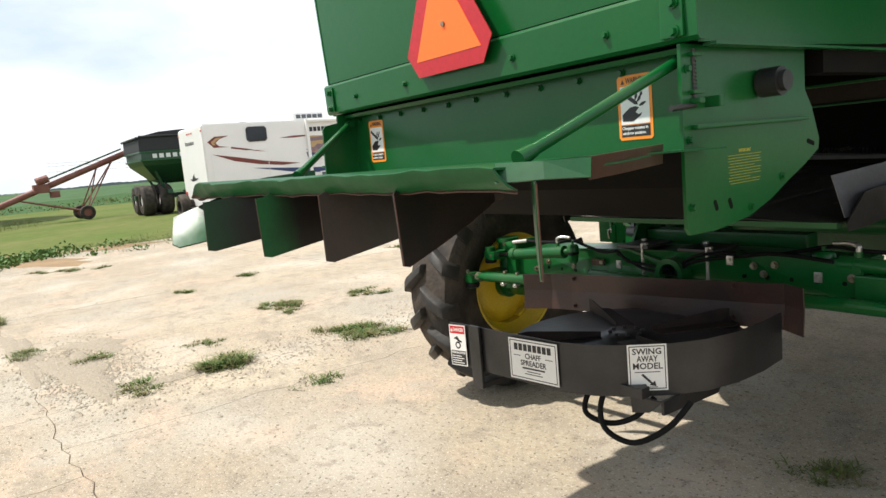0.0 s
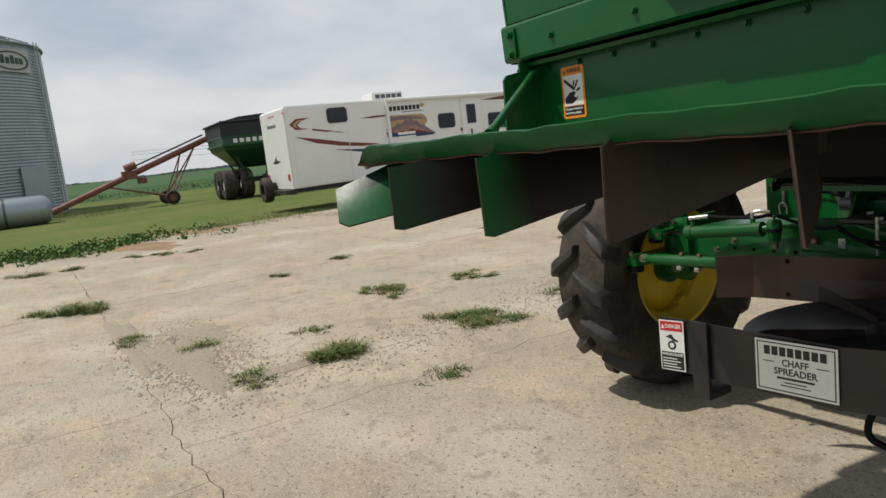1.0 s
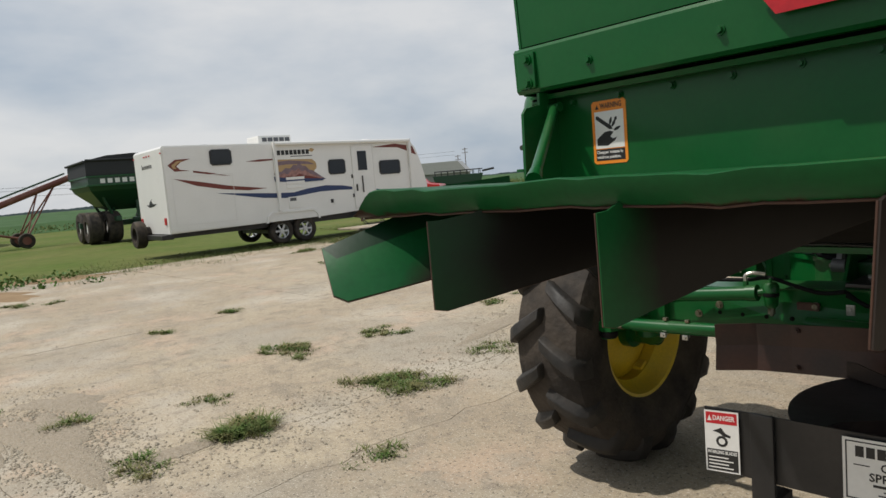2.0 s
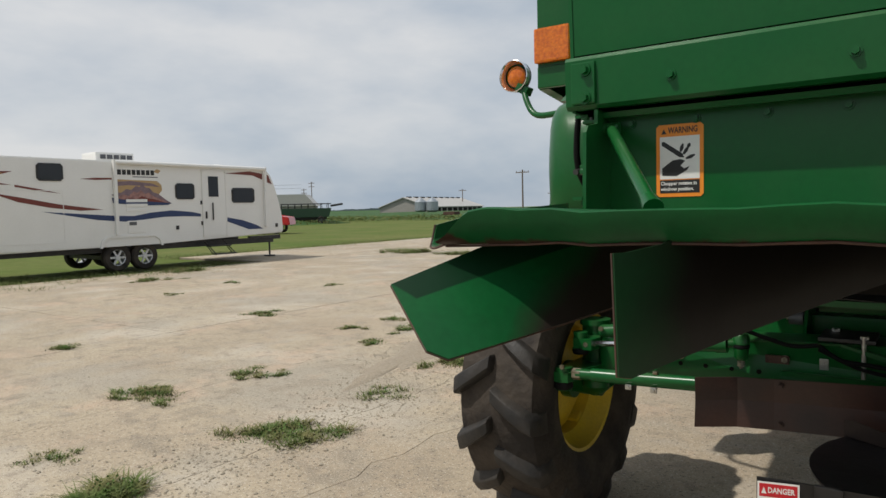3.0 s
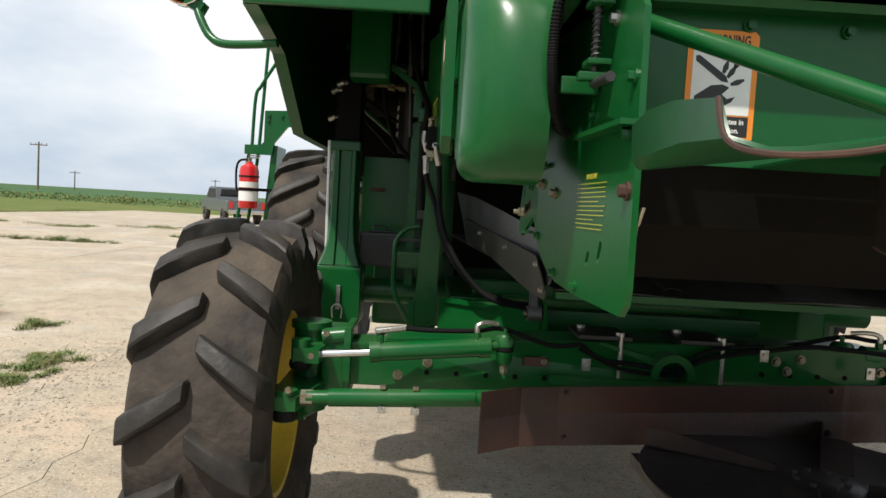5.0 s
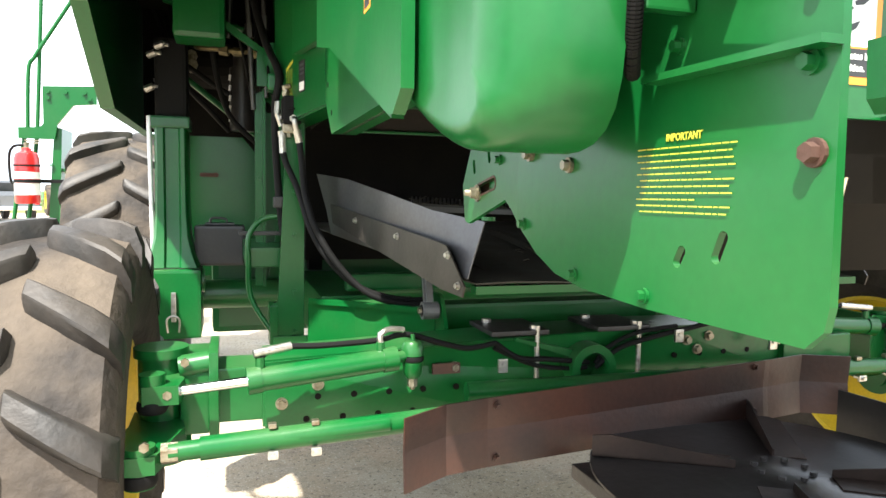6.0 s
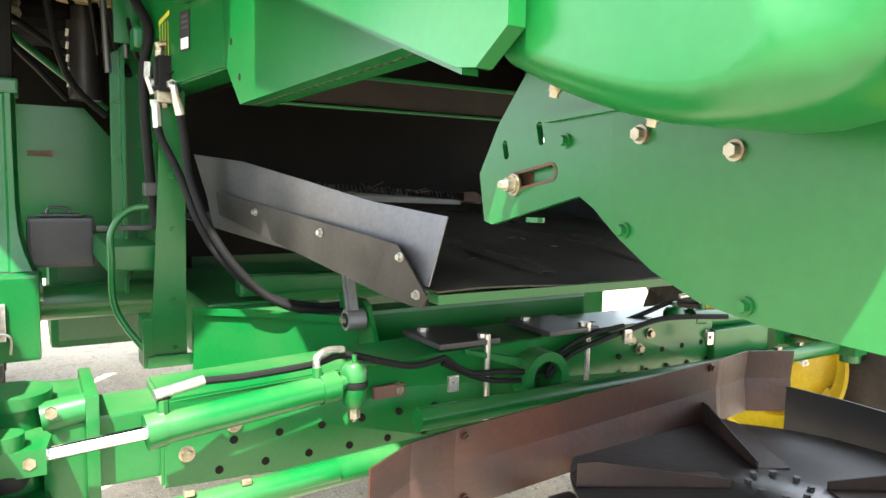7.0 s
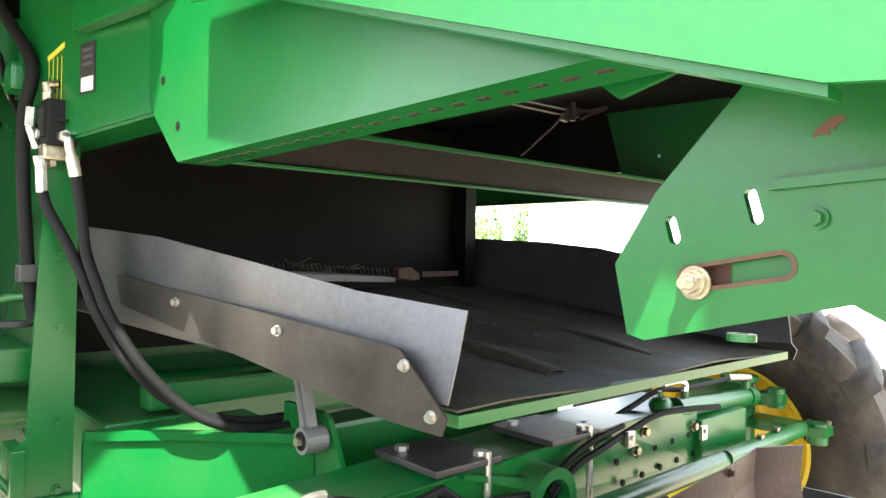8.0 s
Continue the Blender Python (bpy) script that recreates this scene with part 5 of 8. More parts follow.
# engine bay clutter above the drive column
for p, q, r in (((-2.33, 3.98, 1.66), (-2.36, 3.98, 2.30), 0.010), ((-2.285, 3.92, 1.70), (-2.30, 3.92, 2.30), 0.008), ((-2.42, 4.02, 1.93), (-2.40, 4.0, 2.30), 0.009)):
    bm = B()
    rod(bm, p, q, r, seg=10)
    rod(bm, Vector(p).lerp(Vector(q), 0.42), Vector(p).lerp(Vector(q), 0.50), r * 1.7, seg=6)
    part("steel_pipe", bm, ZINC_DARK, combine, "dull steel pipe with a nut", smooth=True)
bm = B()
prism(bm, [(-2.44, 1.955), (-2.27, 1.845), (-2.27, 1.872), (-2.44, 1.985)], "y", 3.95, 3.975)
prism(bm, [(-2.32, 1.74), (-2.22, 1.74), (-2.22, 1.90), (-2.28, 1.90), (-2.32, 1.86)], "y", 3.90, 3.92)
part("guard_brace", bm, GREEN, combine)
for p in ((-2.70, 4.22, 1.78), (-2.735, 4.20, 1.745), (-2.665, 4.24, 1.80), (-2.72, 4.16, 1.87), (-2.69, 4.14, 1.90)):
    bm = B()
    rod(bm, p, (p[0] + 0.03, p[1] - 0.01, p[2] + 0.012), 0.014, seg=8)
    rod(bm, (p[0] + 0.03, p[1] - 0.01, p[2] + 0.012), (p[0] + 0.05, p[1] - 0.015, p[2] + 0.01), 0.009, seg=6)
    part("pipe_fitting", bm, ZINC, combine, "zinc elbow fitting")
bm = B()
for k in range(5):
    rod(bm, (-2.416, 4.47, 1.66 + k * 0.045), (-2.413, 4.47, 1.685 + k * 0.045), 0.005, seg=6)
part("filter_mark", bm, DECAL_WHITE, combine, "white smudges on the oil filter")
bm = B()
box(bm, -2.61, -2.43, 3.88, 4.05, 1.895, 2.3, 0.02)
part("cylinder_guard", bm, GREEN, combine)
bm = B()
rod(bm, (-2.36, 4.5, 1.62), (-2.36, 4.5, 1.90), 0.055, seg=20)
rod(bm, (-2.36, 4.5, 1.90), (-2.36, 4.5, 1.95), 0.04, seg=20)
part("oil_filter", bm, BLACK, combine, "black oil filter canister", smooth=True)
bm = B()
sweep(bm, [(-2.545, 4.25, 1.935), (-2.52, 4.22, 1.925), (-2.46, 4.20, 1.922), (-2.40, 4.18, 1.915), (-2.31, 4.12, 1.905)], 0.0115, 10)
rod(bm, (-2.452, 4.20, 1.922), (-2.418, 4.19, 1.916), 0.023, seg=6)
rod(bm, (-2.40, 4.18, 1.912), (-2.36, 4.16, 1.908), 0.018, seg=8)
rod(bm, (-2.335, 4.13, 1.905), (-2.30, 4.12, 1.900), 0.024, seg=6)
rod(bm, (-2.30, 4.12, 1.90), (-2.27, 4.10, 1.86), 0.017, seg=8)
part("brass_pipe", bm, material("tarnished_brass", (0.15, 0.12, 0.055), 0.42, 0.7, second=(0.05, 0.04, 0.02), scale=40.0, amount=0.8), combine, "tarnished brass pipe and fittings", smooth=True)
for pts in ([(-2.5, 4.3, 2.2), (-2.48, 4.25, 1.9), (-2.42, 4.35, 1.68), (-2.30, 4.40, 1.56)], [(-2.68, 4.5, 2.1), (-2.60, 4.40, 1.82), (-2.50, 4.42, 1.70), (-2.42, 4.5, 1.62)],
            [(-2.33, 4.2, 2.3), (-2.31, 4.15, 2.0), (-2.30, 4.1, 1.8), (-2.27, 4.0, 1.66)], [(-2.7, 4.6, 1.95), (-2.6, 4.5, 1.9), (-2.45, 4.5, 1.8), (-2.30, 4.55, 1.74)]):
    bm = B()
    sweep(bm, pts, 0.012, 8)
    part("engine_hose", bm, HOSE, combine, "dark engine hose", smooth=True)
for p, q in (((-2.62, 4.5, 1.86), (-2.28, 4.6, 1.60)), ((-2.66, 4.2, 2.10), (-2.36, 4.1, 1.98))):
    bm = B()
    rod(bm, p, q, 0.014, seg=10)
    part("linkage_rod", bm, GREEN_WORN, combine)
bm = B()
sweep(bm, [(-2.54, 4.25, 1.935), (-2.575, 4.27, 1.955), (-2.58, 4.28, 1.99), (-2.55, 4.28, 2.02), (-2.47, 4.28, 2.04), (-2.38, 4.3, 2.05)], 0.0125, 10)
part("engine_hose", bm, HOSE, combine, "dark looped engine hose", smooth=True)
bm = B()
rod(bm, (-2.578, 4.58, 1.955), (-2.578, 4.56, 1.955), 0.026, seg=8)
rod(bm, (-2.572, 4.57, 1.915), (-2.572, 4.55, 1.915), 0.022, seg=8)
rod(bm, (-2.575, 4.57, 1.96), (-2.572, 4.565, 1.88), 0.016, seg=10)
part("drain_valve", bm, STEEL, combine, "brassy drain valve")
# clutter in the engine bay: clips, wires, pipe runs and a shiny filter band
for pts, r in (([(-2.72, 4.4, 2.1), (-2.66, 4.3, 1.95), (-2.60, 4.35, 1.80), (-2.62, 4.5, 1.70)], 0.006), ([(-2.45, 4.2, 2.2), (-2.40, 4.12, 2.02), (-2.36, 4.15, 1.88), (-2.33, 4.3, 1.76)], 0.005),
               ([(-2.30, 4.0, 2.25), (-2.29, 3.95, 2.0), (-2.28, 3.9, 1.8), (-2.26, 3.8, 1.66), (-2.24, 3.7, 1.62)], 0.006), ([(-2.56, 4.4, 2.2), (-2.52, 4.3, 2.02), (-2.44, 4.35, 1.95), (-2.38, 4.45, 1.97)], 0.008),
               ([(-2.20, 3.95, 2.0), (-2.22, 3.85, 1.84), (-2.21, 3.72, 1.74), (-2.21, 3.66, 1.65)], 0.005)):
    bm = B()
    sweep(bm, pts, r, 8)
    part("engine_wire", bm, HOSE, combine, smooth=True)
for p in ((-2.66, 4.30, 1.94), (-2.50, 4.28, 1.98), (-2.30, 4.02, 1.86), (-2.27, 3.86, 1.74), (-2.22, 3.80, 1.80)):
    bm = B()
    rod(bm, p, (p[0] + 0.012, p[1], p[2] - 0.035), 0.013, seg=10)
    part("pipe_fitting", bm, STEEL, combine)
bm = B()
box(bm, -2.29, -2.17, 3.72, 3.80, 1.70, 1.76, 0.01)
part("hose_shield", bm, GREEN, combine)
bm = B()
box(bm, -2.7, -2.2, 4.9, 5.1, 1.5, 2.35, 0.03)
rod(bm, (-2.62, 4.7, 1.95), (-2.2, 4.7, 1.95), 0.12, seg=20)
part("engine", bm, DARK, combine, "dark engine block")

# filler sheets; their near-black colour stands for shade deep in the bay
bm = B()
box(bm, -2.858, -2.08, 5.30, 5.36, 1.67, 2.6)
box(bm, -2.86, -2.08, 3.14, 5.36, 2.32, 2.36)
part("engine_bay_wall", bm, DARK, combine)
bm = B()
box(bm, -2.60, -2.06, 4.64, 4.655, 0.95, 1.50, 0.003)
part("bay_plate", bm, GREEN, combine)

# side covers with stripe and amber lamps
for flip in (False, True):
    made = []
    bm = B()
    prism(bm, [(3.11, 1.972), (3.55, 1.908), (4.03, 1.645), (5.75, 1.655), (5.75, 2.75), (3.11, 2.75)], "x", -2.872, -2.860)
    for (y0, z0), (y1, z1) in (((3.11, 1.972), (3.55, 1.908)), ((3.55, 1.908), (4.03, 1.645)), ((4.03, 1.645), (5.75, 1.655))):
        prism(bm, [(y0, z0), (y1, z1), (y1, z1 + 0.008), (y0, z0 + 0.008)], "x", -2.860, -2.822)
    c = part("side_cover", bm, GREEN, combine)
    made.append(c)
    bm = B()
    box(bm, -2.868, -2.26, 3.085, 3.115, 1.974, 2.068, 0.006)
    prism(bm, [(-2.868, 2.068), (-2.06, 2.082), (-2.06, 2.75), (-2.868, 2.75)], "y", 3.092, 3.112)
    made.append(part("rear_cover", bm, GREEN, combine))
    bm = B()
    prism(bm, [(-2.70, 2.082), (-2.06, 2.094), (-2.06, 2.264), (-2.70, 2.252)], "y", 3.082, 3.092)
    made.append(part("stripe", bm, STRIPE, combine, "pale yellow painted stripe"))
    bm = B()
    box(bm, -2.872, -2.702, 3.060, 3.094, 2.082, 2.235, 0.01)
    made.append(part("amber_marker_lens", bm, AMBER, combine, "glossy amber marker lamp"))
    bm = B()
    sweep(bm, [(-2.80, 3.32, 1.898), (-2.90, 3.34, 1.892), (-3.01, 3.37, 1.895), (-3.065, 3.39, 1.925), (-3.105, 3.41, 1.985), (-3.128, 3.43, 2.035)], 0.0155, 12)
    box(bm, -0.035, 0.035, -0.03, 0.03, -0.022, 0.022, 0.006, 0, Matrix.Translation((-3.134, 3.44, 2.045)) @ Matrix.Rotation(radians(28), 4, "Y"))
    made.append(part("lamp_arm", bm, GREEN, combine, smooth=True))
    bm = B()
    mm = Matrix.Translation((-3.176, 3.435, 2.115)) @ Matrix.Rotation(radians(90), 4, "X")
    lathe(bm, [(0.001, -0.055), (0.055, -0.05), (0.078, -0.02), (0.080, 0.012), (0.072, 0.014), (0.070, -0.01), (0.001, -0.02)], 32, mm)
    lamp = part("lamp_housing", bm, GREEN, combine, smooth=True)
    made.append(lamp)
    bm = B()
    lathe(bm, [(0.001, 0.020), (0.03, 0.018), (0.046, 0.011), (0.054, 0.002), (0.054, -0.004), (0.001, -0.004)], 32, mm)
    made.append(part("amber_lens", bm, AMBER, combine, "round amber lamp lens", smooth=True))
    bm = B()
    lathe(bm, [(0.062, 0.004), (0.080, 0.004), (0.082, 0.034), (0.078, 0.036), (0.066, 0.012)], 32, mm)
    made.append(part("chrome_ring", bm, CHROME, combine, "chrome lamp bezel", smooth=True))
    if flip:
        for o in made:
            mirrored(o)
            bpy.data.objects.remove(o)

# rear axle
bm = B()
prism(bm, [(-2.345, 0.735), (-2.345, 0.914), (-1.60, 0.944), (-1.15, 0.950), (-0.66, 0.944), (-0.66, 0.765), (-1.15, 0.72), (-1.60, 0.70)], "y", 3.0, 3.19)
bmesh.ops.bevel(bm, geom=[e for e in bm.edges], offset=0.006, segments=2, affect="EDGES")
for v in bm.verts:
    v.co.y += max(0.0, v.co.x + 1.4) * 0.06
axle = part("rear_axle", bm, GREEN, combine, "green rear axle beam with adjusting holes")
for x0, x1 in ((-2.53, -2.33), (-0.68, -0.40)):
    bm = B()
    box(bm, x0, x1, 3.02, 3.17, 0.755, 0.895, 0.006)
    part("axle_extension", bm, GREEN, axle)
hole = None
for i in range(8):
    for row in (0, 1):
        for s in (1, -1):
            x = AXLE_MID - s * (0.79 - i * 0.0955 + row * 0.03) + (0 if s > 0 else 0.0)
            if abs(x - AXLE_MID) < 0.25 or x > -0.68:
                continue
            b = B()
            rod(b, (0, 0.004, 0), (0, -0.0012, 0), 0.0085, seg=14)
            if hole is None:
                hole = mesh_of("hole", b, DARK)
            else:
                b.free()
            o = new("hole", hole)
            o.parent = axle
            o.location = (x, 2.9995 + max(0.0, x + 1.4) * 0.06, 0.812 - row * 0.058 + (0.045 if s < 0 else 0))
bolts([(-2.298, 2.998, 0.800), (-2.205, 2.998, 0.845), (-1.83, 2.998, 0.868), (-1.06, 3.018, 0.903), (-0.975, 3.024, 0.912), (-1.02, 3.021, 0.872), (-0.695, 3.040, 0.880)], (0, -1, 0), axle, STEEL, 0.0115)
bm = B()
box(bm, -1.895, -1.815, 2.988, 3.0, 0.852, 0.882, 0.004)
part("rusty_strap", bm, RUST, axle)
# pivot tube
bm = B()
lathe(bm, [(0.046, -0.16), (0.070, -0.16), (0.070, 0.055), (0.046, 0.055)], 32, Matrix.Translation((-1.420, 3.005, 0.850)) @ Matrix.Rotation(radians(90), 4, "X"))
part("pivot_tube", bm, GREEN, axle, smooth=True)
for s in (-1, 1):
    bm = B()
    prism(bm, [(-1.413 + s * 0.06, 0.90), (-1.413 + s * 0.07, 0.88), (-1.413 + s * 0.24, 0.935), (-1.413 + s * 0.24, 0.944)], "y", 2.985, 3.0)
    part("gusset", bm, GREEN, axle)
for pts, r in (([(-1.72, 2.975, 0.935), (-1.65, 2.97, 0.89), (-1.56, 2.975, 0.88), (-1.47, 2.97, 0.87), (-1.42, 2.99, 0.86)], 0.008),
               ([(-1.72, 2.98, 0.92), (-1.60, 2.985, 0.865), (-1.50, 2.975, 0.85), (-1.425, 2.99, 0.845)], 0.007),
               ([(-1.40, 2.98, 0.845), (-1.33, 2.97, 0.90), (-1.22, 2.965, 0.93), (-1.1, 2.98, 0.945), (-0.95, 2.98, 0.965), (-0.72, 2.95, 0.955)], 0.008),
               ([(-1.40, 2.985, 0.855), (-1.35, 2.98, 0.91), (-1.26, 2.975, 0.945), (-1.12, 2.99, 0.955)], 0.007)):
    bm = B()
    sweep(bm, pts, r, 8)
    part("hydraulic_hose", bm, HOSE, combine, "black hydraulic hose along the axle", smooth=True)
for x, z in ((-1.700, 0.872), (-1.13, 0.93), (-0.78, 0.89)):
    bm = B()
    box(bm, x - 0.014, x + 0.014, 2.958, 2.968, z - 0.019, z + 0.019, 0.002)
    rod(bm, (x, 2.953, z + 0.004), (x, 2.96, z + 0.004), 0.006, seg=6)
    part("hose_clamp", bm, ZINC, axle)
# spreader mounting studs and brackets
for x in (-1.584, -1.251):
    bm = B()
    box(bm, x - 0.14, x + 0.035, 2.985, 3.18, 0.949, 0.963, 0.003, 0)
    rod(bm, (x, 2.991, 0.70), (x, 2.991, 0.975), 0.0075, seg=12, mat=1)
    rod(bm, (x, 3.012, 0.963), (x, 3.012, 0.973), 0.015, seg=6, mat=1)
    rod(bm, (x - 0.10, 3.14, 0.963), (x - 0.10, 3.14, 0.973), 0.015, seg=6, mat=1)
    part("stud_bracket", bm, [BLACK, ZINC], combine, "black plate with a long zinc stud")

# steering: cylinders, tie rod, kingpins
for flip in (False, True):
    made = []
    bm = B()
    rod(bm, (-2.545, 2.93, 0.869), (-2.37, 2.905, 0.890), 0.0125, seg=16)
    made.append(part("cylinder_rod", bm, CHROME, combine, "bright chrome cylinder rod", smooth=True))
    bm = B()
    rod(bm, (-2.378, 2.905, 0.889), (-2.012, 2.925, 0.920), 0.029, seg=20)
    rod(bm, (-2.385, 2.905, 0.8885), (-2.352, 2.907, 0.892), 0.033, seg=20)
    rod(bm, (-2.05, 2.923, 0.917), (-2.012, 2.925, 0.920), 0.0325, seg=20)
    rod(bm, (-2.012, 2.925, 0.920), (-1.985, 2.933, 0.925), 0.015, seg=12)
    rod(bm, (-2.355, 2.907, 0.915), (-2.355, 2.907, 0.945), 0.011, seg=8)
    rod(bm, (-2.055, 2.922, 0.94), (-2.055, 2.922, 0.965), 0.011, seg=8)
    made.append(part("steering_cylinder", bm, GREEN, combine, smooth=True))
    bm = B()
    lathe(bm, [(0.001, -0.055), (0.016, -0.055), (0.024, -0.045), (0.027, -0.012), (0.020, -0.006), (0.020, 0.0), (0.030, 0.006), (0.030, 0.03), (0.022, 0.042), (0.001, 0.044)], 20, Matrix.Translation((-1.966, 2.937, 0.918)))
    rod(bm, (-1.966, 2.937, 0.962), (-1.966, 2.937, 0.978), 0.006, seg=8)
    made.append(part("ball_joint", bm, GREEN, combine, smooth=True))
    bm = B()
    lathe(bm, [(0.018, -0.010), (0.0285, -0.009), (0.0300, -0.002), (0.0285, 0.004), (0.018, 0.004)], 20, Matrix.Translation((-1.966, 2.937, 0.918)))
    made.append(part("rubber_ring", bm, HOSE, combine, "black rubber joint ring", smooth=True))
    bm = B()
    rod(bm, (-1.966, 2.937, 0.863), (-1.966, 2.937, 0.840), 0.0135, seg=6)
    rod(bm, (-1.966, 2.937, 0.842), (-1.966, 2.937, 0.832), 0.007, seg=8)
    made.append(part("joint_nut", bm, STEEL, combine))
    bm = B()
    sweep(bm, [(-2.355, 2.907, 0.945), (-2.31, 2.92, 0.965), (-2.2, 2.93, 0.962), (-2.06, 2.945, 0.965), (-1.98, 2.955, 0.975), (-1.88, 2.965, 0.945), (-1.80, 2.972, 0.925), (-1.72, 2.972, 0.935)], 0.008, 8)
    made.append(part("hydraulic_hose", bm, HOSE, combine, "thin black hydraulic hose", smooth=True))
    bm = B()
    rod(bm, (-2.37, 2.905, 0.955), (-2.28, 2.925, 0.966), 0.011, seg=10)
    made.append(part("hose_fitting", bm, ZINC, combine, smooth=True))
    bm = B()
    sweep(bm, [(-2.055, 2.922, 0.96), (-2.055, 2.922, 0.985), (-2.03, 2.93, 0.995), (-1.99, 2.945, 0.99)], 0.008, 8)
    made.append(part("hose_fitting", bm, ZINC, combine, smooth=True))
    bm = B()
    rod(bm, (-2.555, 2.795, 0.769), (-2.06, 2.80, 0.794), 0.0215, seg=18)
    rod(bm, (-2.49, 2.795, 0.7725), (-1.24, 2.84, 0.812), 0.0265, seg=18)
    made.append(part("tie_rod", bm, GREEN, combine, smooth=True))
    for x in (-2.333, -2.236):
        bm = B()
        box(bm, x - 0.012, x + 0.012, 2.768, 2.777, 0.740, 0.760, 0.003)
        rod(bm, (x, 2.760, 0.750), (x, 2.80, 0.750), 0.006, seg=6)
        made.append(part("rod_clamp", bm, ZINC, combine))
        bm = B()
        box(bm, x - 0.009, x + 0.009, 2.786, 2.804, 0.806, 0.818, 0.003)
        made.append(part("clamp_nut", bm, STEEL, combine))
    bm = B()
    rod(bm, (-2.57, 2.795, 0.768), (-2.535, 2.795, 0.769), 0.024, seg=6)
    made.append(part("lock_nut", bm, STEEL, combine))
    bm = B()
    rod(bm, (-2.59, 3.06, 0.66), (-2.59, 3.06, 0.93), 0.056, seg=24)
    rod(bm, (-2.59, 3.06, 0.93), (-2.59, 3.06, 0.952), 0.066, seg=24)
    box(bm, -2.545, -2.47, 3.0, 3.19, 0.735, 0.93, 0.012)
    box(bm, -2.475, -2.452, 2.985, 3.205, 0.72, 0.945, 0.004)
    rod(bm, (-2.66, 3.2, 0.64), (-2.57, 3.12, 0.70), 0.07, 0.06, seg=20)
    rod(bm, (-2.78, 3.2, 0.635), (-2.62, 3.2, 0.635), 0.06, seg=20)
    prism(bm, [(-2.66, 2.76), (-2.58, 2.76), (-2.53, 2.95), (-2.55, 3.1), (-2.66, 3.1)], "z", 0.735, 0.775)
    prism(bm, [(-2.62, 2.90), (-2.54, 2.90), (-2.53, 2.97), (-2.56, 3.06), (-2.64, 3.06)], "z", 0.845, 0.89)
    rod(bm, (-2.60, 2.93, 0.83), (-2.60, 2.93, 0.915), 0.03, seg=16)
    rod(bm, (-2.615, 2.795, 0.70), (-2.615, 2.795, 0.79), 0.034, seg=16)
    rod(bm, (-2.545, 3.02, 0.905), (-2.47, 3.02, 0.915), 0.03, seg=12)
    made.append(part("kingpin_knuckle", bm, GREEN, combine, smooth=True))
    bm = B()
    lathe(bm, [(0.001, -0.02), (0.030, -0.02), (0.036, -0.008), (0.034, 0.006), (0.022, 0.014), (0.001, 0.014)], 20, Matrix.Translation((-2.60, 2.93, 0.842)), closed=False)
    made.append(part("rubber_boot", bm, HOSE, combine, "black rubber joint boot", smooth=True))
    bm = B()
    lathe(bm, [(0.001, -0.02), (0.034, -0.02), (0.040, -0.008), (0.037, 0.008), (0.024, 0.016), (0.001, 0.016)], 20, Matrix.Translation((-2.615, 2.795, 0.722)), closed=False)
    made.append(part("rubber_boot", bm, HOSE, combine, "black rubber joint boot", smooth=True))
    for q in ((-2.565, 2.908, 0.868), (-2.53, 2.985, 0.925), (-2.60, 2.758, 0.80)):
        bm = B()
        rod(bm, q, (q[0], q[1] - 0.010, q[2]), 0.011, seg=6)
        made.append(part("knuckle_bolt", bm, STEEL, combine))
    if flip:
        for o in made:
            mirrored(o, mid=AXLE_MID, warp=Matrix.Translation((0.21, 0.16, 0.01)) @ Matrix.Scale(0.8, 4, Vector((0, 0, 1))) @ Matrix.Translation((0, 0, 0.20)) if "knuckle" in o.name else RIGHT_STEER)
            bpy.data.objects.remove(o)


# wheels: axis along x, the centre at the origin
def tyre(R, W, rim_r, lug):
    b = B()
    rt = R - lug
    prof = [(rim_r, -0.36), (rim_r + 0.03, -0.43), ((rim_r + rt) / 2, -0.5), (rt - 0.06, -0.475), (rt - 0.022, -0.42), (rt - 0.006, -0.2), (rt, 0.0),
            (rt - 0.006, 0.2), (rt - 0.022, 0.42), (rt - 0.06, 0.475), ((rim_r + rt) / 2, 0.5), (rim_r + 0.03, 0.43), (rim_r, 0.36)]
    lathe(b, [(r, h * W) for r, h in prof], 80, Matrix.Rotation(radians(90), 4, "Y"))
    return b


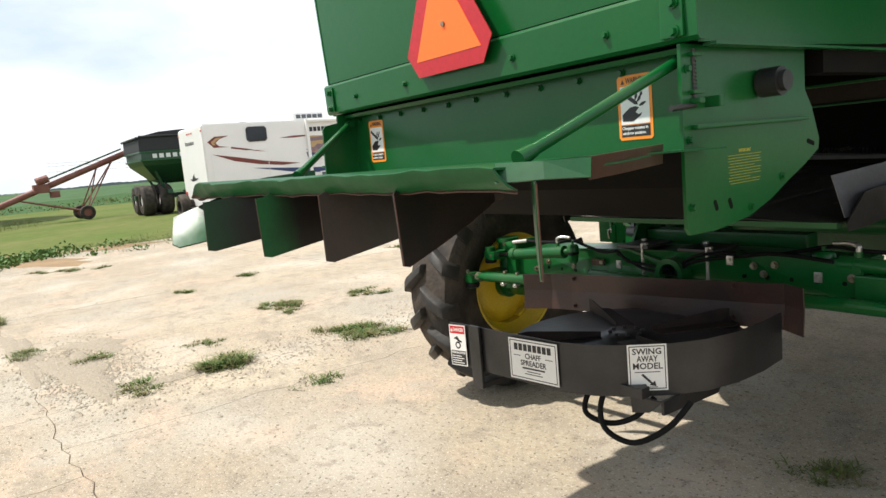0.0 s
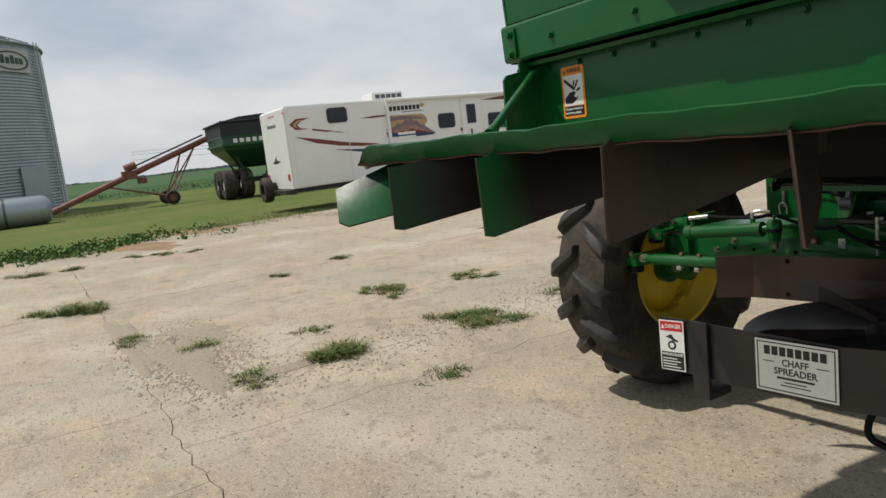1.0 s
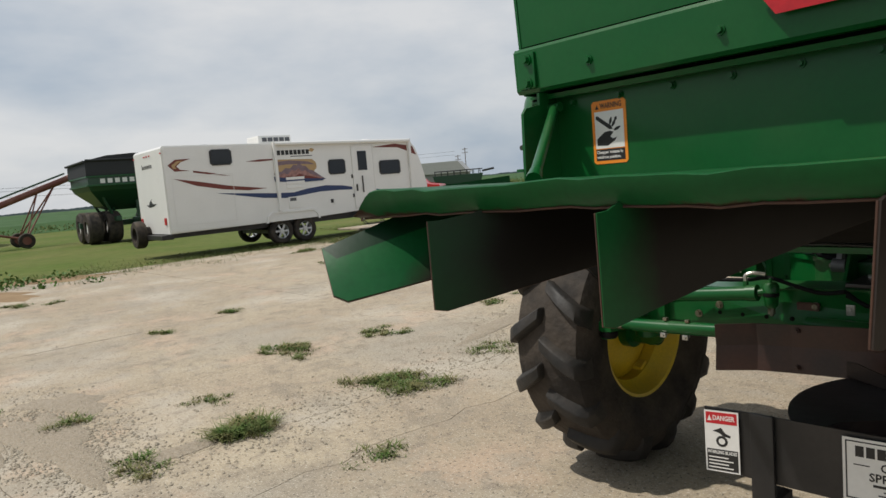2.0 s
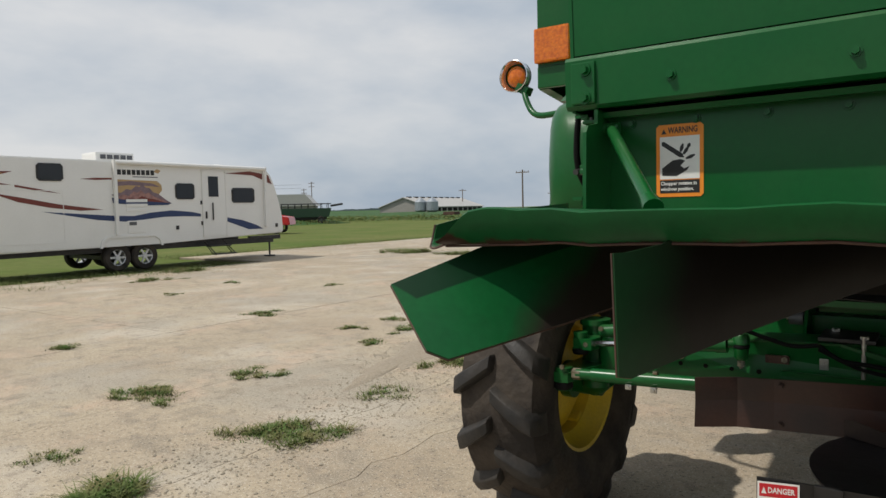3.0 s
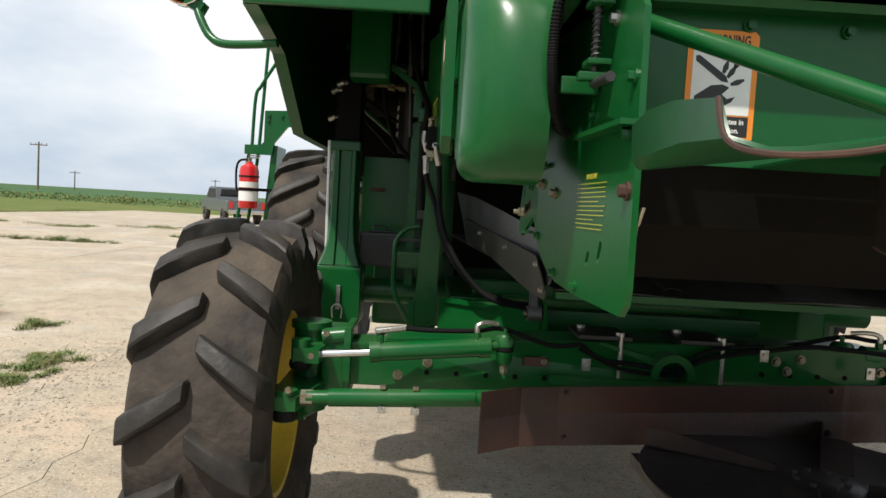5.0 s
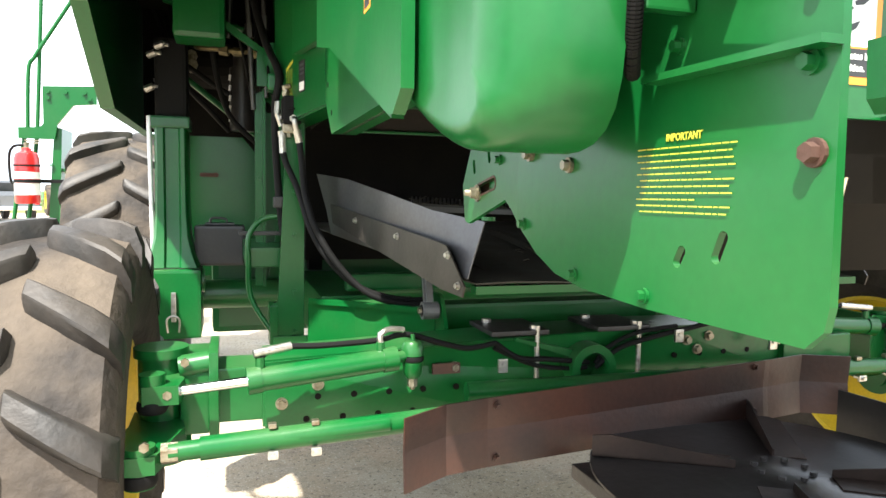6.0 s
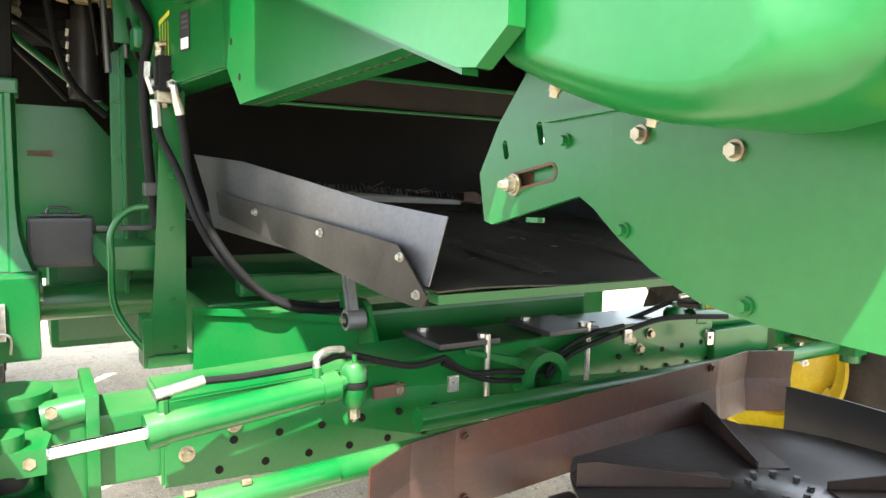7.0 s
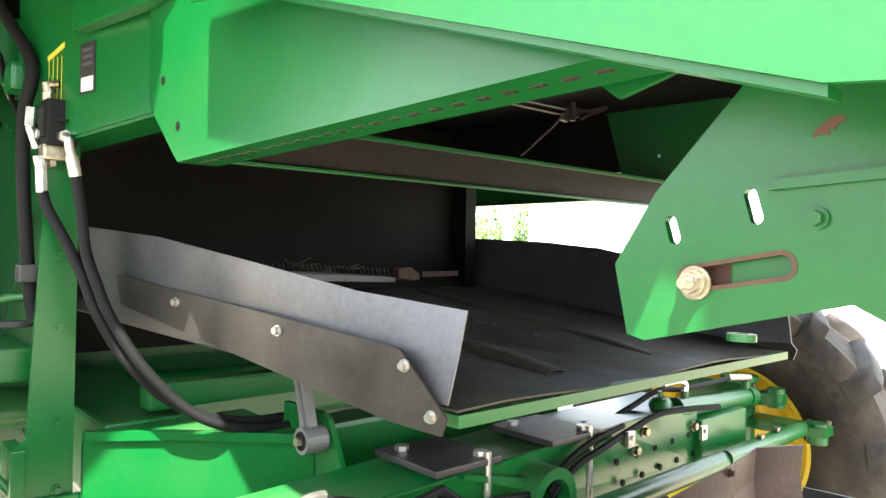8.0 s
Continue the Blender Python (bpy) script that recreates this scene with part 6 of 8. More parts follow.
def tyre_lug(R, W, lug, skew, lug_w, s):
    """One slanting tread bar on the side s, rounded at its nose and worn on top."""
    b = B()
    rt = R - lug

    def at(th, u, r):
        return (u * W / 2, -r * math.sin(th), r * math.cos(th))
    steps = [(0.015, 0.0, 0.55), (0.05, 0.0, 0.92), (0.12, 0.0, 1.0), (0.45, 0.0, 1.0), (0.72, -0.004, 0.98), (0.90, -0.016, 0.93), (0.99, -0.05, 0.66)]
    rings = []
    for k, (u, drop, hgt) in enumerate(steps):
        th = skew * u ** 0.9
        hw = lug_w * (0.85 + 0.3 * u) * (0.7 if k == 0 else 1.0)
        base = rt - 0.03 * u * u - 0.012 + drop
        top = rt + lug * hgt + drop - 0.006 * u * u
        rings.append([b.verts.new(at(th + d, s * u, r)) for d, r in ((-hw, base), (-hw * 0.68, top - 0.006), (-hw * 0.50, top), (hw * 0.50, top), (hw * 0.68, top - 0.006), (hw, base))])
    for p, q in zip(rings, rings[1:]):
        for i in range(6):
            b.faces.new((p[i], p[(i + 1) % 6], q[(i + 1) % 6], q[i]))
    b.faces.new(rings[0][::-1])
    b.faces.new(rings[-1])
    me = mesh_of("tyre_lug", b, LUG_RUBBER)
    me.shade_smooth()
    me.set_sharp_from_angle(angle=radians(40))
    return me


def wheel(name, R, W, rim_r, count, lug, skew, lug_w, at, face):
    """A wheel whose dished disc looks to face (-1 or 1 along x)."""
    b = B()
    rod(b, (-0.09, 0, 0), (0.09, 0, 0), 0.085, seg=24)
    rod(b, (-0.11 * face, 0, 0), (0.11 * face, 0, 0), 0.05, seg=16)
    for k in range(8):
        a = k * math.pi / 4
        rod(b, (-0.035, 0.13 * math.cos(a), 0.13 * math.sin(a)), (0.035, 0.13 * math.cos(a), 0.13 * math.sin(a)), 0.012, seg=6)
    hub = part(name, b, GREEN, combine, "yellow steel wheel with a lugged rubber tyre")
    hub.location = at
    part("tyre", tyre(R, W, rim_r, lug), RUBBER, hub, "dusty black lugged tyre", smooth=True)
    for s in (-1, 1):
        bar = tyre_lug(R, W, lug, skew, lug_w, s)
        for k in range(count):
            o = new("tyre_lug", bar)
            o.parent = hub
            o.matrix_local = Matrix.Rotation(2 * math.pi * (k + (0.5 if s > 0 else 0)) / count, 4, "X")
    b = B()
    rt = Matrix.Rotation(radians(90), 4, "Y")
    w = W * 0.38
    lathe(b, [(rim_r + 0.020, -w), (rim_r + 0.022, -w + 0.012), (rim_r - 0.004, -w + 0.02), (rim_r - 0.02, -w * 0.55), (rim_r - 0.055, -w * 0.4), (rim_r - 0.055, w * 0.4), (rim_r - 0.02, w * 0.55),
              (rim_r - 0.004, w - 0.02), (rim_r + 0.022, w - 0.012), (rim_r + 0.020, w), (rim_r - 0.012, w - 0.01), (rim_r - 0.032, w * 0.55), (rim_r - 0.066, w * 0.38), (rim_r - 0.066, -w * 0.38),
              (rim_r - 0.032, -w * 0.55), (rim_r - 0.012, -w + 0.01)], 64, rt)
    o = 0.03 * face
    lathe(b, [(0.08, o), (0.17, o), (0.20, o - 0.02 * face), (rim_r - 0.062, -0.01 * face), (rim_r - 0.062, 0.004 - 0.01 * face), (0.20, o - 0.008 * face), (0.17, o + 0.012 * face), (0.08, o + 0.012 * face)], 64, rt)
    for k in range(4):
        a = k * math.pi / 2 + 0.5
        box(b, -0.05, 0.05, -0.03, 0.03, rim_r - 0.085, rim_r - 0.06, 0.006, 0, Matrix.Rotation(a, 4, "X"))
    part("rim", b, YELLOW, hub, "yellow painted dished rim", smooth=True)
    return hub


wheel("rear_wheel", 0.637, 0.40, 0.318, 15, 0.042, 0.215, 0.078, (-2.84, 3.20, 0.635), 1)
wheel("rear_wheel", 0.637, 0.40, 0.318, 15, 0.042, 0.215, 0.078, (0.20, 3.37, 0.640), -1).rotation_euler = (0, 0, radians(13))
wheel("front_wheel", 0.885, 0.72, 0.42, 17, 0.048, 0.24, 0.066, (-3.06, 6.62, 0.882), -1)
wheel("front_wheel", 0.885, 0.72, 0.42, 17, 0.048, 0.24, 0.066, (2 * MID + 3.06, 6.62, 0.882), 1)
bm = B()
rod(bm, (-3.0, 6.62, 0.882), (0.5, 6.62, 0.882), 0.12, seg=20)
box(bm, -2.7, -2.5, 6.3, 6.9, 0.6, 1.3, 0.03)
box(bm, 0.0, 0.2, 6.3, 6.9, 0.6, 1.3, 0.03)
part("front_axle", bm, GREEN, combine)

# chaff spreader
BAND = [(-1.71, 1.944), (-1.62, 1.955), (-1.39, 1.966), (-1.16, 1.982), (-1.05, 2.02), (-0.96, 2.085), (-0.87, 2.175), (-0.81, 2.28), (-0.78, 2.40), (-0.775, 2.55), (-0.79, 2.70)]
bm = B()
sheet(bm, [[(x, y, 0.643), (x, y, 0.73), (x, y, 0.813)] for x, y in BAND], 0.005)
SPIN = 2.62
spreader = part("chaff_spreader", bm, BLACK, combine, "black chaff spreader band with printed plates", smooth=True)
bm = B()
box(bm, -1.592, -1.535, 1.938, 1.95, 0.578, 0.818, 0.003)
box(bm, -1.592, -1.535, 1.95, 2.04, 0.578, 0.60, 0.003)
part("band_bracket", bm, BLACK, spreader)
bm = B()
prism(bm, [(-0.965, 0.585), (-0.90, 0.600), (-0.85, 0.645), (-0.97, 0.645)], "y", 2.09, 2.10)
prism(bm, [(2.1, 0.60), (2.1, 0.645), (2.45, 0.645), (2.40, 0.59)], "x", -0.86, -0.85)
part("band_bracket", bm, BLACK, spreader)
bm = B()
lathe(bm, [(0.0005, 0.012), (0.09, 0.012), (0.10, 0.006), (0.33, 0.004), (0.425, 0.0), (0.425, -0.006), (0.0005, -0.006)], 56, Matrix.Translation((-1.24, 2.42, 0.725)), closed=False)
part("spinner_disc", bm, DISC, spreader, "worn dark steel spinner disc", smooth=True)
for k in range(4):
    bm = B()
    q = Matrix.Translation((-1.24, 2.42, 0.728)) @ Matrix.Rotation(k * math.pi / 2 + SPIN, 4, "Z")
    prism(bm, [(0.10, -0.075), (0.395, -0.085), (0.42, -0.06), (0.42, 0.0), (0.10, 0.0)], "z", 0.002, 0.006)
    prism(bm, [(0.10, 0.002), (0.42, 0.002), (0.42, 0.052), (0.38, 0.056), (0.10, 0.022)], "y", -0.004, 0.0)
    bmesh.ops.transform(bm, matrix=q, verts=bm.verts)
    part("spinner_blade", bm, SPINNER, spreader, "black spinner blade with a bent rib")
for k in range(8):
    bm = B()
    a = k * math.pi / 4
    p = (-1.24 + 0.06 * math.cos(a), 2.42 + 0.06 * math.sin(a), 0.735)
    rod(bm, p, (p[0], p[1], 0.745), 0.008, seg=6)
    part("hub_bolt", bm, BLACK, spreader)
bm = B()
rod(bm, (-1.24, 2.42, 0.56), (-1.24, 2.42, 0.72), 0.07, seg=20)
box(bm, -1.28, -1.20, 2.42, 3.05, 0.63, 0.69, 0.006)
box(bm, -1.70, -0.90, 2.06, 2.10, 0.650, 0.685, 0.004)
box(bm, -1.62, -1.56, 1.97, 2.70, 0.650, 0.685, 0.004)
box(bm, -0.98, -0.92, 2.10, 2.70, 0.650, 0.685, 0.004)
part("spreader_frame", bm, BLACK, spreader)
DEF = [(-2.056, 2.662, 0.846), (-1.935, 2.735, 0.847), (-1.822, 2.752, 0.850), (-1.45, 2.762, 0.868), (-0.975, 2.778, 0.889), (-0.955, 2.782, 0.889), (-0.825, 2.798, 0.893), (-0.720, 2.725, 0.898)]
bm = B()
sheet(bm, [[(x, y, z - 0.172), (x, y + 0.01, z - 0.08), (x, y + 0.004, z)] for x, y, z in DEF], 0.004)
d_ = part("deflector", bm, BROWN, spreader, "scuffed brown steel deflector")
bolts([(-1.80, 2.748, 0.83), (-1.80, 2.746, 0.70), (-1.01, 2.774, 0.872), (-1.015, 2.768, 0.748)], (0, -1, 0), combine, BROWN, 0.007, "rivet")
for pts in ([(-1.12, 2.10, 0.66), (-1.145, 2.07, 0.59), (-1.13, 2.06, 0.545), (-1.04, 2.07, 0.535), (-0.96, 2.10, 0.57), (-0.92, 2.15, 0.63)],
            [(-1.06, 2.08, 0.66), (-1.065, 2.05, 0.58), (-1.03, 2.04, 0.52), (-0.93, 2.05, 0.505), (-0.83, 2.09, 0.57), (-0.78, 2.14, 0.65)]):
    bm = B()
    sweep(bm, pts, 0.0095, 10)
    part("hydraulic_hose", bm, HOSE, spreader, "black hydraulic hose loop", smooth=True)

# printed plates on the spreader
m = facing((-1.386, 1.9530, 0.655), Vector((0.222, 0.016, 0.004)), (0, 0, 1))
bm = B()
w, h = 0.222, 0.148
flat(bm, rect(0, w, 0, h), m, 0, 0.0012)
for a in (rect(0.006, w - 0.006, 0.006, 0.009), rect(0.006, w - 0.006, h - 0.009, h - 0.006), rect(0.006, 0.009, 0.009, h - 0.009), rect(w - 0.009, w - 0.006, 0.009, h - 0.009)):
    flat(bm, a, m, 1, 0.0005, 0.0012)
for i in range(8):
    x = 0.026 + i * 0.0216
    flat(bm, rect(x, x + 0.017, 0.106, 0.131), m, 1, 0.0005, 0.0012)
letters(bm, "CHAFF", 0.027, m @ Matrix.Translation((w / 2, 0.087, 0.0014)), 1, 0.0003, 0.072)
letters(bm, "SPREADER", 0.027, m @ Matrix.Translation((w / 2, 0.062, 0.0014)), 1, 0.0003, 0.118)
flat(bm, rect(0.022, 0.054, 0.086, 0.0885), m, 1, 0.0005, 0.0012)
flat(bm, rect(0.168, 0.200, 0.086, 0.0885), m, 1, 0.0005, 0.0012)
flat(bm, rect(0.060, 0.162, 0.041, 0.047), m, 1, 0.0005, 0.0012)
flat(bm, rect(0.080, 0.142, 0.031, 0.034), m, 1, 0.0005, 0.0012)
flat(bm, rect(0.070, 0.152, 0.022, 0.025), m, 1, 0.0005, 0.0012)
part("printed_plate", bm, [DECAL_WHITE, DECAL_BLACK], spreader, "white plate with black lettering")
m = facing((-1.706, 1.9310, 0.645), Vector((0.085, 0.011, 0.004)), (0, 0, 1))
bm = B()
w, h = 0.086, 0.162
flat(bm, rect(0, w, 0, h), m, 0, 0.0012)
flat(bm, rect(0.004, w - 0.004, h - 0.034, h - 0.004), m, 2, 0.0005, 0.0012)
letters(bm, "DANGER", 0.018, m @ Matrix.Translation((w / 2 + 0.006, h - 0.019, 0.0020)), 0, 0.0002, 0.055)
flat(bm, [(0.008, h - 0.027), (0.019, h - 0.027), (0.0135, h - 0.012)], m, 0, 0.0005, 0.0017)
flat(bm, rect(0.004, w - 0.004, 0.004, 0.060), m, 1, 0.0005, 0.0012)
letters(bm, "WHIRLING BLADES", 0.012, m @ Matrix.Translation((w / 2, 0.052, 0.0020)), 0, 0.0002, 0.074)
for i in range(4):
    flat(bm, rect(0.008, 0.070 - 0.012 * (i % 2), 0.010 + i * 0.009, 0.013 + i * 0.009), m, 0, 0.0003, 0.0017)
ring = [(0.043 + 0.015 * math.cos(k * 0.5236), 0.082 + 0.015 * math.sin(k * 0.5236)) for k in range(12)]
flat(bm, ring, m, 1, 0.0004, 0.0012)
flat(bm, [(0.043 + (x - 0.043) * 0.55, 0.082 + (y - 0.082) * 0.55) for x, y in ring], m, 0, 0.0004, 0.0016)
flat(bm, [(0.020, 0.108), (0.042, 0.118), (0.052, 0.104), (0.066, 0.098), (0.064, 0.093), (0.048, 0.096), (0.036, 0.104)], m, 1, 0.0004, 0.0012)
part("printed_plate", bm, [DECAL_WHITE, DECAL_BLACK, SMV_RED], spreader, "red, white and black danger plate")
m = facing((-0.960, 2.073, 0.663), Vector((0.088, 0.088, 0.0)), (0, 0, 1))
bm = B()
w, h = 0.122, 0.152
flat(bm, rect(0, w, 0, h), m, 0, 0.0012)
for a in (rect(0.005, w - 0.005, 0.005, 0.008), rect(0.005, w - 0.005, h - 0.008, h - 0.005), rect(0.005, 0.008, 0.008, h - 0.008), rect(w - 0.008, w - 0.005, 0.008, h - 0.008)):
    flat(bm, a, m, 1, 0.0005, 0.0012)
for i, word in enumerate(("SWING", "AWAY", "MODEL")):
    letters(bm, word, 0.028, m @ Matrix.Translation((w / 2, 0.128 - i * 0.024, 0.0014)), 1, 0.0003, (0.09, 0.066, 0.092)[i])
flat(bm, rect(0.02, 0.10, 0.060, 0.0625), m, 1, 0.0005, 0.0012)
flat(bm, [(0.040, 0.052), (0.047, 0.056), (0.075, 0.026), (0.082, 0.032), (0.086, 0.014), (0.064, 0.018), (0.069, 0.022)], m, 1, 0.0005, 0.0012)
flat(bm, rect(0.04, 0.09, 0.010, 0.0125), m, 1, 0.0005, 0.0012)
part("printed_plate", bm, [DECAL_WHITE, DECAL_BLACK], spreader, "white plate with black lettering and an arrow")


# ladder and platform at the front left
bm = B()
prism(bm, [(-4.056, 1.765), (-4.056, 1.855), (-3.90, 1.862), (-3.872, 1.89), (-3.872, 2.195), (-3.47, 2.215), (-3.47, 2.065), (-3.645, 2.048), (-3.77, 1.885), (-3.79, 1.765)], "y", 7.66, 7.70)
prism(bm, [(-3.872, 2.195), (-3.47, 2.215), (-3.47, 2.203), (-3.872, 2.183)], "y", 7.70, 8.05)
plat = part("platform_bracket", bm, GREEN, combine)
bolts([(x, 7.66, z) for x, z in ((-3.83, 2.15), (-3.83, 2.10), (-3.70, 2.15), (-3.56, 2.15), (-3.52, 2.10))], (0, -1, 0), plat, GREEN, 0.016)
bm = B()
prism(bm, [(-3.80, 1.87), (-3.742, 1.86), (-3.80, 0.55), (-3.90, 0.55)], "y", 7.70, 7.715)
prism(bm, [(-3.757, 1.86), (-3.742, 1.86), (-3.80, 0.55), (-3.815, 0.55)], "y", 7.715, 8.1)
part("ladder_rail", bm, GREEN, plat)
for z in (0.6, 0.9, 1.2, 1.5):
    bm = B()
    box(bm, -3.79, -3.50, 7.72, 8.1, z, z + 0.03, 0.004)
    part("ladder_step", bm, GREEN, plat)
bm = B()
sweep(bm, [(-3.995, 7.7, 1.845), (-3.977, 7.7, 2.32), (-3.93, 7.7, 2.43), (-3.86, 7.7, 2.551), (-3.62, 7.7, 2.95)], 0.017, 10)
sweep(bm, [(-3.929, 7.72, 1.848), (-3.90, 7.72, 2.40), (-3.872, 7.72, 2.95)], 0.017, 10)
sweep(bm, [(-4.02, 7.7, 1.78), (-4.075, 7.7, 1.40), (-4.135, 7.7, 0.95)], 0.017, 10)
sweep(bm, [(-3.935, 7.72, 1.78), (-3.97, 7.72, 1.45), (-4.03, 7.72, 0.95)], 0.017, 10)
part("handrail", bm, GREEN, plat, smooth=True)
# fire extinguisher hung on the ladder
ext = thing("fire_extinguisher", "red fire extinguisher with white label hanging from the ladder", "extinguisher", at=(-3.985, 7.60, 1.235))
bm = B()
lathe(bm, [(0.001, 0.0), (0.085, 0.0), (0.092, 0.012), (0.092, 0.36), (0.080, 0.405), (0.035, 0.43), (0.030, 0.45), (0.001, 0.45)], 32, closed=False)
part("cylinder", bm, RED, ext, smooth=True)
bm = B()
for z0, z1 in ((0.07, 0.165), (0.20, 0.255)):
    lathe(bm, [(0.0925, z0), (0.0935, z0), (0.0935, z1), (0.0925, z1)], 32)
part("label", bm, DECAL_WHITE, ext, "white printed label band", smooth=True)
bm = B()
lathe(bm, [(0.093, 0.168), (0.097, 0.168), (0.097, 0.195), (0.093, 0.195)], 32)
lathe(bm, [(0.093, 0.30), (0.097, 0.30), (0.097, 0.315), (0.093, 0.315)], 32)
sweep(bm, [(0.0, 0.0, 0.47), (-0.09, 0, 0.46), (-0.125, 0, 0.38), (-0.12, 0, 0.2), (-0.10, 0, 0.16)], 0.011, 8)
box(bm, 0.05, 0.25, 0.07, 0.10, 0.17, 0.20)
part("strap", bm, HOSE, ext, smooth=True)
bm = B()
rod(bm, (0, 0, 0.44), (0, 0, 0.49), 0.02, seg=10)
box(bm, -0.01, 0.09, -0.012, 0.012, 0.485, 0.497, 0.003)
box(bm, -0.01, 0.10, -0.012, 0.012, 0.505, 0.515, 0.003)
part("valve", bm, STEEL, ext)

# ---- travel trailer ----
trailer = thing("travel_trailer", "long white travel trailer with maroon and blue stripes beside the yard", "trailer", at=(-18.65, 6.67, 0), turn=87.8)
bm = B()
prism(bm, [(0.0, 0.62), (0.0, 2.80), (0.06, 2.86), (7.74, 2.80), (7.86, 2.72), (7.97, 2.56), (8.08, 2.32), (8.18, 2.04), (8.28, 1.70), (8.36, 1.36), (8.42, 1.02), (8.42, 0.86), (8.36, 0.80), (4.4, 0.66)], "y", 0.0, 2.45)
bmesh.ops.bevel(bm, geom=[e for e in bm.edges if abs(e.verts[0].co.y - e.verts[1].co.y) < 1e-4], offset=0.035, segments=2, affect="EDGES")
part("body", bm, WHITE_GEL, trailer)


def trailer_flat(name, pts, mat, y=-0.004, h=0.004, label="", parent=None):
    b = B()
    prism(b, pts, "y", y, y + h)
    return part(name, b, mat, parent or trailer, label)


def window(x0, x1, z0, z1, name="window"):
    b = B()
    c = 0.06
    ring = [(x0 + c, z0), (x1 - c, z0), (x1, z0 + c), (x1, z1 - c), (x1 - c, z1), (x0 + c, z1), (x0, z1 - c), (x0, z0 + c)]
    prism(b, ring, "y", -0.022, 0.0)
    w = part(name, b, BLACK, trailer, "dark tinted window with black frame")
    b = B()
    mx, mz = (x0 + x1) / 2, (z0 + z1) / 2
    prism(b, [(mx + (x - mx) * 0.88, mz + (z - mz) * 0.88) for x, z in ring], "y", -0.026, -0.0225)
    part("pane", b, GLASS_DARK, w)
    return w


window(1.22, 1.82, 2.30, 2.72)
window(4.74, 5.32, 1.85, 2.29)
window(6.54, 7.34, 1.74, 2.18)
d_ = trailer_flat("door", [(5.58, 0.80), (6.32, 0.80), (6.32, 2.60), (6.26, 2.66), (5.64, 2.66), (5.58, 2.60)], WHITE_GEL, -0.022, 0.022)
b = B()
for a in (rect(5.555, 5.585, 0.78, 2.68), rect(6.315, 6.345, 0.78, 2.68), rect(5.585, 6.315, 2.655, 2.68)):
    prism(b, a, "y", -0.03, -0.0)
part("door_frame", b, DECAL_WHITE, d_)
b = B()
prism(b, rect(5.76, 6.08, 1.92, 2.50), "y", -0.034, -0.022)
part("pane", b, GLASS_DARK, d_)
b = B()
box(b, 5.64, 5.68, -0.06, -0.022, 1.30, 1.50, 0.008)
box(b, 5.86, 5.89, -0.06, -0.03, 1.25, 1.75, 0.006)
part("handle", b, BLACK, d_)
# painted stripes
trailer_flat("maroon_stripe", [(0.22, 2.02), (0.9, 1.90), (1.7, 1.74), (2.75, 1.60), (2.2, 1.58), (1.5, 1.66), (0.8, 1.80)], MAROON)
trailer_flat("maroon_swirl", [(0.12, 2.36), (0.32, 2.50), (0.72, 2.51), (0.46, 2.43), (0.34, 2.33), (0.42, 2.24), (0.68, 2.20), (0.28, 2.20)], MAROON)
trailer_flat("tan_swirl", [(0.22, 2.36), (0.36, 2.46), (0.52, 2.47), (0.38, 2.40), (0.30, 2.33), (0.34, 2.26), (0.24, 2.28)], TAN, -0.007)
trailer_flat("maroon_line", [(0.75, 2.20), (1.3, 2.10), (1.75, 2.00), (1.2, 2.07), (0.75, 2.15)], MAROON)
trailer_flat("maroon_line", [(2.2, 2.36), (2.6, 2.40), (3.0, 2.40), (3.0, 2.36), (2.6, 2.34)], MAROON)
trailer_flat("maroon_line", [(6.3, 2.60), (7.3, 2.56), (7.66, 2.44), (7.66, 2.62), (7.2, 2.68)], MAROON)
trailer_flat("maroon_line", [(7.79, 2.38), (8.02, 2.30), (7.90, 2.56), (7.79, 2.62)], MAROON)
trailer_flat("blue_stripe", [(1.3, 1.57), (2.2, 1.50), (3.0, 1.44), (3.55, 1.42), (4.0, 1.50), (4.6, 1.55), (5.2, 1.50), (5.5, 1.44), (5.5, 1.36), (5.0, 1.38), (4.4, 1.38), (3.8, 1.32), (3.3, 1.28), (2.6, 1.34)], NAVY)
trailer_flat("blue_stripe", [(6.35, 1.32), (6.9, 1.22), (7.4, 1.06), (7.64, 0.94), (7.1, 0.94), (6.7, 1.08), (6.35, 1.20)], NAVY)
# picture panel: layered hills
trailer_flat("picture_panel", [(3.02, 2.37), (4.22, 2.34), (4.34, 2.24), (4.36, 2.10), (4.2, 1.92), (3.02, 2.0)], TAN)
trailer_flat("picture_cloud", [(3.02, 2.30), (3.5, 2.33), (4.1, 2.27), (4.3, 2.18), (3.9, 2.21), (3.4, 2.22), (3.02, 2.19)], MAUVE, -0.006)
trailer_flat("picture_hill", [(2.98, 1.97), (3.12, 2.04), (3.22, 2.02), (3.36, 2.12), (3.50, 2.10), (3.62, 2.20), (3.72, 2.18), (3.80, 2.25), (3.90, 2.16), (4.00, 2.15), (4.10, 2.04), (4.24, 2.00), (4.40, 1.88), (4.62, 1.74), (3.9, 1.72), (3.3, 1.78)], MAUVE, -0.008)
trailer_flat("picture_hill", [(3.10, 1.92), (3.28, 1.98), (3.42, 1.94), (3.56, 2.06), (3.66, 2.02), (3.76, 2.10), (3.86, 2.00), (3.98, 2.03), (4.12, 1.92), (4.36, 1.84), (4.52, 1.76), (3.8, 1.74), (3.3, 1.80)], ROSE, -0.011)
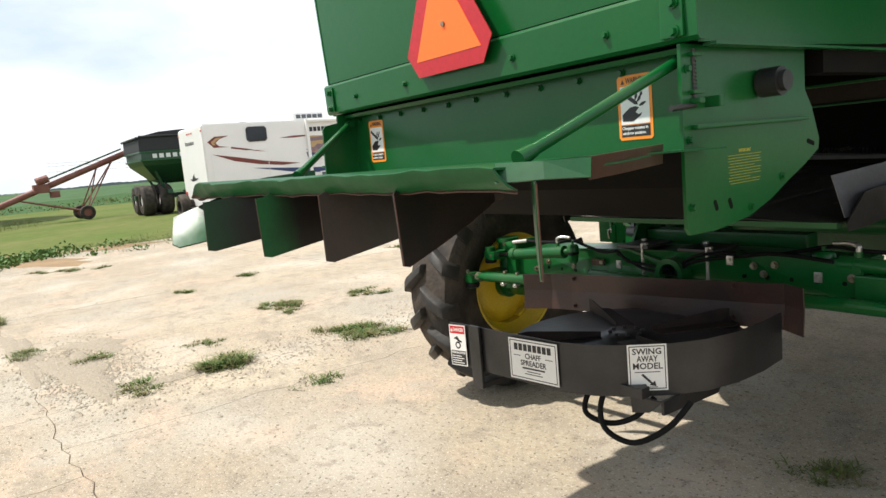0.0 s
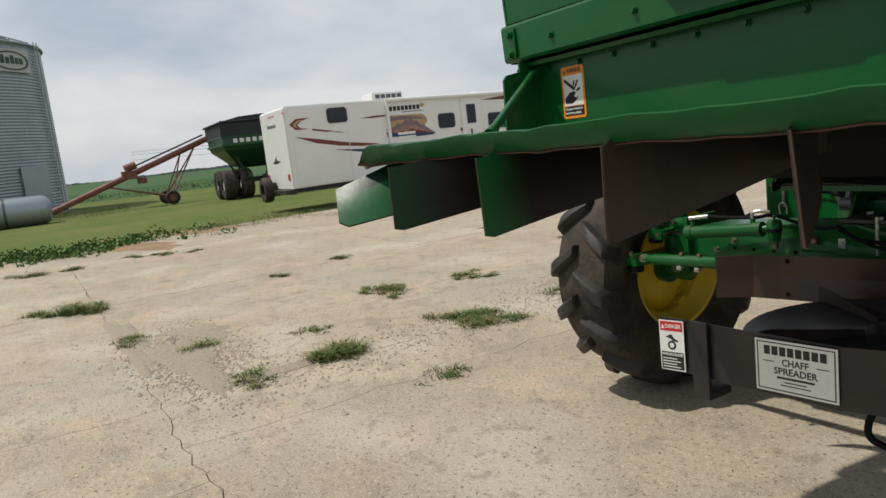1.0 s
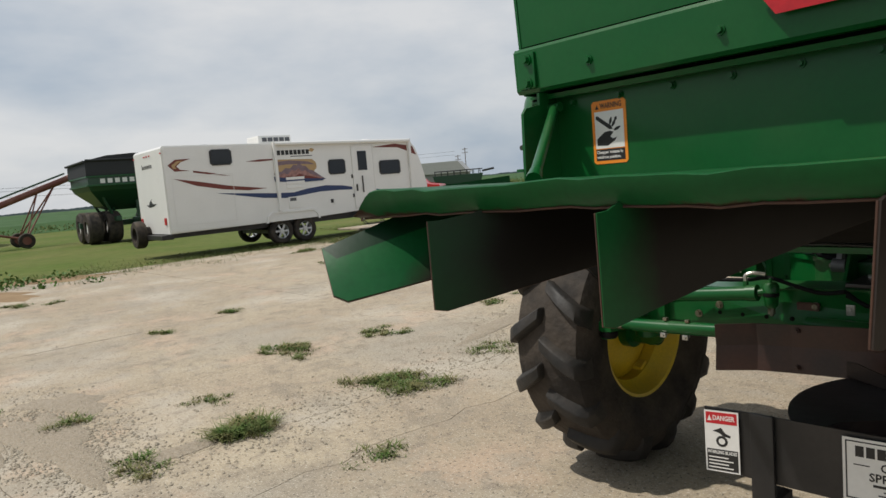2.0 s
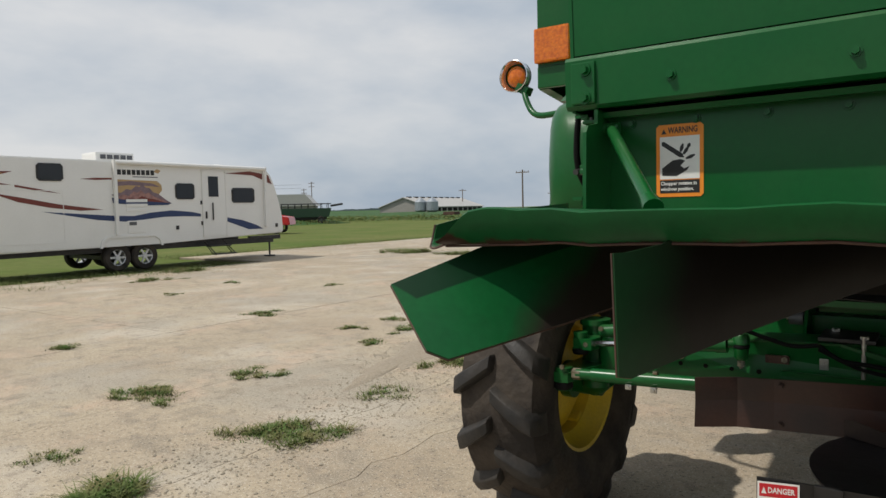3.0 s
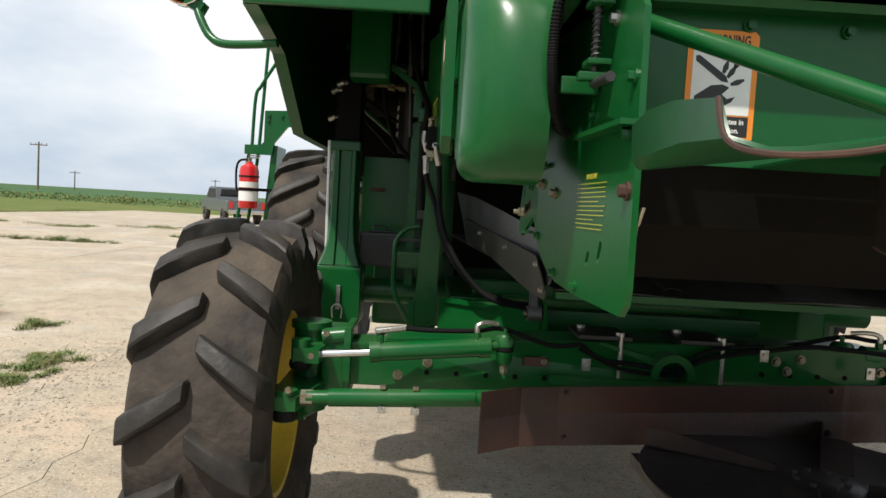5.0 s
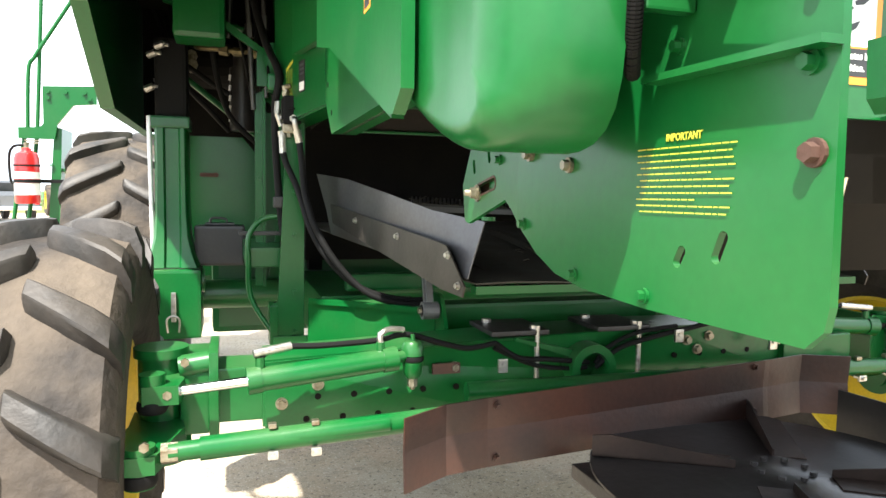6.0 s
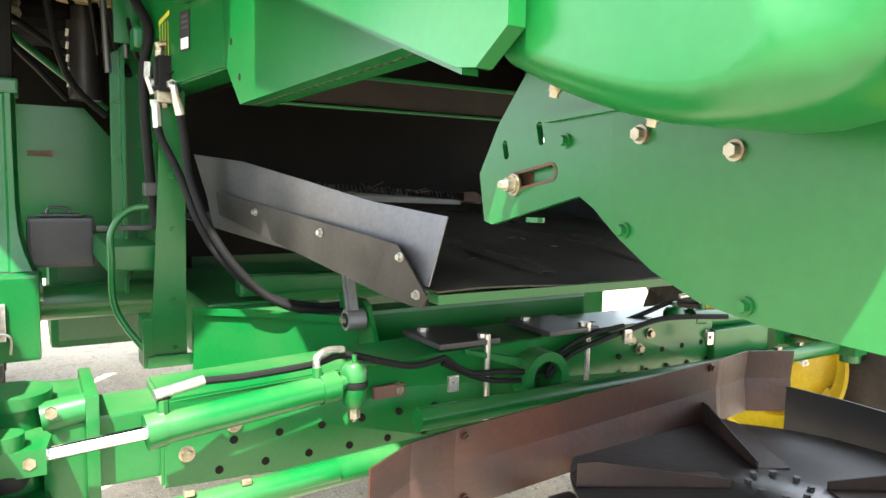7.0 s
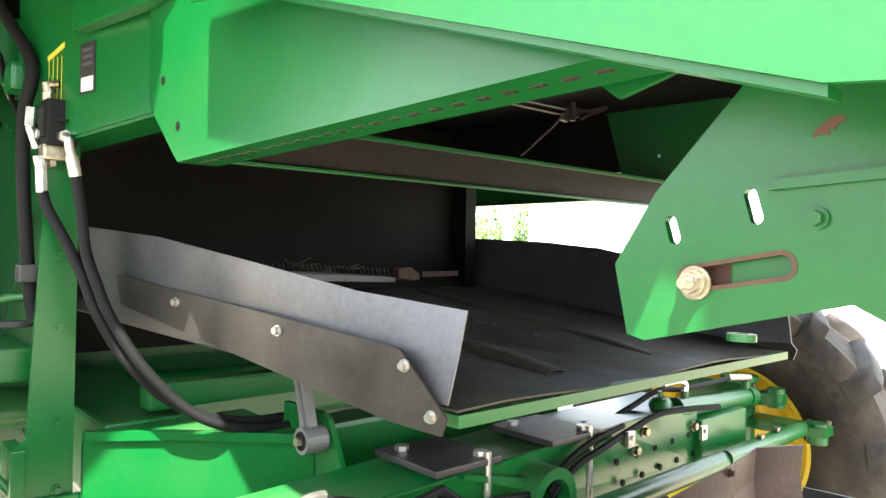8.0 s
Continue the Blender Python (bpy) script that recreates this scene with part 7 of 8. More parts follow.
trailer_flat("picture_hill", [(3.30, 1.86), (3.50, 1.90), (3.62, 1.86), (3.78, 1.94), (3.92, 1.88), (4.10, 1.86), (4.42, 1.77), (3.9, 1.73), (3.4, 1.79)], MAROON, -0.014)
trailer_flat("picture_base", [(2.98, 1.90), (3.2, 1.86), (3.5, 1.83), (3.9, 1.80), (4.62, 1.75), (4.5, 1.70), (3.8, 1.69), (3.0, 1.76)], NAVY, -0.017)
for i, x in enumerate(np.linspace(3.02, 4.05, 9)):
    b = B()
    prism(b, rect(x, x + (0.10 if i else 0.11), 2.49, 2.62 + (0.05 if i == 0 else 0)), "y", -0.005, -0.001)
    part("name_bar", b, DECAL_BLACK, trailer)
trailer_flat("name_mark", [(4.14, 2.58), (4.22, 2.66), (4.34, 2.62), (4.26, 2.54)], TAN)
trailer_flat("name_bar", rect(3.55, 4.25, 2.43, 2.45), DECAL_BLACK)
# storage and slide panels, vents
b = B()
for a in (rect(0.18, 1.80, 2.06, 2.075), rect(0.18, 0.195, 0.82, 2.06), rect(1.785, 1.80, 0.82, 2.06), rect(0.18, 1.80, 0.81, 0.825)):
    prism(b, a, "y", -0.008, 0.0)
part("storage_frame", b, DECAL_WHITE, trailer)
for i in range(3):
    b = B()
    box(b, 3.34, 3.92, -0.02, 0.0, 1.32 + i * 0.12 + 0.22, 1.40 + i * 0.12 + 0.22, 0.01)
    part("vent_louvre", b, WHITE_GEL, trailer)
b = B()
box(b, 3.36, 3.86, -0.015, 0.0, 0.98, 1.30, 0.01)
part("hatch", b, WHITE_GEL, trailer)
b = B()
box(b, 3.40, 3.60, -0.02, 0.0, 1.18, 1.27, 0.005)
part("vent", b, GALV, trailer)
for x, z in ((4.72, 1.02), (8.1, 0.98), (5.50, 1.70), (5.50, 1.12)):
    b = B()
    box(b, x, x + 0.09, -0.02, 0.0, z, z + 0.11, 0.01)
    part("socket_cover", b, BLACK, trailer)
b = B()
rod(b, (3.06, -0.08, 2.80), (7.72, -0.08, 2.76), 0.055, seg=14)
box(b, 3.02, 3.10, -0.10, 0.0, 0.95, 2.86, 0.01)
box(b, 7.68, 7.76, -0.10, 0.0, 1.0, 2.82, 0.01)
part("awning", b, WHITE_GEL, trailer, "white rolled-up awning with its arms")
b = B()
box(b, 2.98, 4.02, 0.75, 1.55, 2.84, 3.12, 0.06)
ac = part("air_conditioner", b, WHITE_GEL, trailer)
for i in range(5):
    b = B()
    box(b, 3.10 + i * 0.18, 3.24 + i * 0.18, 0.735, 0.752, 2.94, 3.05)
    part("grille", b, GALV, ac)
for x in (1.55, 5.2, 6.9):
    b = B()
    lathe(b, [(0.001, 2.95), (0.16, 2.93), (0.2, 2.88), (0.2, 2.80), (0.001, 2.80)], 20, Matrix.Translation((x, 1.2, 0)), closed=False)
    part("roof_vent", b, DECAL_BLACK if x < 2 else WHITE_GEL, trailer)


def small_wheel(parent, x, y, z, r, w, name="wheel", rim_mat=None):
    b = B()
    lathe(b, [(r * 0.58, -w / 2), (r * 0.9, -w / 2), (r, -w / 2 + 0.04), (r, w / 2 - 0.04), (r * 0.9, w / 2), (r * 0.58, w / 2)], 32, Matrix.Translation((x, y, z)) @ Matrix.Rotation(radians(90), 4, "X"))
    t_ = part(name, b, RUBBER, parent, "black rubber tyre on a metal rim", smooth=True)
    b = B()
    mw = Matrix.Translation((x, y, z)) @ Matrix.Rotation(radians(90), 4, "X")
    lathe(b, [(r * 0.60, w / 2 - 0.01), (r * 0.54, w / 2 - 0.03), (r * 0.52, -w / 2), (r * 0.60, -w / 2)], 32, mw)
    rod(b, mw @ Vector((0, 0, -0.02)), mw @ Vector((0, 0, w / 2 - 0.01)), r * 0.16, seg=16)
    for k in range(6):
        a = k * math.pi / 3
        box(b, r * 0.10, r * 0.55, -r * 0.07, r * 0.07, w / 2 - 0.05, w / 2 - 0.02, 0.004, 0, mw @ Matrix.Rotation(a, 4, "Z"))
    part("rim", b, rim_mat or CAST, t_)
    return t_


for x in (3.10, 3.84):
    for y in (0.18, 2.27):
        small_wheel(trailer, x, y, 0.36, 0.36, 0.24, rim_mat=ALLOY)
b = B()
prism(b, [(2.62, 0.62), (2.66, 0.80), (2.82, 0.92), (4.12, 0.92), (4.28, 0.80), (4.32, 0.62), (4.26, 0.62), (4.22, 0.77), (4.09, 0.87), (2.85, 0.87), (2.72, 0.77), (2.68, 0.62)], "y", -0.03, 0.0)
part("wheel_arch", b, WHITE_GEL, trailer)
b = B()
box(b, 0.1, 8.2, 0.25, 0.37, 0.5, 0.66)
box(b, 0.1, 8.2, 2.08, 2.2, 0.5, 0.66)
box(b, 2.8, 4.2, 0.2, 2.25, 0.32, 0.42)
box(b, 8.0, 9.2, 1.15, 1.30, 0.55, 0.68)
part("chassis", b, BLACK, trailer)
for x, y in ((8.62, 1.0),):
    b = B()
    rod(b, (x, y, 0.02), (x, y, 0.62), 0.03, seg=8)
    box(b, x - 0.13, x + 0.13, y - 0.13, y + 0.13, -0.06, 0.05, 0.01)
    part("stabiliser_jack", b, BLACK, trailer)
b = B()
box(b, 5.62, 6.28, -0.28, 0.0, 0.50, 0.53, 0.006)
box(b, 5.62, 6.28, -0.55, -0.30, 0.28, 0.31, 0.006)
for x in (5.63, 6.26):
    rod(b, (x, 0.1, 0.66), (x, -0.50, 0.29), 0.016, seg=6)
    rod(b, (x, -0.05, 0.51), (x, -0.34, 0.29), 0.014, seg=6)
part("step", b, BLACK, trailer)
# rear end
small = B()
lathe(small, [(0.2, -0.13), (0.34, -0.13), (0.37, -0.08), (0.37, 0.08), (0.34, 0.13), (0.2, 0.13)], 28, Matrix.Translation((-0.28, 1.75, 0.62)) @ Matrix.Rotation(radians(90), 4, "Y"))
rod(small, (-0.3, 1.75, 0.62), (0.15, 1.75, 0.62), 0.20, seg=20)
part("spare_wheel", small, RUBBER, trailer, "black spare wheel on the rear bumper", smooth=True)
b = B()
box(b, -0.2, 0.1, 0.1, 2.35, 0.48, 0.60, 0.01)
part("bumper", b, BLACK, trailer)
for y in (0.18, 2.2):
    b = B()
    box(b, -0.03, 0.0, y, y + 0.12, 0.86, 1.04, 0.01)
    part("tail_lamp", b, RED, trailer)
for y in (1.0, 1.22, 1.44, 0.05, 2.4):
    b = B()
    box(b, -0.025, 0.0, y - 0.03, y + 0.03, 2.66, 2.70, 0.005)
    part("marker_lamp", b, RED, trailer)
for i, y in enumerate(np.linspace(1.75, 0.95, 9)):
    b = B()
    prism(b, [(y - 0.05, 2.36), (y, 2.36), (y, 2.45 + (0.05 if i == 0 else 0)), (y - 0.05, 2.45)], "x", -0.006, -0.001)
    part("name_bar", b, DECAL_BLACK, trailer)
b = B()
prism(b, [(1.75, 1.40), (1.45, 1.33), (1.1, 1.36), (0.85, 1.42), (1.15, 1.42), (1.3, 1.50), (1.2, 1.56), (1.42, 1.48), (1.5, 1.40)], "x", -0.006, -0.001)
part("swoosh", b, DECAL_BLACK, trailer)

# ---- grain cart ----
cart = thing("grain_cart", "dark green grain cart with a black tarp on tandem wheels", "grain cart", at=(-32.6, 9.95, 0), turn=-3)
bm = B()
vs = []
for hx, hy, z in ((0.45, 0.75, 1.30), (0.80, 1.15, 1.50), (1.62, 1.72, 2.12), (1.75, 1.80, 2.32), (1.75, 1.80, 2.70)):
    vs.append([bm.verts.new((sx * hx, sy * hy, z)) for sx, sy in ((-1, -1), (1, -1), (1, 1), (-1, 1))])
for a, b_ in zip(vs, vs[1:]):
    for i in range(4):
        bm.faces.new((a[i], a[(i + 1) % 4], b_[(i + 1) % 4], b_[i]))
bm.faces.new(vs[0][::-1])
bm.faces.new(vs[-1])
hopper = part("hopper", bm, CART, cart)
bm = B()
for z in (2.31, 2.66):
    box(bm, -1.80, 1.80, -1.86, -1.80, z, z + 0.07, 0.01)
    box(bm, -1.80, 1.80, 1.80, 1.86, z, z + 0.07, 0.01)
    box(bm, 1.75, 1.81, -1.86, 1.86, z, z + 0.07, 0.01)
    box(bm, -1.81, -1.75, -1.86, 1.86, z, z + 0.07, 0.01)
part("hopper_rim", bm, GREEN_WORN, hopper)
bm = B()
prism(bm, [(-1.86, 2.74), (1.86, 2.74), (1.84, 3.34), (1.0, 3.52), (0.0, 3.58), (-1.0, 3.52), (-1.84, 3.34)], "x", -1.82, 1.82)
tarp = part("tarp", bm, TARP, cart, "black roll tarp over the hopper")
bm = B()
rod(bm, (1.86, -1.84, 3.34), (1.86, 1.84, 3.34), 0.05, seg=8)
rod(bm, (-1.8, -1.90, 3.30), (1.86, -1.90, 3.30), 0.05, seg=8)
part("tarp_roll", bm, TARP, tarp)
for i in range(9):
    if i != 5:
        bm = B()
        prism(bm, rect(-1.35 + i * 0.28, -1.17 + i * 0.28, 2.42, 2.60), "x", 1.755, 1.762)
        part("name_bar", bm, DECAL_WHITE, cart)
bm = B()
box(bm, -1.7, 1.7, -0.9, -0.7, 0.85, 1.05, 0.02)
box(bm, -1.7, 1.7, 0.7, 0.9, 0.85, 1.05, 0.02)
box(bm, -0.15, 0.15, -2.0, 2.0, 0.62, 0.85, 0.02)
box(bm, 1.0, 3.6, -0.12, 0.12, 0.72, 0.95, 0.02)
for x in (-1.0, 1.0):
    for y in (-0.8, 0.8):
        rod(bm, (x, y, 0.9), (x * 1.3, y * 1.7, 2.2), 0.06, seg=8)
        rod(bm, (x, y, 0.9), (x * 0.5, y * 0.9, 1.5), 0.05, seg=8)
part("chassis", bm, CART, cart)
bm = B()
box(bm, 0.9, 1.02, 0.1, 0.9, 0.7, 1.9, 0.02)
part("unload_door", bm, CART, cart)
for x in (-0.72, 0.72):
    for y in (-1.62, -0.86, 0.86, 1.62):
        b = B()
        lathe(b, [(0.30, -0.27), (0.58, -0.27), (0.66, -0.18), (0.66, 0.18), (0.58, 0.27), (0.30, 0.27)], 32, Matrix.Translation((x, y, 0.62)) @ Matrix.Rotation(radians(90), 4, "X"))
        t_ = part("wheel", b, RUBBER, cart, smooth=True)
        b = B()
        rod(b, (x, y - 0.20, 0.62), (x, y + 0.20, 0.62), 0.30, seg=24)
        part("rim", b, DECAL_WHITE, t_)

# ---- grain auger ----
auger = thing("grain_auger", "faded red portable grain auger on two wheels", "auger", at=(-36.0, 6.0, 0))
bm = B()
rod(bm, (0, -5.5, -0.02), (0, 2.6, 2.92), 0.14, seg=14)
part("tube", bm, AUGER, auger, smooth=True)
bm = B()
rod(bm, (0.05, -1.2, 1.85), (0.05, 2.4, 3.12), 0.04, seg=8)
part("top_rail", bm, CART, auger)
bm = B()
box(bm, -0.25, 0.3, -1.55, -0.9, 1.35, 1.75, 0.05)
rod(bm, (0.2, -1.4, 1.85), (0.2, -0.9, 2.0), 0.18, seg=12)
box(bm, -0.2, 0.2, -0.9, -0.5, 1.1, 1.4, 0.05)
part("engine", bm, AUGER, auger)
for x in (-0.9, 0.9):
    bm = B()
    rod(bm, (x, 0.4, 0.35), (0, 1.9, 2.55), 0.035, seg=8)
    rod(bm, (x, 0.4, 0.35), (0, 1.2, 2.3), 0.03, seg=8)
    rod(bm, (x, 0.4, 0.35), (0, -2.2, 1.1), 0.04, seg=8)
    part("strut", bm, AUGER, auger)
    b = B()
    lathe(b, [(0.18, -0.09), (0.30, -0.09), (0.33, -0.05), (0.33, 0.05), (0.30, 0.09), (0.18, 0.09)], 28, Matrix.Translation((x, 0.4, 0.29)) @ Matrix.Rotation(radians(90), 4, "Y"))
    t_ = part("wheel", b, RUBBER, auger, smooth=True)
    b = B()
    rod(b, (x - 0.05, 0.4, 0.29), (x + 0.05, 0.4, 0.29), 0.18, seg=16)
    part("rim", b, AUGER, t_)
bm = B()
rod(bm, (-0.9, 0.4, 0.29), (0.9, 0.4, 0.29), 0.04, seg=8)
part("axle", bm, AUGER, auger)
bm = B()
box(bm, -0.3, 0.3, -5.7, -4.9, -0.06, 0.35, 0.05)
part("hopper", bm, DARK, auger)

# ---- grain bin ----
bin_ = thing("grain_bin", "tall corrugated galvanised grain bin with a cone roof", "grain bin", at=(-46.5, -2.7, 0))
bm = B()
prof = [(5.3, -0.06)]
for i in range(112):
    prof.append((5.3 + (0.022 if i % 2 else -0.0), i * 0.081))
prof += [(5.3, 9.0), (5.2, 9.0), (5.2, -0.06)]
lathe(bm, prof, 72)
part("wall", bm, CORRUGATED, bin_, smooth=False)
bm = B()
lathe(bm, [(5.45, 8.95), (5.45, 9.02), (0.7, 10.8), (0.7, 10.65)], 48)
for k in range(24):
    a = k * math.pi / 12
    rod(bm, (5.4 * math.cos(a), 5.4 * math.sin(a), 9.06), (0.75 * math.cos(a), 0.75 * math.sin(a), 10.82), 0.05, seg=6)
part("roof", bm, CORRUGATED, bin_)
bm = B()
rod(bm, (0, 0, 10.6), (0, 0, 11.1), 0.75, seg=24)
part("roof_cap", bm, CORRUGATED, bin_)
bm = B()
lathe(bm, [(0.001, -0.15), (0.62, -0.15), (0.62, 0.15), (0.001, 0.15)], 24, Matrix.Translation((3.7, 2.9, 10.05)) @ Matrix.Rotation(radians(80), 4, "Y"), closed=False)
rod(bm, (3.4, 2.9, 9.2), (3.4, 2.9, 10.05), 0.4, seg=16)
part("roof_fan", bm, CORRUGATED, bin_)
bm = B()
for k in range(17):
    a0, a1 = radians(31 + k * 1.6), radians(31 + (k + 1) * 1.6)
    prism(bm, [(5.36 * math.cos(a0), 5.36 * math.sin(a0)), (5.40 * math.cos(a0), 5.40 * math.sin(a0)), (5.40 * math.cos(a1), 5.40 * math.sin(a1)), (5.36 * math.cos(a1), 5.36 * math.sin(a1))], "z", 7.45, 8.62)
sign = part("sign_plate", bm, SHED_ROOF, bin_, "pale sign plate")
bm = B()
for k in range(40):
    a = 2 * math.pi * k / 40
    th, z = radians(44.6 + 11.5 * math.cos(a)), 8.02 + 0.45 * math.sin(a)
    box(bm, -0.02, 0.02, -0.07, 0.07, -0.035, 0.035, 0.0, 0, Matrix.Translation((5.41 * math.cos(th), 5.41 * math.sin(th), z)) @ Matrix.Rotation(th, 4, "Z"))
for k in range(5):
    th = radians(38.5 + k * 3.1)
    box(bm, -0.02, 0.02, -0.10, 0.10, -0.16, 0.16 + (0.10 if k in (0, 2) else 0), 0.0, 0, Matrix.Translation((5.41 * math.cos(th), 5.41 * math.sin(th), 8.02)) @ Matrix.Rotation(th, 4, "Z"))
part("sign_mark", bm, CART, sign, "dark green oval mark with bars")
bm = B()
for z in np.arange(0.4, 8.9, 0.3):
    rod(bm, (1.9, 5.05, z), (2.25, 4.9, z), 0.02, seg=6)
rod(bm, (1.9, 5.10, 0), (1.9, 5.10, 9.2), 0.03, seg=6)
rod(bm, (2.25, 4.95, 0), (2.25, 4.95, 9.2), 0.03, seg=6)
part("ladder", bm, CORRUGATED, bin_)
bm = B()
box(bm, 3.6, 4.4, 3.2, 4.4, 0.0, 2.6, 0.05)
part("bin_fan_duct", bm, CORRUGATED, bin_)
# steel tank lying beside it
tank = thing("steel_tank", "pale grey steel tank lying on the grass", "tank", at=(-33.5, -1.6, 0.54))
bm = B()
prof = [(0.001, -2.9), (0.35, -2.86), (0.52, -2.75), (0.60, -2.55), (0.60, 2.55), (0.52, 2.75), (0.35, 2.86), (0.001, 2.9)]
lathe(bm, prof, 32, Matrix.Rotation(radians(90), 4, "X"), closed=False)
part("shell", bm, CORRUGATED, tank, smooth=True)
for y in (-1.2, 1.1):
    bm = B()
    lathe(bm, [(0.60, y - 0.05), (0.612, y - 0.05), (0.612, y + 0.05), (0.60, y + 0.05)], 32, Matrix.Rotation(radians(90), 4, "X"))
    part("band", bm, GALV, tank)

# ---- far shed, poles, vehicles ----
barn = thing("livestock_shed", "long low grey shed with a pale tin roof", "shed", at=(-101, 132.3, 0), turn=11.5)
bm = B()
prism(bm, [(-13.3, 0), (0, 0), (0, 1.8), (-6.65, 4.1), (-13.3, 1.8)], "y", 0, 35.5)
part("wall", bm, SHED, barn)
for s in (-1, 1):
    bm = B()
    prism(bm, [(-6.65, 4.12), (-6.65 + s * 7.0, 1.72), (-6.65 + s * 7.0, 1.88), (-6.65, 4.28)], "y", -0.4, 36.0)
    part("roof", bm, SHED_ROOF, barn)
for k in range(9):
    bm = B()
    box(bm, -7.0, -6.3, 2.0 + k * 3.8, 3.6 + k * 3.8, 4.15, 4.45, 0.03)
    part("ridge_vent", bm, DARK, barn)
for k in range(10):
    bm = B()
    box(bm, 0.0, 0.12, 1.2 + k * 3.4, 3.4 + k * 3.4, 0.5, 1.55)
    part("curtain_opening", bm, DARK, barn)
for k in range(2):
    bm = B()
    lathe(bm, [(0.001, 0.0), (0.9, 0.5), (1.4, 1.0), (1.4, 3.0), (0.3, 3.9), (0.001, 3.9)], 24, Matrix.Translation((-0.6 + k * 3.0, -3.0, 0)), closed=False)
    part("feed_bin", bm, CORRUGATED, barn, "galvanised feed bin", smooth=True)
low = thing("machine_shed", "low grey-roofed machine shed behind the wagon", "shed", at=(-71.0, 62.0, 0), turn=40)
bm = B()
box(bm, -3.6, 3.6, -2.5, 2.5, -0.06, 2.2)
part("wall", bm, SHED, low)
bm = B()
prism(bm, [(-3.9, 2.1), (-2.4, 3.6), (2.6, 3.6), (3.9, 2.1)], "y", -2.8, 2.8)
part("roof", bm, SHED_ROOF, low)

for x, y, h, arms in ((-57.3, 100, 7.4, 1), (-110, 160, 6.6, 1), (-82.4, 160, 5.0, 1), (-159.3, 150, 10.4, 2), (-166, 153, 8.6, 2), (-60, 190, 5.5, 1), (-38, 210, 5.0, 1)):
    pole = thing("utility_pole", "weathered timber utility pole with crossarm", "utility pole", group="utility poles along the field", at=(x, y, 0))
    bm = B()
    rod(bm, (0, 0, -0.2), (0, 0, h), 0.15, 0.11, seg=10)
    part("shaft", bm, TIMBER, pole)
    for k in range(arms):
        bm = B()
        box(bm, -1.2, 1.2, -0.06, 0.06, h - 0.5 - k * 1.1, h - 0.36 - k * 1.1)
        for i in (-1.1, -0.4, 0.4, 1.1):
            rod(bm, (i, 0, h - 0.36 - k * 1.1), (i, 0, h - 0.15 - k * 1.1), 0.04, seg=6)
        part("crossarm", bm, TIMBER, pole)
bm = B()
for z in (9.8, 8.7, 6.6):
    for k in (-1, 1):
        pts = [(-300, 40, z + 1.5 + k * 0.1), (-240, 90, z - 0.5), (-166, 152, z)]
        sweep(bm, pts, 0.03, 5)
tagged(part("power_line", bm, BLACK), "thin dark power lines strung between far poles", "power line", kind="stuff")
bm = B()
box(bm, -57.0, -55.1, 77.2, 78.6, -0.06, 0.95, 0.1)
tagged(part("feed_bunk", bm, RUST), "small rusty box standing far out on the grass", "box")


def pickup(at, turn, paint, label):
    car = thing("pickup_truck", label, "pickup truck", at=at, turn=turn)
    b = B()
    prism(b, [(-2.7, 0.55), (-2.7, 1.12), (-0.55, 1.14), (-0.35, 1.78), (1.0, 1.80), (1.55, 1.20), (2.65, 1.08), (2.75, 0.55)], "y", -0.92, 0.92)
    bmesh.ops.bevel(b, geom=[e for e in b.edges], offset=0.05, segments=2, affect="EDGES")
    part("body", b, paint, car)
    for s in (-1, 1):
        b = B()
        prism(b, [(-0.42, 1.22), (-0.25, 1.68), (0.95, 1.70), (1.35, 1.22)], "y", s * 0.925 - 0.008, s * 0.925 + 0.008)
        part("window", b, GLASS_DARK, car)
    b = B()
    prism(b, [(-0.75, 1.20), (0.75, 1.20), (0.65, 1.68), (-0.65, 1.68)], "x", -0.50, -0.44)
    part("rear_window", b, GLASS_DARK, car)
    b = B()
    box(b, -2.85, -2.68, -0.9, 0.9, 0.50, 0.68, 0.03)
    part("bumper", b, CHROME, car)
    for s in (-1, 1):
        b = B()
        box(b, -2.74, -2.68, s * 0.78 - 0.08, s * 0.78 + 0.08, 0.75, 1.08, 0.01)
        part("tail_lamp", b, RED, car)
        for x in (-1.75, 1.8):
            small_wheel(car, x, s * 0.82, 0.38, 0.38, 0.24)


pickup((-12.4, 37.0, 0), 121, GREY_CAR, "dark grey pickup truck parked on the far concrete")
pickup((-39.6, 31.0, 0), 35, RED, "red pickup truck parked behind the travel trailer")
tractor = thing("tractor", "green tractor with yellow wheels parked far off", "tractor", at=(-11.0, 44.5, 0), turn=108)
bm = B()
box(bm, 0.2, 2.6, -0.4, 0.4, 1.0, 1.75, 0.08)
box(bm, -1.2, 0.3, -0.5, 0.5, 0.9, 1.5, 0.08)
part("body", bm, GREEN, tractor)
bm = B()
prism(bm, [(-1.1, 1.5), (-1.0, 2.7), (0.3, 2.7), (0.45, 1.5)], "y", -0.75, 0.75)
part("cab", bm, GLASS_DARK, tractor)
bm = B()
box(bm, -1.2, 0.4, -0.85, 0.85, 2.7, 2.85, 0.04)
part("cab_roof", bm, GREEN, tractor)
for s in (-1, 1):
    small_wheel(tractor, -0.7, s * 0.95, 0.85, 0.85, 0.45, rim_mat=YELLOW)
    small_wheel(tractor, 1.9, s * 0.8, 0.6, 0.6, 0.35, rim_mat=YELLOW)
wagon = thing("barge_wagon", "green grain wagon with black hoops behind the trailer", "wagon", at=(-60.5, 55.2, 0), turn=50)
bm = B()
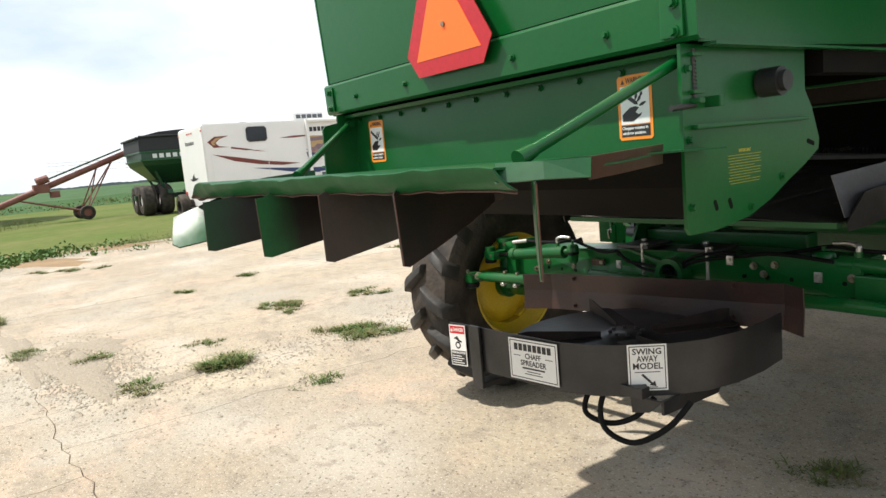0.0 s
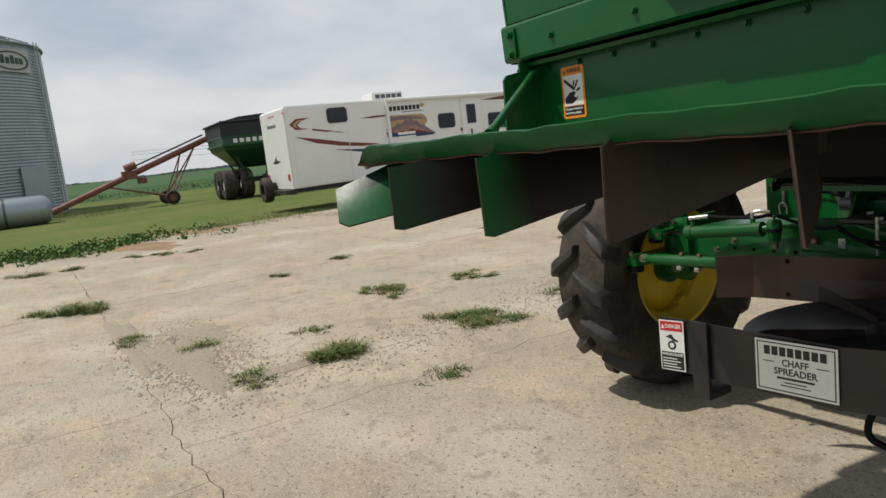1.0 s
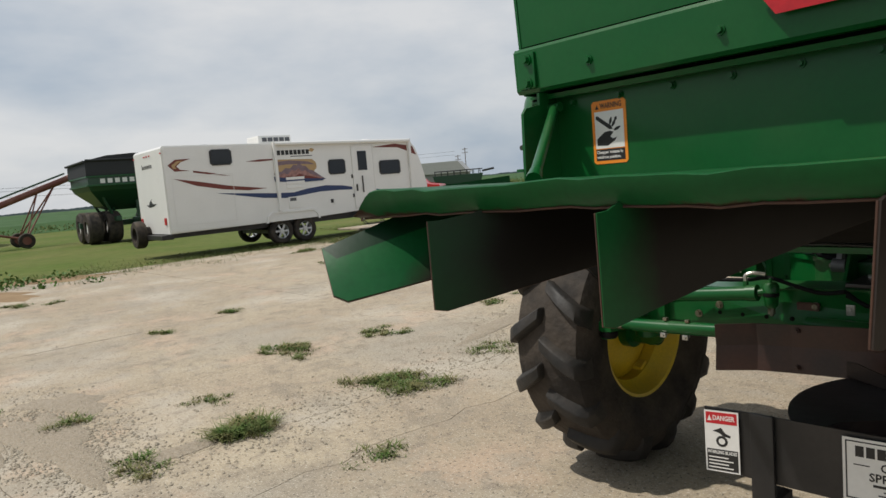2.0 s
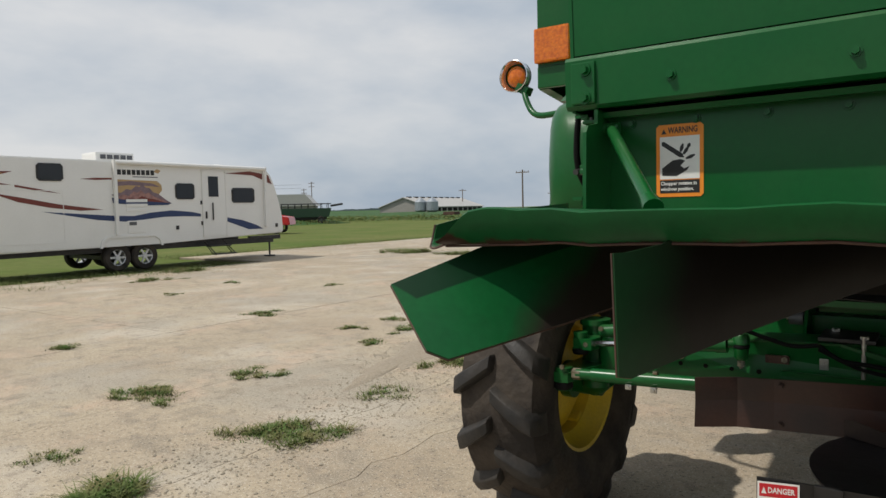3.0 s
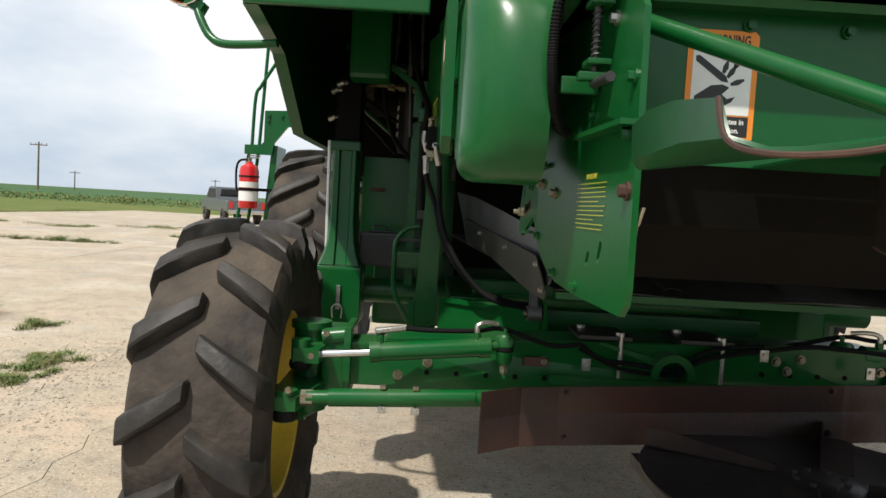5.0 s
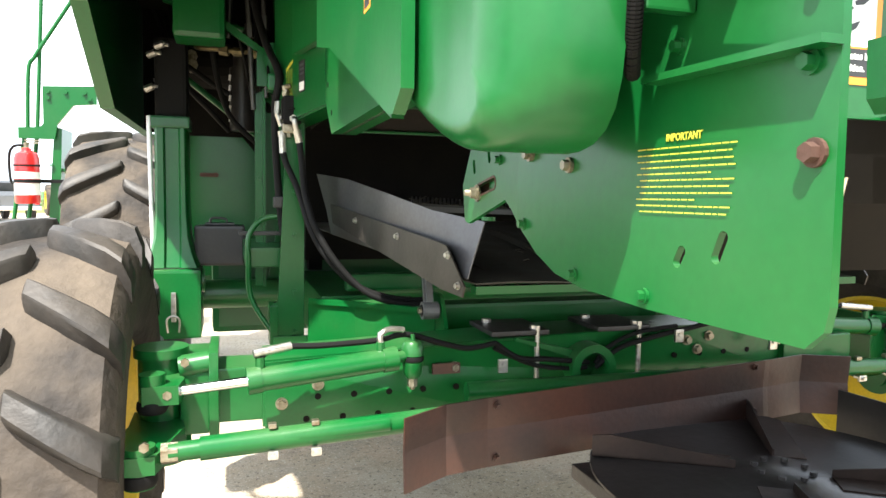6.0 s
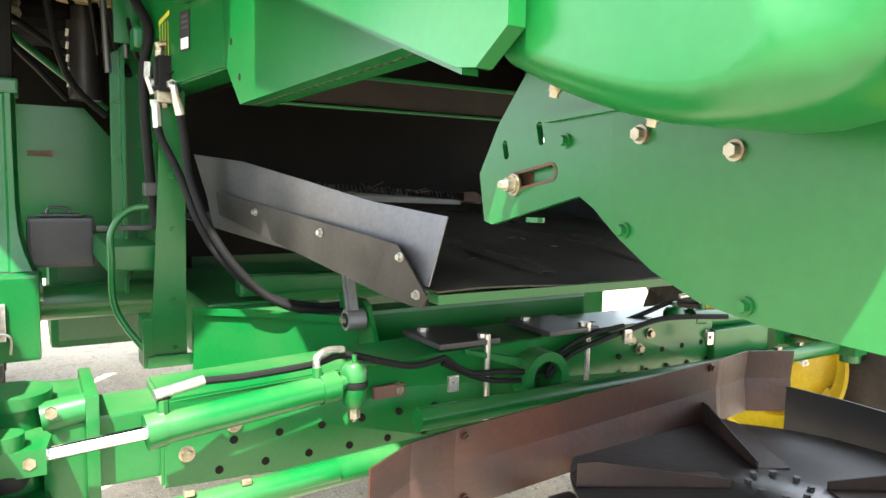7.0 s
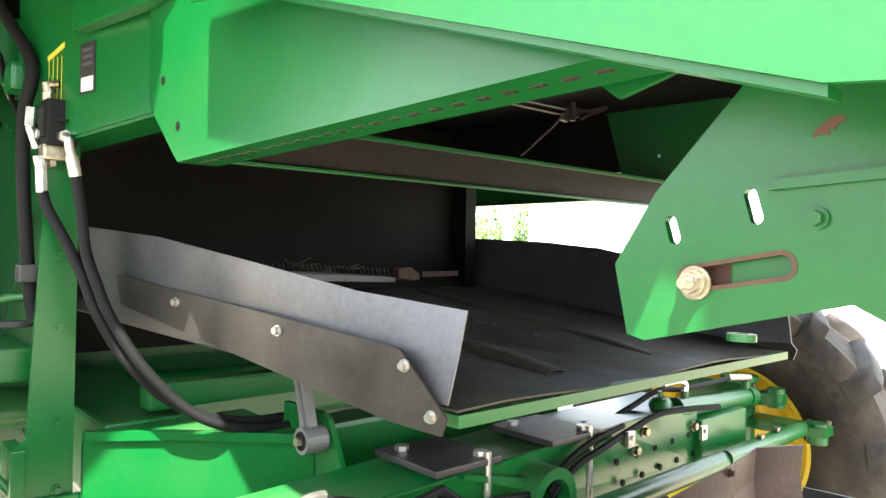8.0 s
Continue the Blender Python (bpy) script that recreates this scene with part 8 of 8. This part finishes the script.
prism(bm, [(-2.6, 0.75), (2.6, 0.75), (2.9, 1.75), (-2.9, 1.75)], "y", -1.1, 1.1)
part("box", bm, CART, wagon)
for k in range(8):
    x = -2.6 + k * 0.74
    bm = B()
    sweep(bm, [(x, -1.1, 1.75), (x, -0.8, 2.25), (x, 0.8, 2.25), (x, 1.1, 1.75)], 0.04, 6, 0, 3)
    part("hoop", bm, BLACK, wagon)
bm = B()
rod(bm, (-2.7, -0.85, 2.25), (2.9, -0.85, 2.25), 0.05, seg=6)
rod(bm, (-2.7, 0.85, 2.25), (2.9, 0.85, 2.25), 0.05, seg=6)
rod(bm, (2.9, 0, 2.0), (4.3, 0, 2.2), 0.12, seg=8)
part("tarp_rail", bm, BLACK, wagon)
for s in (-1, 1):
    for x in (-1.7, 1.7):
        small_wheel(wagon, x, s * 1.0, 0.42, 0.42, 0.28)
bm = B()
box(bm, -2.4, 2.4, -0.3, 0.3, 0.45, 0.75)
part("chassis", bm, BLACK, wagon)

# ---- white building and bushes on the far side ----
shed = thing("white_building", "white sided farm building across the yard", "building", at=(12.5, 9.15, 0))
bm = B()
prism(bm, [(-6.2, -0.06), (6.2, -0.06), (6.2, 3.2), (-6.2, 3.2)], "x", 0.0, 8.0)
part("wall", bm, WHITE_WALL, shed)
bm = B()
prism(bm, [(-0.4, 3.15), (4.0, 5.0), (8.4, 3.15), (8.4, 3.3), (4.0, 5.16), (-0.4, 3.3)], "y", -6.6, 6.6)
part("roof", bm, SHED_ROOF, shed)
for i in range(24):
    bm = B()
    box(bm, -0.03, -0.002, -6.2, 6.2, 0.02 + i * 0.13, 0.12 + i * 0.13)
    part("siding_board", bm, WHITE_WALL, shed)
post_w = thing("white_post", "plain white post standing by the bushes", "post", at=(11.8, 15.55, -0.06))
bm = B()
box(bm, -0.1, 0.1, -0.1, 0.1, 0, 4.2, 0.01)
part("shaft", bm, WHITE_WALL, post_w)


def leaves(bm, rnd, centre, size, count, leaf):
    for _ in range(count):
        while True:
            p = Vector((rnd.uniform(-1, 1), rnd.uniform(-1, 1), rnd.uniform(-1, 1)))
            if 0.25 < p.length < 1:
                break
        p = Vector((p.x * size[0], p.y * size[1], p.z * size[2])) + Vector(centre)
        u = Vector((rnd.uniform(-1, 1), rnd.uniform(-1, 1), rnd.uniform(-1, 1))).normalized() * leaf * rnd.uniform(0.6, 1.3)
        v = u.orthogonal().normalized() * leaf * 0.45
        bm.faces.new([bm.verts.new(q) for q in (p, p + u * 0.5 + v, p + u, p + u * 0.5 - v)])


rnd = random.Random(3)
for x, y, r in ((12.4, 16.9, 1.5), (13.2, 19.0, 1.7), (12.6, 21.2, 1.6), (15.0, 17.6, 2.4), (16.0, 20.6, 2.6), (11.3, 14.7, 1.02), (11.2, 13.3, 0.98), (11.3, 11.9, 0.95), (11.2, 10.5, 0.9)):
    bush = thing("bush", "leafy green bush beside the white building", "bush", group="bushes by the white building", at=(x, y, -0.06))
    bm = B()
    for k in range(5):
        a = k * 1.26
        rod(bm, (0, 0, 0), (0.5 * r * math.cos(a), 0.5 * r * math.sin(a), r * 0.9), 0.05, 0.015, seg=6)
    part("stem", bm, TIMBER, bush)
    bm = B()
    for k in range(7):
        leaves(bm, rnd, (rnd.uniform(-0.5, 0.5) * r, rnd.uniform(-0.5, 0.5) * r, r * rnd.uniform(0.5, 1.3)), (0.6 * r, 0.6 * r, 0.45 * r), 260, 0.16)
    part("foliage", bm, LEAF, bush)

# ---- fields ----
rnd = random.Random(5)
nr = np.random.RandomState(7)


def crop_sheet(name, x0, x1, y0, y1, nx, ny, height, mat, label):
    xs, ys = np.linspace(x0, x1, nx), np.linspace(y0, y1, ny)
    verts, faces = [], []
    for j, y in enumerate(ys):
        for i, x in enumerate(xs):
            edge = i in (0, nx - 1) or j in (0, ny - 1)
            verts.append((x, y, -0.06 if edge else height * (0.75 + 0.5 * nr.rand())))
    for j in range(ny - 1):
        for i in range(nx - 1):
            a = j * nx + i
            faces.append((a, a + 1, a + nx + 1, a + nx))
    me = bpy.data.meshes.new(name)
    me.from_pydata(verts, [], faces)
    me.materials.append(mat)
    tagged(new(name, me), label, "crop field", kind="stuff")


crop_sheet("crop_field", -560, -58, -300, 60, 190, 140, 0.55, CROP, "green soybean field stretching to the horizon")
crop_sheet("crop_field", -560, 420, 74, 640, 240, 150, 0.6, CROP, "green soybean field stretching to the horizon")
bm = B()
ridge = []
for k in range(700):
    y = -1400 + k * 4.2
    ridge.append([(-1200, y, -1.0), (-1201, y, 2.2 + 1.6 * math.sin(k * 0.05) + 0.8 * math.sin(k * 0.31) + rnd.uniform(0, 1.4)), (-1204, y, -1.0)])
sheet(bm, ridge, 0.5)
tagged(part("far_treeline", bm, DARK_BLUE), "low hazy line of far trees on the horizon", "treeline", kind="stuff")


# rank weeds along the field's edge
rnd = random.Random(8)
bm = B()
for k in range(1500):
    x = rnd.uniform(-170, 40)
    leaves(bm, rnd, (x, 70.5 + rnd.gauss(0, 2.2), 0.3), (1.0, 0.7, rnd.uniform(0.2, 0.55)), 14, 0.17)
for k in range(260):
    y = rnd.uniform(-30, 70)
    leaves(bm, rnd, (-56.8 + rnd.gauss(0, 0.8), y, 0.25), (0.7, 0.9, 0.26), 14, 0.12)
tagged(part("field_weeds", bm, GRASS), "rank yellow-green weeds along the edge of the field", "weeds", kind="stuff")


def blades(bm, rnd, x, y, rx, ry, count, h, turn=0.0, z=0.0):
    ca, sa = math.cos(turn), math.sin(turn)
    for _ in range(count):
        while True:
            u, v = rnd.gauss(0, 0.45), rnd.gauss(0, 0.45)
            if u * u + v * v < 1:
                break
        px, py = x + u * rx * ca - v * ry * sa, y + u * rx * sa + v * ry * ca
        edge = 1 - 0.55 * math.sqrt(u * u + v * v)
        hh = h * rnd.uniform(0.5, 1.25) * edge
        a = rnd.uniform(0, 2 * math.pi)
        lean = rnd.uniform(0.5, 2.8) * hh
        w = 0.0022 + 0.0026 * rnd.random()
        dx, dy = math.cos(a), math.sin(a)
        b0, b1 = (px - dy * w, py + dx * w, z), (px + dy * w, py - dx * w, z)
        m0, m1 = (px + dx * lean * 0.4 - dy * w * 0.8, py + dy * lean * 0.4 + dx * w * 0.8, z + hh * 0.6), (px + dx * lean * 0.4 + dy * w * 0.8, py + dy * lean * 0.4 - dx * w * 0.8, z + hh * 0.6)
        tip = (px + dx * lean, py + dy * lean, z + hh * rnd.uniform(0.75, 1.0))
        v4 = [bm.verts.new(p) for p in (b0, b1, m1, m0)]
        bm.faces.new(v4)
        bm.faces.new((v4[3], v4[2], bm.verts.new(tip)))


# weeds in the joints: x, y, half length, half width, blades, height, turn
rnd = random.Random(11)
TUFTS = [(-4.84, 3.24, 0.40, 0.17, 620, 0.06, 0.65), (-4.86, 2.07, 0.22, 0.14, 380, 0.10, 0.3), (-6.56, 3.30, 0.36, 0.13, 420, 0.06, 0.25), (-6.36, 4.22, 0.28, 0.12, 220, 0.045, 0.2),
         (-3.79, 2.34, 0.15, 0.10, 90, 0.045, 0.0), (-5.70, 2.16, 0.20, 0.08, 110, 0.035, 0.3), (-6.02, 1.31, 0.17, 0.08, 110, 0.05, 0.2), (-6.86, 0.85, 0.24, 0.10, 170, 0.06, 0.3), (-9.19, 6.70, 0.30, 0.14, 240, 0.06, 0.1),
         (-6.81, 7.78, 0.20, 0.16, 300, 0.22, 0.7), (-6.62, 6.75, 0.45, 0.06, 200, 0.05, 1.6), (-7.24, 6.4, 0.20, 0.08, 120, 0.05, 0.8), (-5.1, 5.85, 0.95, 0.13, 760, 0.06, 1.57), (-4.94, 4.34, 0.24, 0.12, 130, 0.05, 0.9),
         (-5.92, 7.46, 0.22, 0.14, 180, 0.08, 0.4), (-9.05, 0.56, 0.50, 0.16, 520, 0.12, 0.9), (-13.6, 0.3, 0.8, 0.2, 300, 0.09, 0.9), (-16.5, 0.6, 0.7, 0.25, 300, 0.12, 0.5), (-13.55, 2.3, 0.9, 0.16, 300, 0.06, 0.9),
         (-6.44, 5.83, 0.22, 0.10, 110, 0.05, 0.5), (-7.25, 7.20, 0.20, 0.10, 90, 0.06, 0.0), (-9.22, 3.91, 0.22, 0.10, 160, 0.06, 0.2), (-8.69, 2.90, 0.24, 0.08, 130, 0.045, 0.2), (-13.45, 17.9, 1.3, 0.25, 520, 0.16, 0.0), (-15.8, 18.25, 1.1, 0.35, 520, 0.22, 0.0),
         (-11.2, 18.1, 1.5, 0.22, 560, 0.16, 0.05), (-14.5, 24.5, 1.2, 0.5, 400, 0.12, 0.1), (-12.2, 27.0, 1.2, 0.5, 380, 0.12, 0.1), (-17.5, 25.5, 1.5, 0.5, 380, 0.12, 0.1), (-9.5, 22.2, 0.8, 0.3, 260, 0.10, 0.1),
         (-12.6, 7.5, 0.22, 0.12, 110, 0.05, 0.0), (-13.3, 9.2, 0.25, 0.12, 110, 0.06, 0.0), (-15.5, 8.8, 0.7, 0.2, 320, 0.10, 1.2), (-11.0, 9.8, 0.2, 0.1, 90, 0.05, 0.0), (-16.8, 10.6, 0.5, 0.3, 260, 0.16, 0.4),
         (-0.87, 3.23, 0.10, 0.07, 110, 0.04, 0.0), (-4.83, 1.44, 0.26, 0.09, 170, 0.045, 0.5), (-4.56, 3.41, 0.12, 0.08, 90, 0.05, 0.4)]
for x, y, rx, ry, n, h, turn in TUFTS:
    tuft = thing("weed_tuft", "low tuft of green weeds growing from a concrete joint", "weeds", group="weeds in the concrete joints", at=(x, y, -0.005))
    bm = B()
    clumps = 7 + n // 32
    for k in range(clumps):
        u, v = rnd.gauss(0, 0.42), rnd.gauss(0, 0.5)
        u, v = max(-0.95, min(0.95, u)) * rx, max(-1.0, min(1.0, v)) * ry * 1.7
        size = rnd.uniform(0.25, 0.6) * max(ry, 0.12)
        blades(bm, rnd, u * math.cos(turn) - v * math.sin(turn), u * math.sin(turn) + v * math.cos(turn), size * 2.0, size * 1.3, int(n * 3.8 / clumps), h * rnd.uniform(0.45, 1.2), turn + rnd.uniform(-0.6, 0.6))
    tagged(part("grass", bm, GRASS, tuft), kind="stuff")
    bm = B()
    for _ in range(max(3, n // 26)):
        u, v = rnd.gauss(0, 0.28) * rx, rnd.gauss(0, 0.28) * ry
        q = (u * math.cos(turn) - v * math.sin(turn), u * math.sin(turn) + v * math.cos(turn), rnd.uniform(0.2, 0.8) * h)
        leaves(bm, rnd, q, (0.03, 0.03, 0.02), 3, 0.016)
    tagged(part("foliage", bm, LEAF, tuft), kind="stuff")

# ragged grass along the yard's edge
rnd = random.Random(21)
bm = B()
for _ in range(900):
    y = rnd.uniform(-6, 44)
    x = (-21.7 if y > 13.5 else -17.7) + 0.5 * math.sin(y * 0.7) + rnd.gauss(-0.5, 0.7)
    blades(bm, rnd, x, y, 0.8, 0.5, 34, rnd.uniform(0.06, 0.16), rnd.uniform(0, 3), -0.05)
tagged(part("verge_grass", bm, GRASS), "ragged green grass along the edge of the concrete", "grass", kind="stuff")
bm = B()
for _ in range(60):
    blades(bm, rnd, -17.2 + rnd.gauss(0, 0.6), rnd.uniform(3.5, 10.5), 0.7, 0.3, 30, rnd.uniform(0.06, 0.14), 1.3, -0.01)
for _ in range(60):
    blades(bm, rnd, rnd.uniform(-40, -33), rnd.uniform(-2, 5), 0.8, 0.6, 20, 0.4, 0.3, -0.06)
tagged(part("weed_strip", bm, GRASS), "strip of weeds grown over the broken concrete edge", "weeds", kind="stuff")

# low beds of dirt and grit
def bed(name, x, y, rx, ry, turn, h, mat, label, category, seed):
    rr = random.Random(seed)
    b = B()
    n = 40
    wob = [1 + 0.25 * math.sin(3 * k * 2 * math.pi / n + seed) + 0.14 * math.sin(7 * k * 2 * math.pi / n + 2 * seed) + rr.uniform(-0.08, 0.08) for k in range(n)]
    rings = []
    for f, z in ((1.0, -0.010), (0.85, h * 0.55), (0.5, h * 0.9), (0.15, h)):
        ring = []
        for k in range(n):
            a = 2 * math.pi * k / n
            u, v = rx * f * wob[k] * math.cos(a), ry * f * wob[k] * math.sin(a)
            ring.append(b.verts.new((x + u * math.cos(turn) - v * math.sin(turn), y + u * math.sin(turn) + v * math.cos(turn), z + rr.uniform(-0.2, 0.2) * h)))
        rings.append(ring)
    for p, q in zip(rings, rings[1:]):
        for k in range(n):
            b.faces.new((p[k], p[(k + 1) % n], q[(k + 1) % n], q[k]))
    b.faces.new(rings[-1])
    tagged(part(name, b, mat, smooth=True), label, category, kind="stuff")


bed("dirt_bed", -15.8, 2.1, 1.5, 0.55, 0.5, 0.02, DIRT, "thin patch of dry brown dirt over the concrete", "dirt", 3)
bed("dirt_bed", -17.6, 3.4, 1.6, 0.5, 0.9, 0.02, DIRT, "thin patch of dry brown dirt over the concrete", "dirt", 5)
bed("gravel_bed", -5.75, 1.16, 0.95, 0.22, 0.05, 0.010, GRAVEL, "loose grey gravel fallen out of a broken joint", "gravel", 8)
bed("gravel_bed", -6.9, 0.88, 1.3, 0.13, 0.0, 0.009, GRAVEL, "loose grey gravel fallen out of a broken joint", "gravel", 15)
bed("gravel_bed", -6.6, 1.45, 0.45, 0.22, 0.4, 0.010, GRAVEL, "loose grey gravel fallen out of a broken joint", "gravel", 9)
bed("gravel_bed", -4.85, 1.72, 0.10, 0.55, 0.0, 0.008, GRAVEL, "loose grey gravel fallen out of a broken joint", "gravel", 10)
bed("gravel_bed", -5.65, 5.65, 1.25, 0.26, 1.87, 0.010, GRAVEL, "loose grey gravel fallen out of a broken joint", "gravel", 12)

# leafy weeds where the grass meets the broken concrete
rnd = random.Random(61)
bm = B()
for k in range(190):
    y = rnd.choice((rnd.uniform(-2.5, 2.5), rnd.uniform(-2.5, 2.5), rnd.uniform(-2.5, 4.0)))
    x = -16.9 + 0.4 * math.sin(y * 1.7) + rnd.gauss(0, 0.55)
    leaves(bm, rnd, (x, y, 0.05), (0.26, 0.22, rnd.uniform(0.06, 0.16)), 26, 0.075)
tagged(part("leafy_weeds", bm, LEAF), "low leafy green weeds along the broken concrete edge", "weeds", kind="stuff")

# loose stones
rnd = random.Random(31)
bm = B()
for _ in range(9000):
    k = rnd.random()
    if k < 0.34:
        x, y = rnd.gauss(-5.8, 0.6), rnd.gauss(1.2, 0.22)
    elif k < 0.62:
        x, y = rnd.gauss(-4.75, 0.3), rnd.uniform(1.0, 7.0)
    elif k < 0.74:
        y = rnd.gauss(5.6, 0.7)
        x = -5.62 - 0.31 * (y - 5.6) + rnd.gauss(0, 0.2)
    else:
        x, y = rnd.uniform(-12, 0.5), rnd.uniform(-1.5, 9)
    s = (rnd.uniform(0.003, 0.009) + 0.008 * rnd.random() ** 4) * (1.0 if k < 0.74 else 0.7)
    z = s * 0.3
    p = [bm.verts.new((x + s * dx * rnd.uniform(0.7, 1.3), y + s * dy * rnd.uniform(0.7, 1.3), z + s * dz * rnd.uniform(0.5, 0.9))) for dx, dy, dz in ((1, 0, 0), (0, 1, 0), (-1, 0, 0), (0, -1, 0), (0, 0, 1))]
    for i in range(4):
        bm.faces.new((p[i], p[(i + 1) % 4], p[4]))
tagged(part("loose_stones", bm, PEBBLE), "loose pale gravel scattered over the concrete", "gravel", kind="stuff")

# ---- concrete slabs, with broken joints and cracks as real gaps ----
STEP, GX, GY = 4.3, -4.72, 0.80


def jag(p, q, amp, rnd, n=14):
    d = Vector((q[0] - p[0], q[1] - p[1]))
    s = Vector((-d.y, d.x)).normalized()
    pts = []
    for k in range(n + 1):
        f = k / n
        o = 0 if k in (0, n) else rnd.gauss(0, amp)
        pts.append((p[0] + d.x * f + s.x * o, p[1] + d.y * f + s.y * o))
    return pts


def slab(pts, x, y):
    me = bpy.data.meshes.new("slab")
    n = len(pts)
    verts = [(px, py, 0.0) for px, py in pts] + [(px, py, -0.09) for px, py in pts]
    cx, cy = sum(p[0] for p in pts) / n, sum(p[1] for p in pts) / n
    inner = []
    for px, py in pts:
        d = math.hypot(px - cx, py - cy)
        k = 0.0022 / max(d, 0.01)
        inner.append((px + (cx - px) * k, py + (cy - py) * k, 0.0))
    verts = inner + [(px, py, -0.003) for px, py in pts] + [(px, py, -0.09) for px, py in pts]
    faces = [tuple(range(n))]
    for r in (0, 1):
        for i in range(n):
            j = (i + 1) % n
            faces.append((r * n + i, (r + 1) * n + i, (r + 1) * n + j, r * n + j))
    me.from_pydata(verts, [], faces)
    me.materials.append(CONCRETE)
    me.update()
    o = new("slab", me)
    o.parent = pavement
    o.location = (x, y, 0)
    return o


rnd = random.Random(41)
shared = []
for k in range(6):
    h = STEP / 2 - 0.004
    c = [(-h, -h), (h, -h), (h, h), (-h, h)]
    pts = []
    for i in range(4):
        pts += jag(c[i], c[(i + 1) % 4], 0.006, rnd)[:-1]
    shared.append(slab(pts, 0, 0).data)
for o in [o for o in pavement.children]:
    bpy.data.objects.remove(o)
near = {(0, 0), (-1, 0), (-1, -1), (0, -1), (0, 1), (-1, 1)}
for i in range(-4, 4):
    for j in range(-4, 11):
        cx, cy = GX + (i + 0.5) * STEP, GY + (j + 0.5) * STEP
        if (i, j) in near or (i == -4 and j < 3):
            continue
        o = new("slab", shared[rnd.randrange(6)])
        o.parent = pavement
        o.matrix_local = Matrix.Translation((cx, cy, rnd.uniform(-0.004, 0.004))) @ Matrix.Rotation(rnd.randrange(4) * math.pi / 2, 4, "Z")
# slabs near the camera: ragged joints, split along their cracks
def corner(i, j):
    return (GX + i * STEP, GY + j * STEP)


def edge(i, j, up):
    """The ragged joint along a slab's low side, or up its left side."""
    both = ((i, j) in near) and (((i - 1, j) if up else (i, j - 1)) in near)
    end = corner(i, j + 1) if up else corner(i + 1, j)
    return jag(corner(i, j), end, 0.017 if both else 0.002, random.Random(100 + 17 * i + 5 * j + (50 if up else 0)), 34)


GAP = 0.0022
for i, j in sorted(near):
    low, left = [(x, y + GAP) for x, y in edge(i, j, False)], [(x + GAP, y) for x, y in edge(i, j, True)][::-1]
    up, right = [(x, y - GAP) for x, y in edge(i, j + 1, False)][::-1], [(x - GAP, y) for x, y in edge(i + 1, j, True)]
    cut = {(0, 0): 0.18, (-1, 0): 0.62, (0, -1): 0.30, (0, 1): 0.24}.get((i, j))
    if cut is None:
        slab(low[:-1] + right[:-1] + up[:-1] + left[:-1], 0, 0)
        continue
    # a crack across the slab, from its low side to its upper side
    a = int(round(cut * (len(low) - 1)))
    b_ = int(round((1 - cut) * (len(up) - 1)))
    crack = jag(low[a], up[b_], 0.035, rnd, 22)
    gap = 0.0013
    slab(low[:a] + [(x - gap, y) for x, y in crack] + up[b_ + 1:-1] + left[:-1], 0, 0)
    slab([(x + gap, y) for x, y in crack[::-1]] + low[a + 1:-1] + right[:-1] + up[:b_], 0, 0)
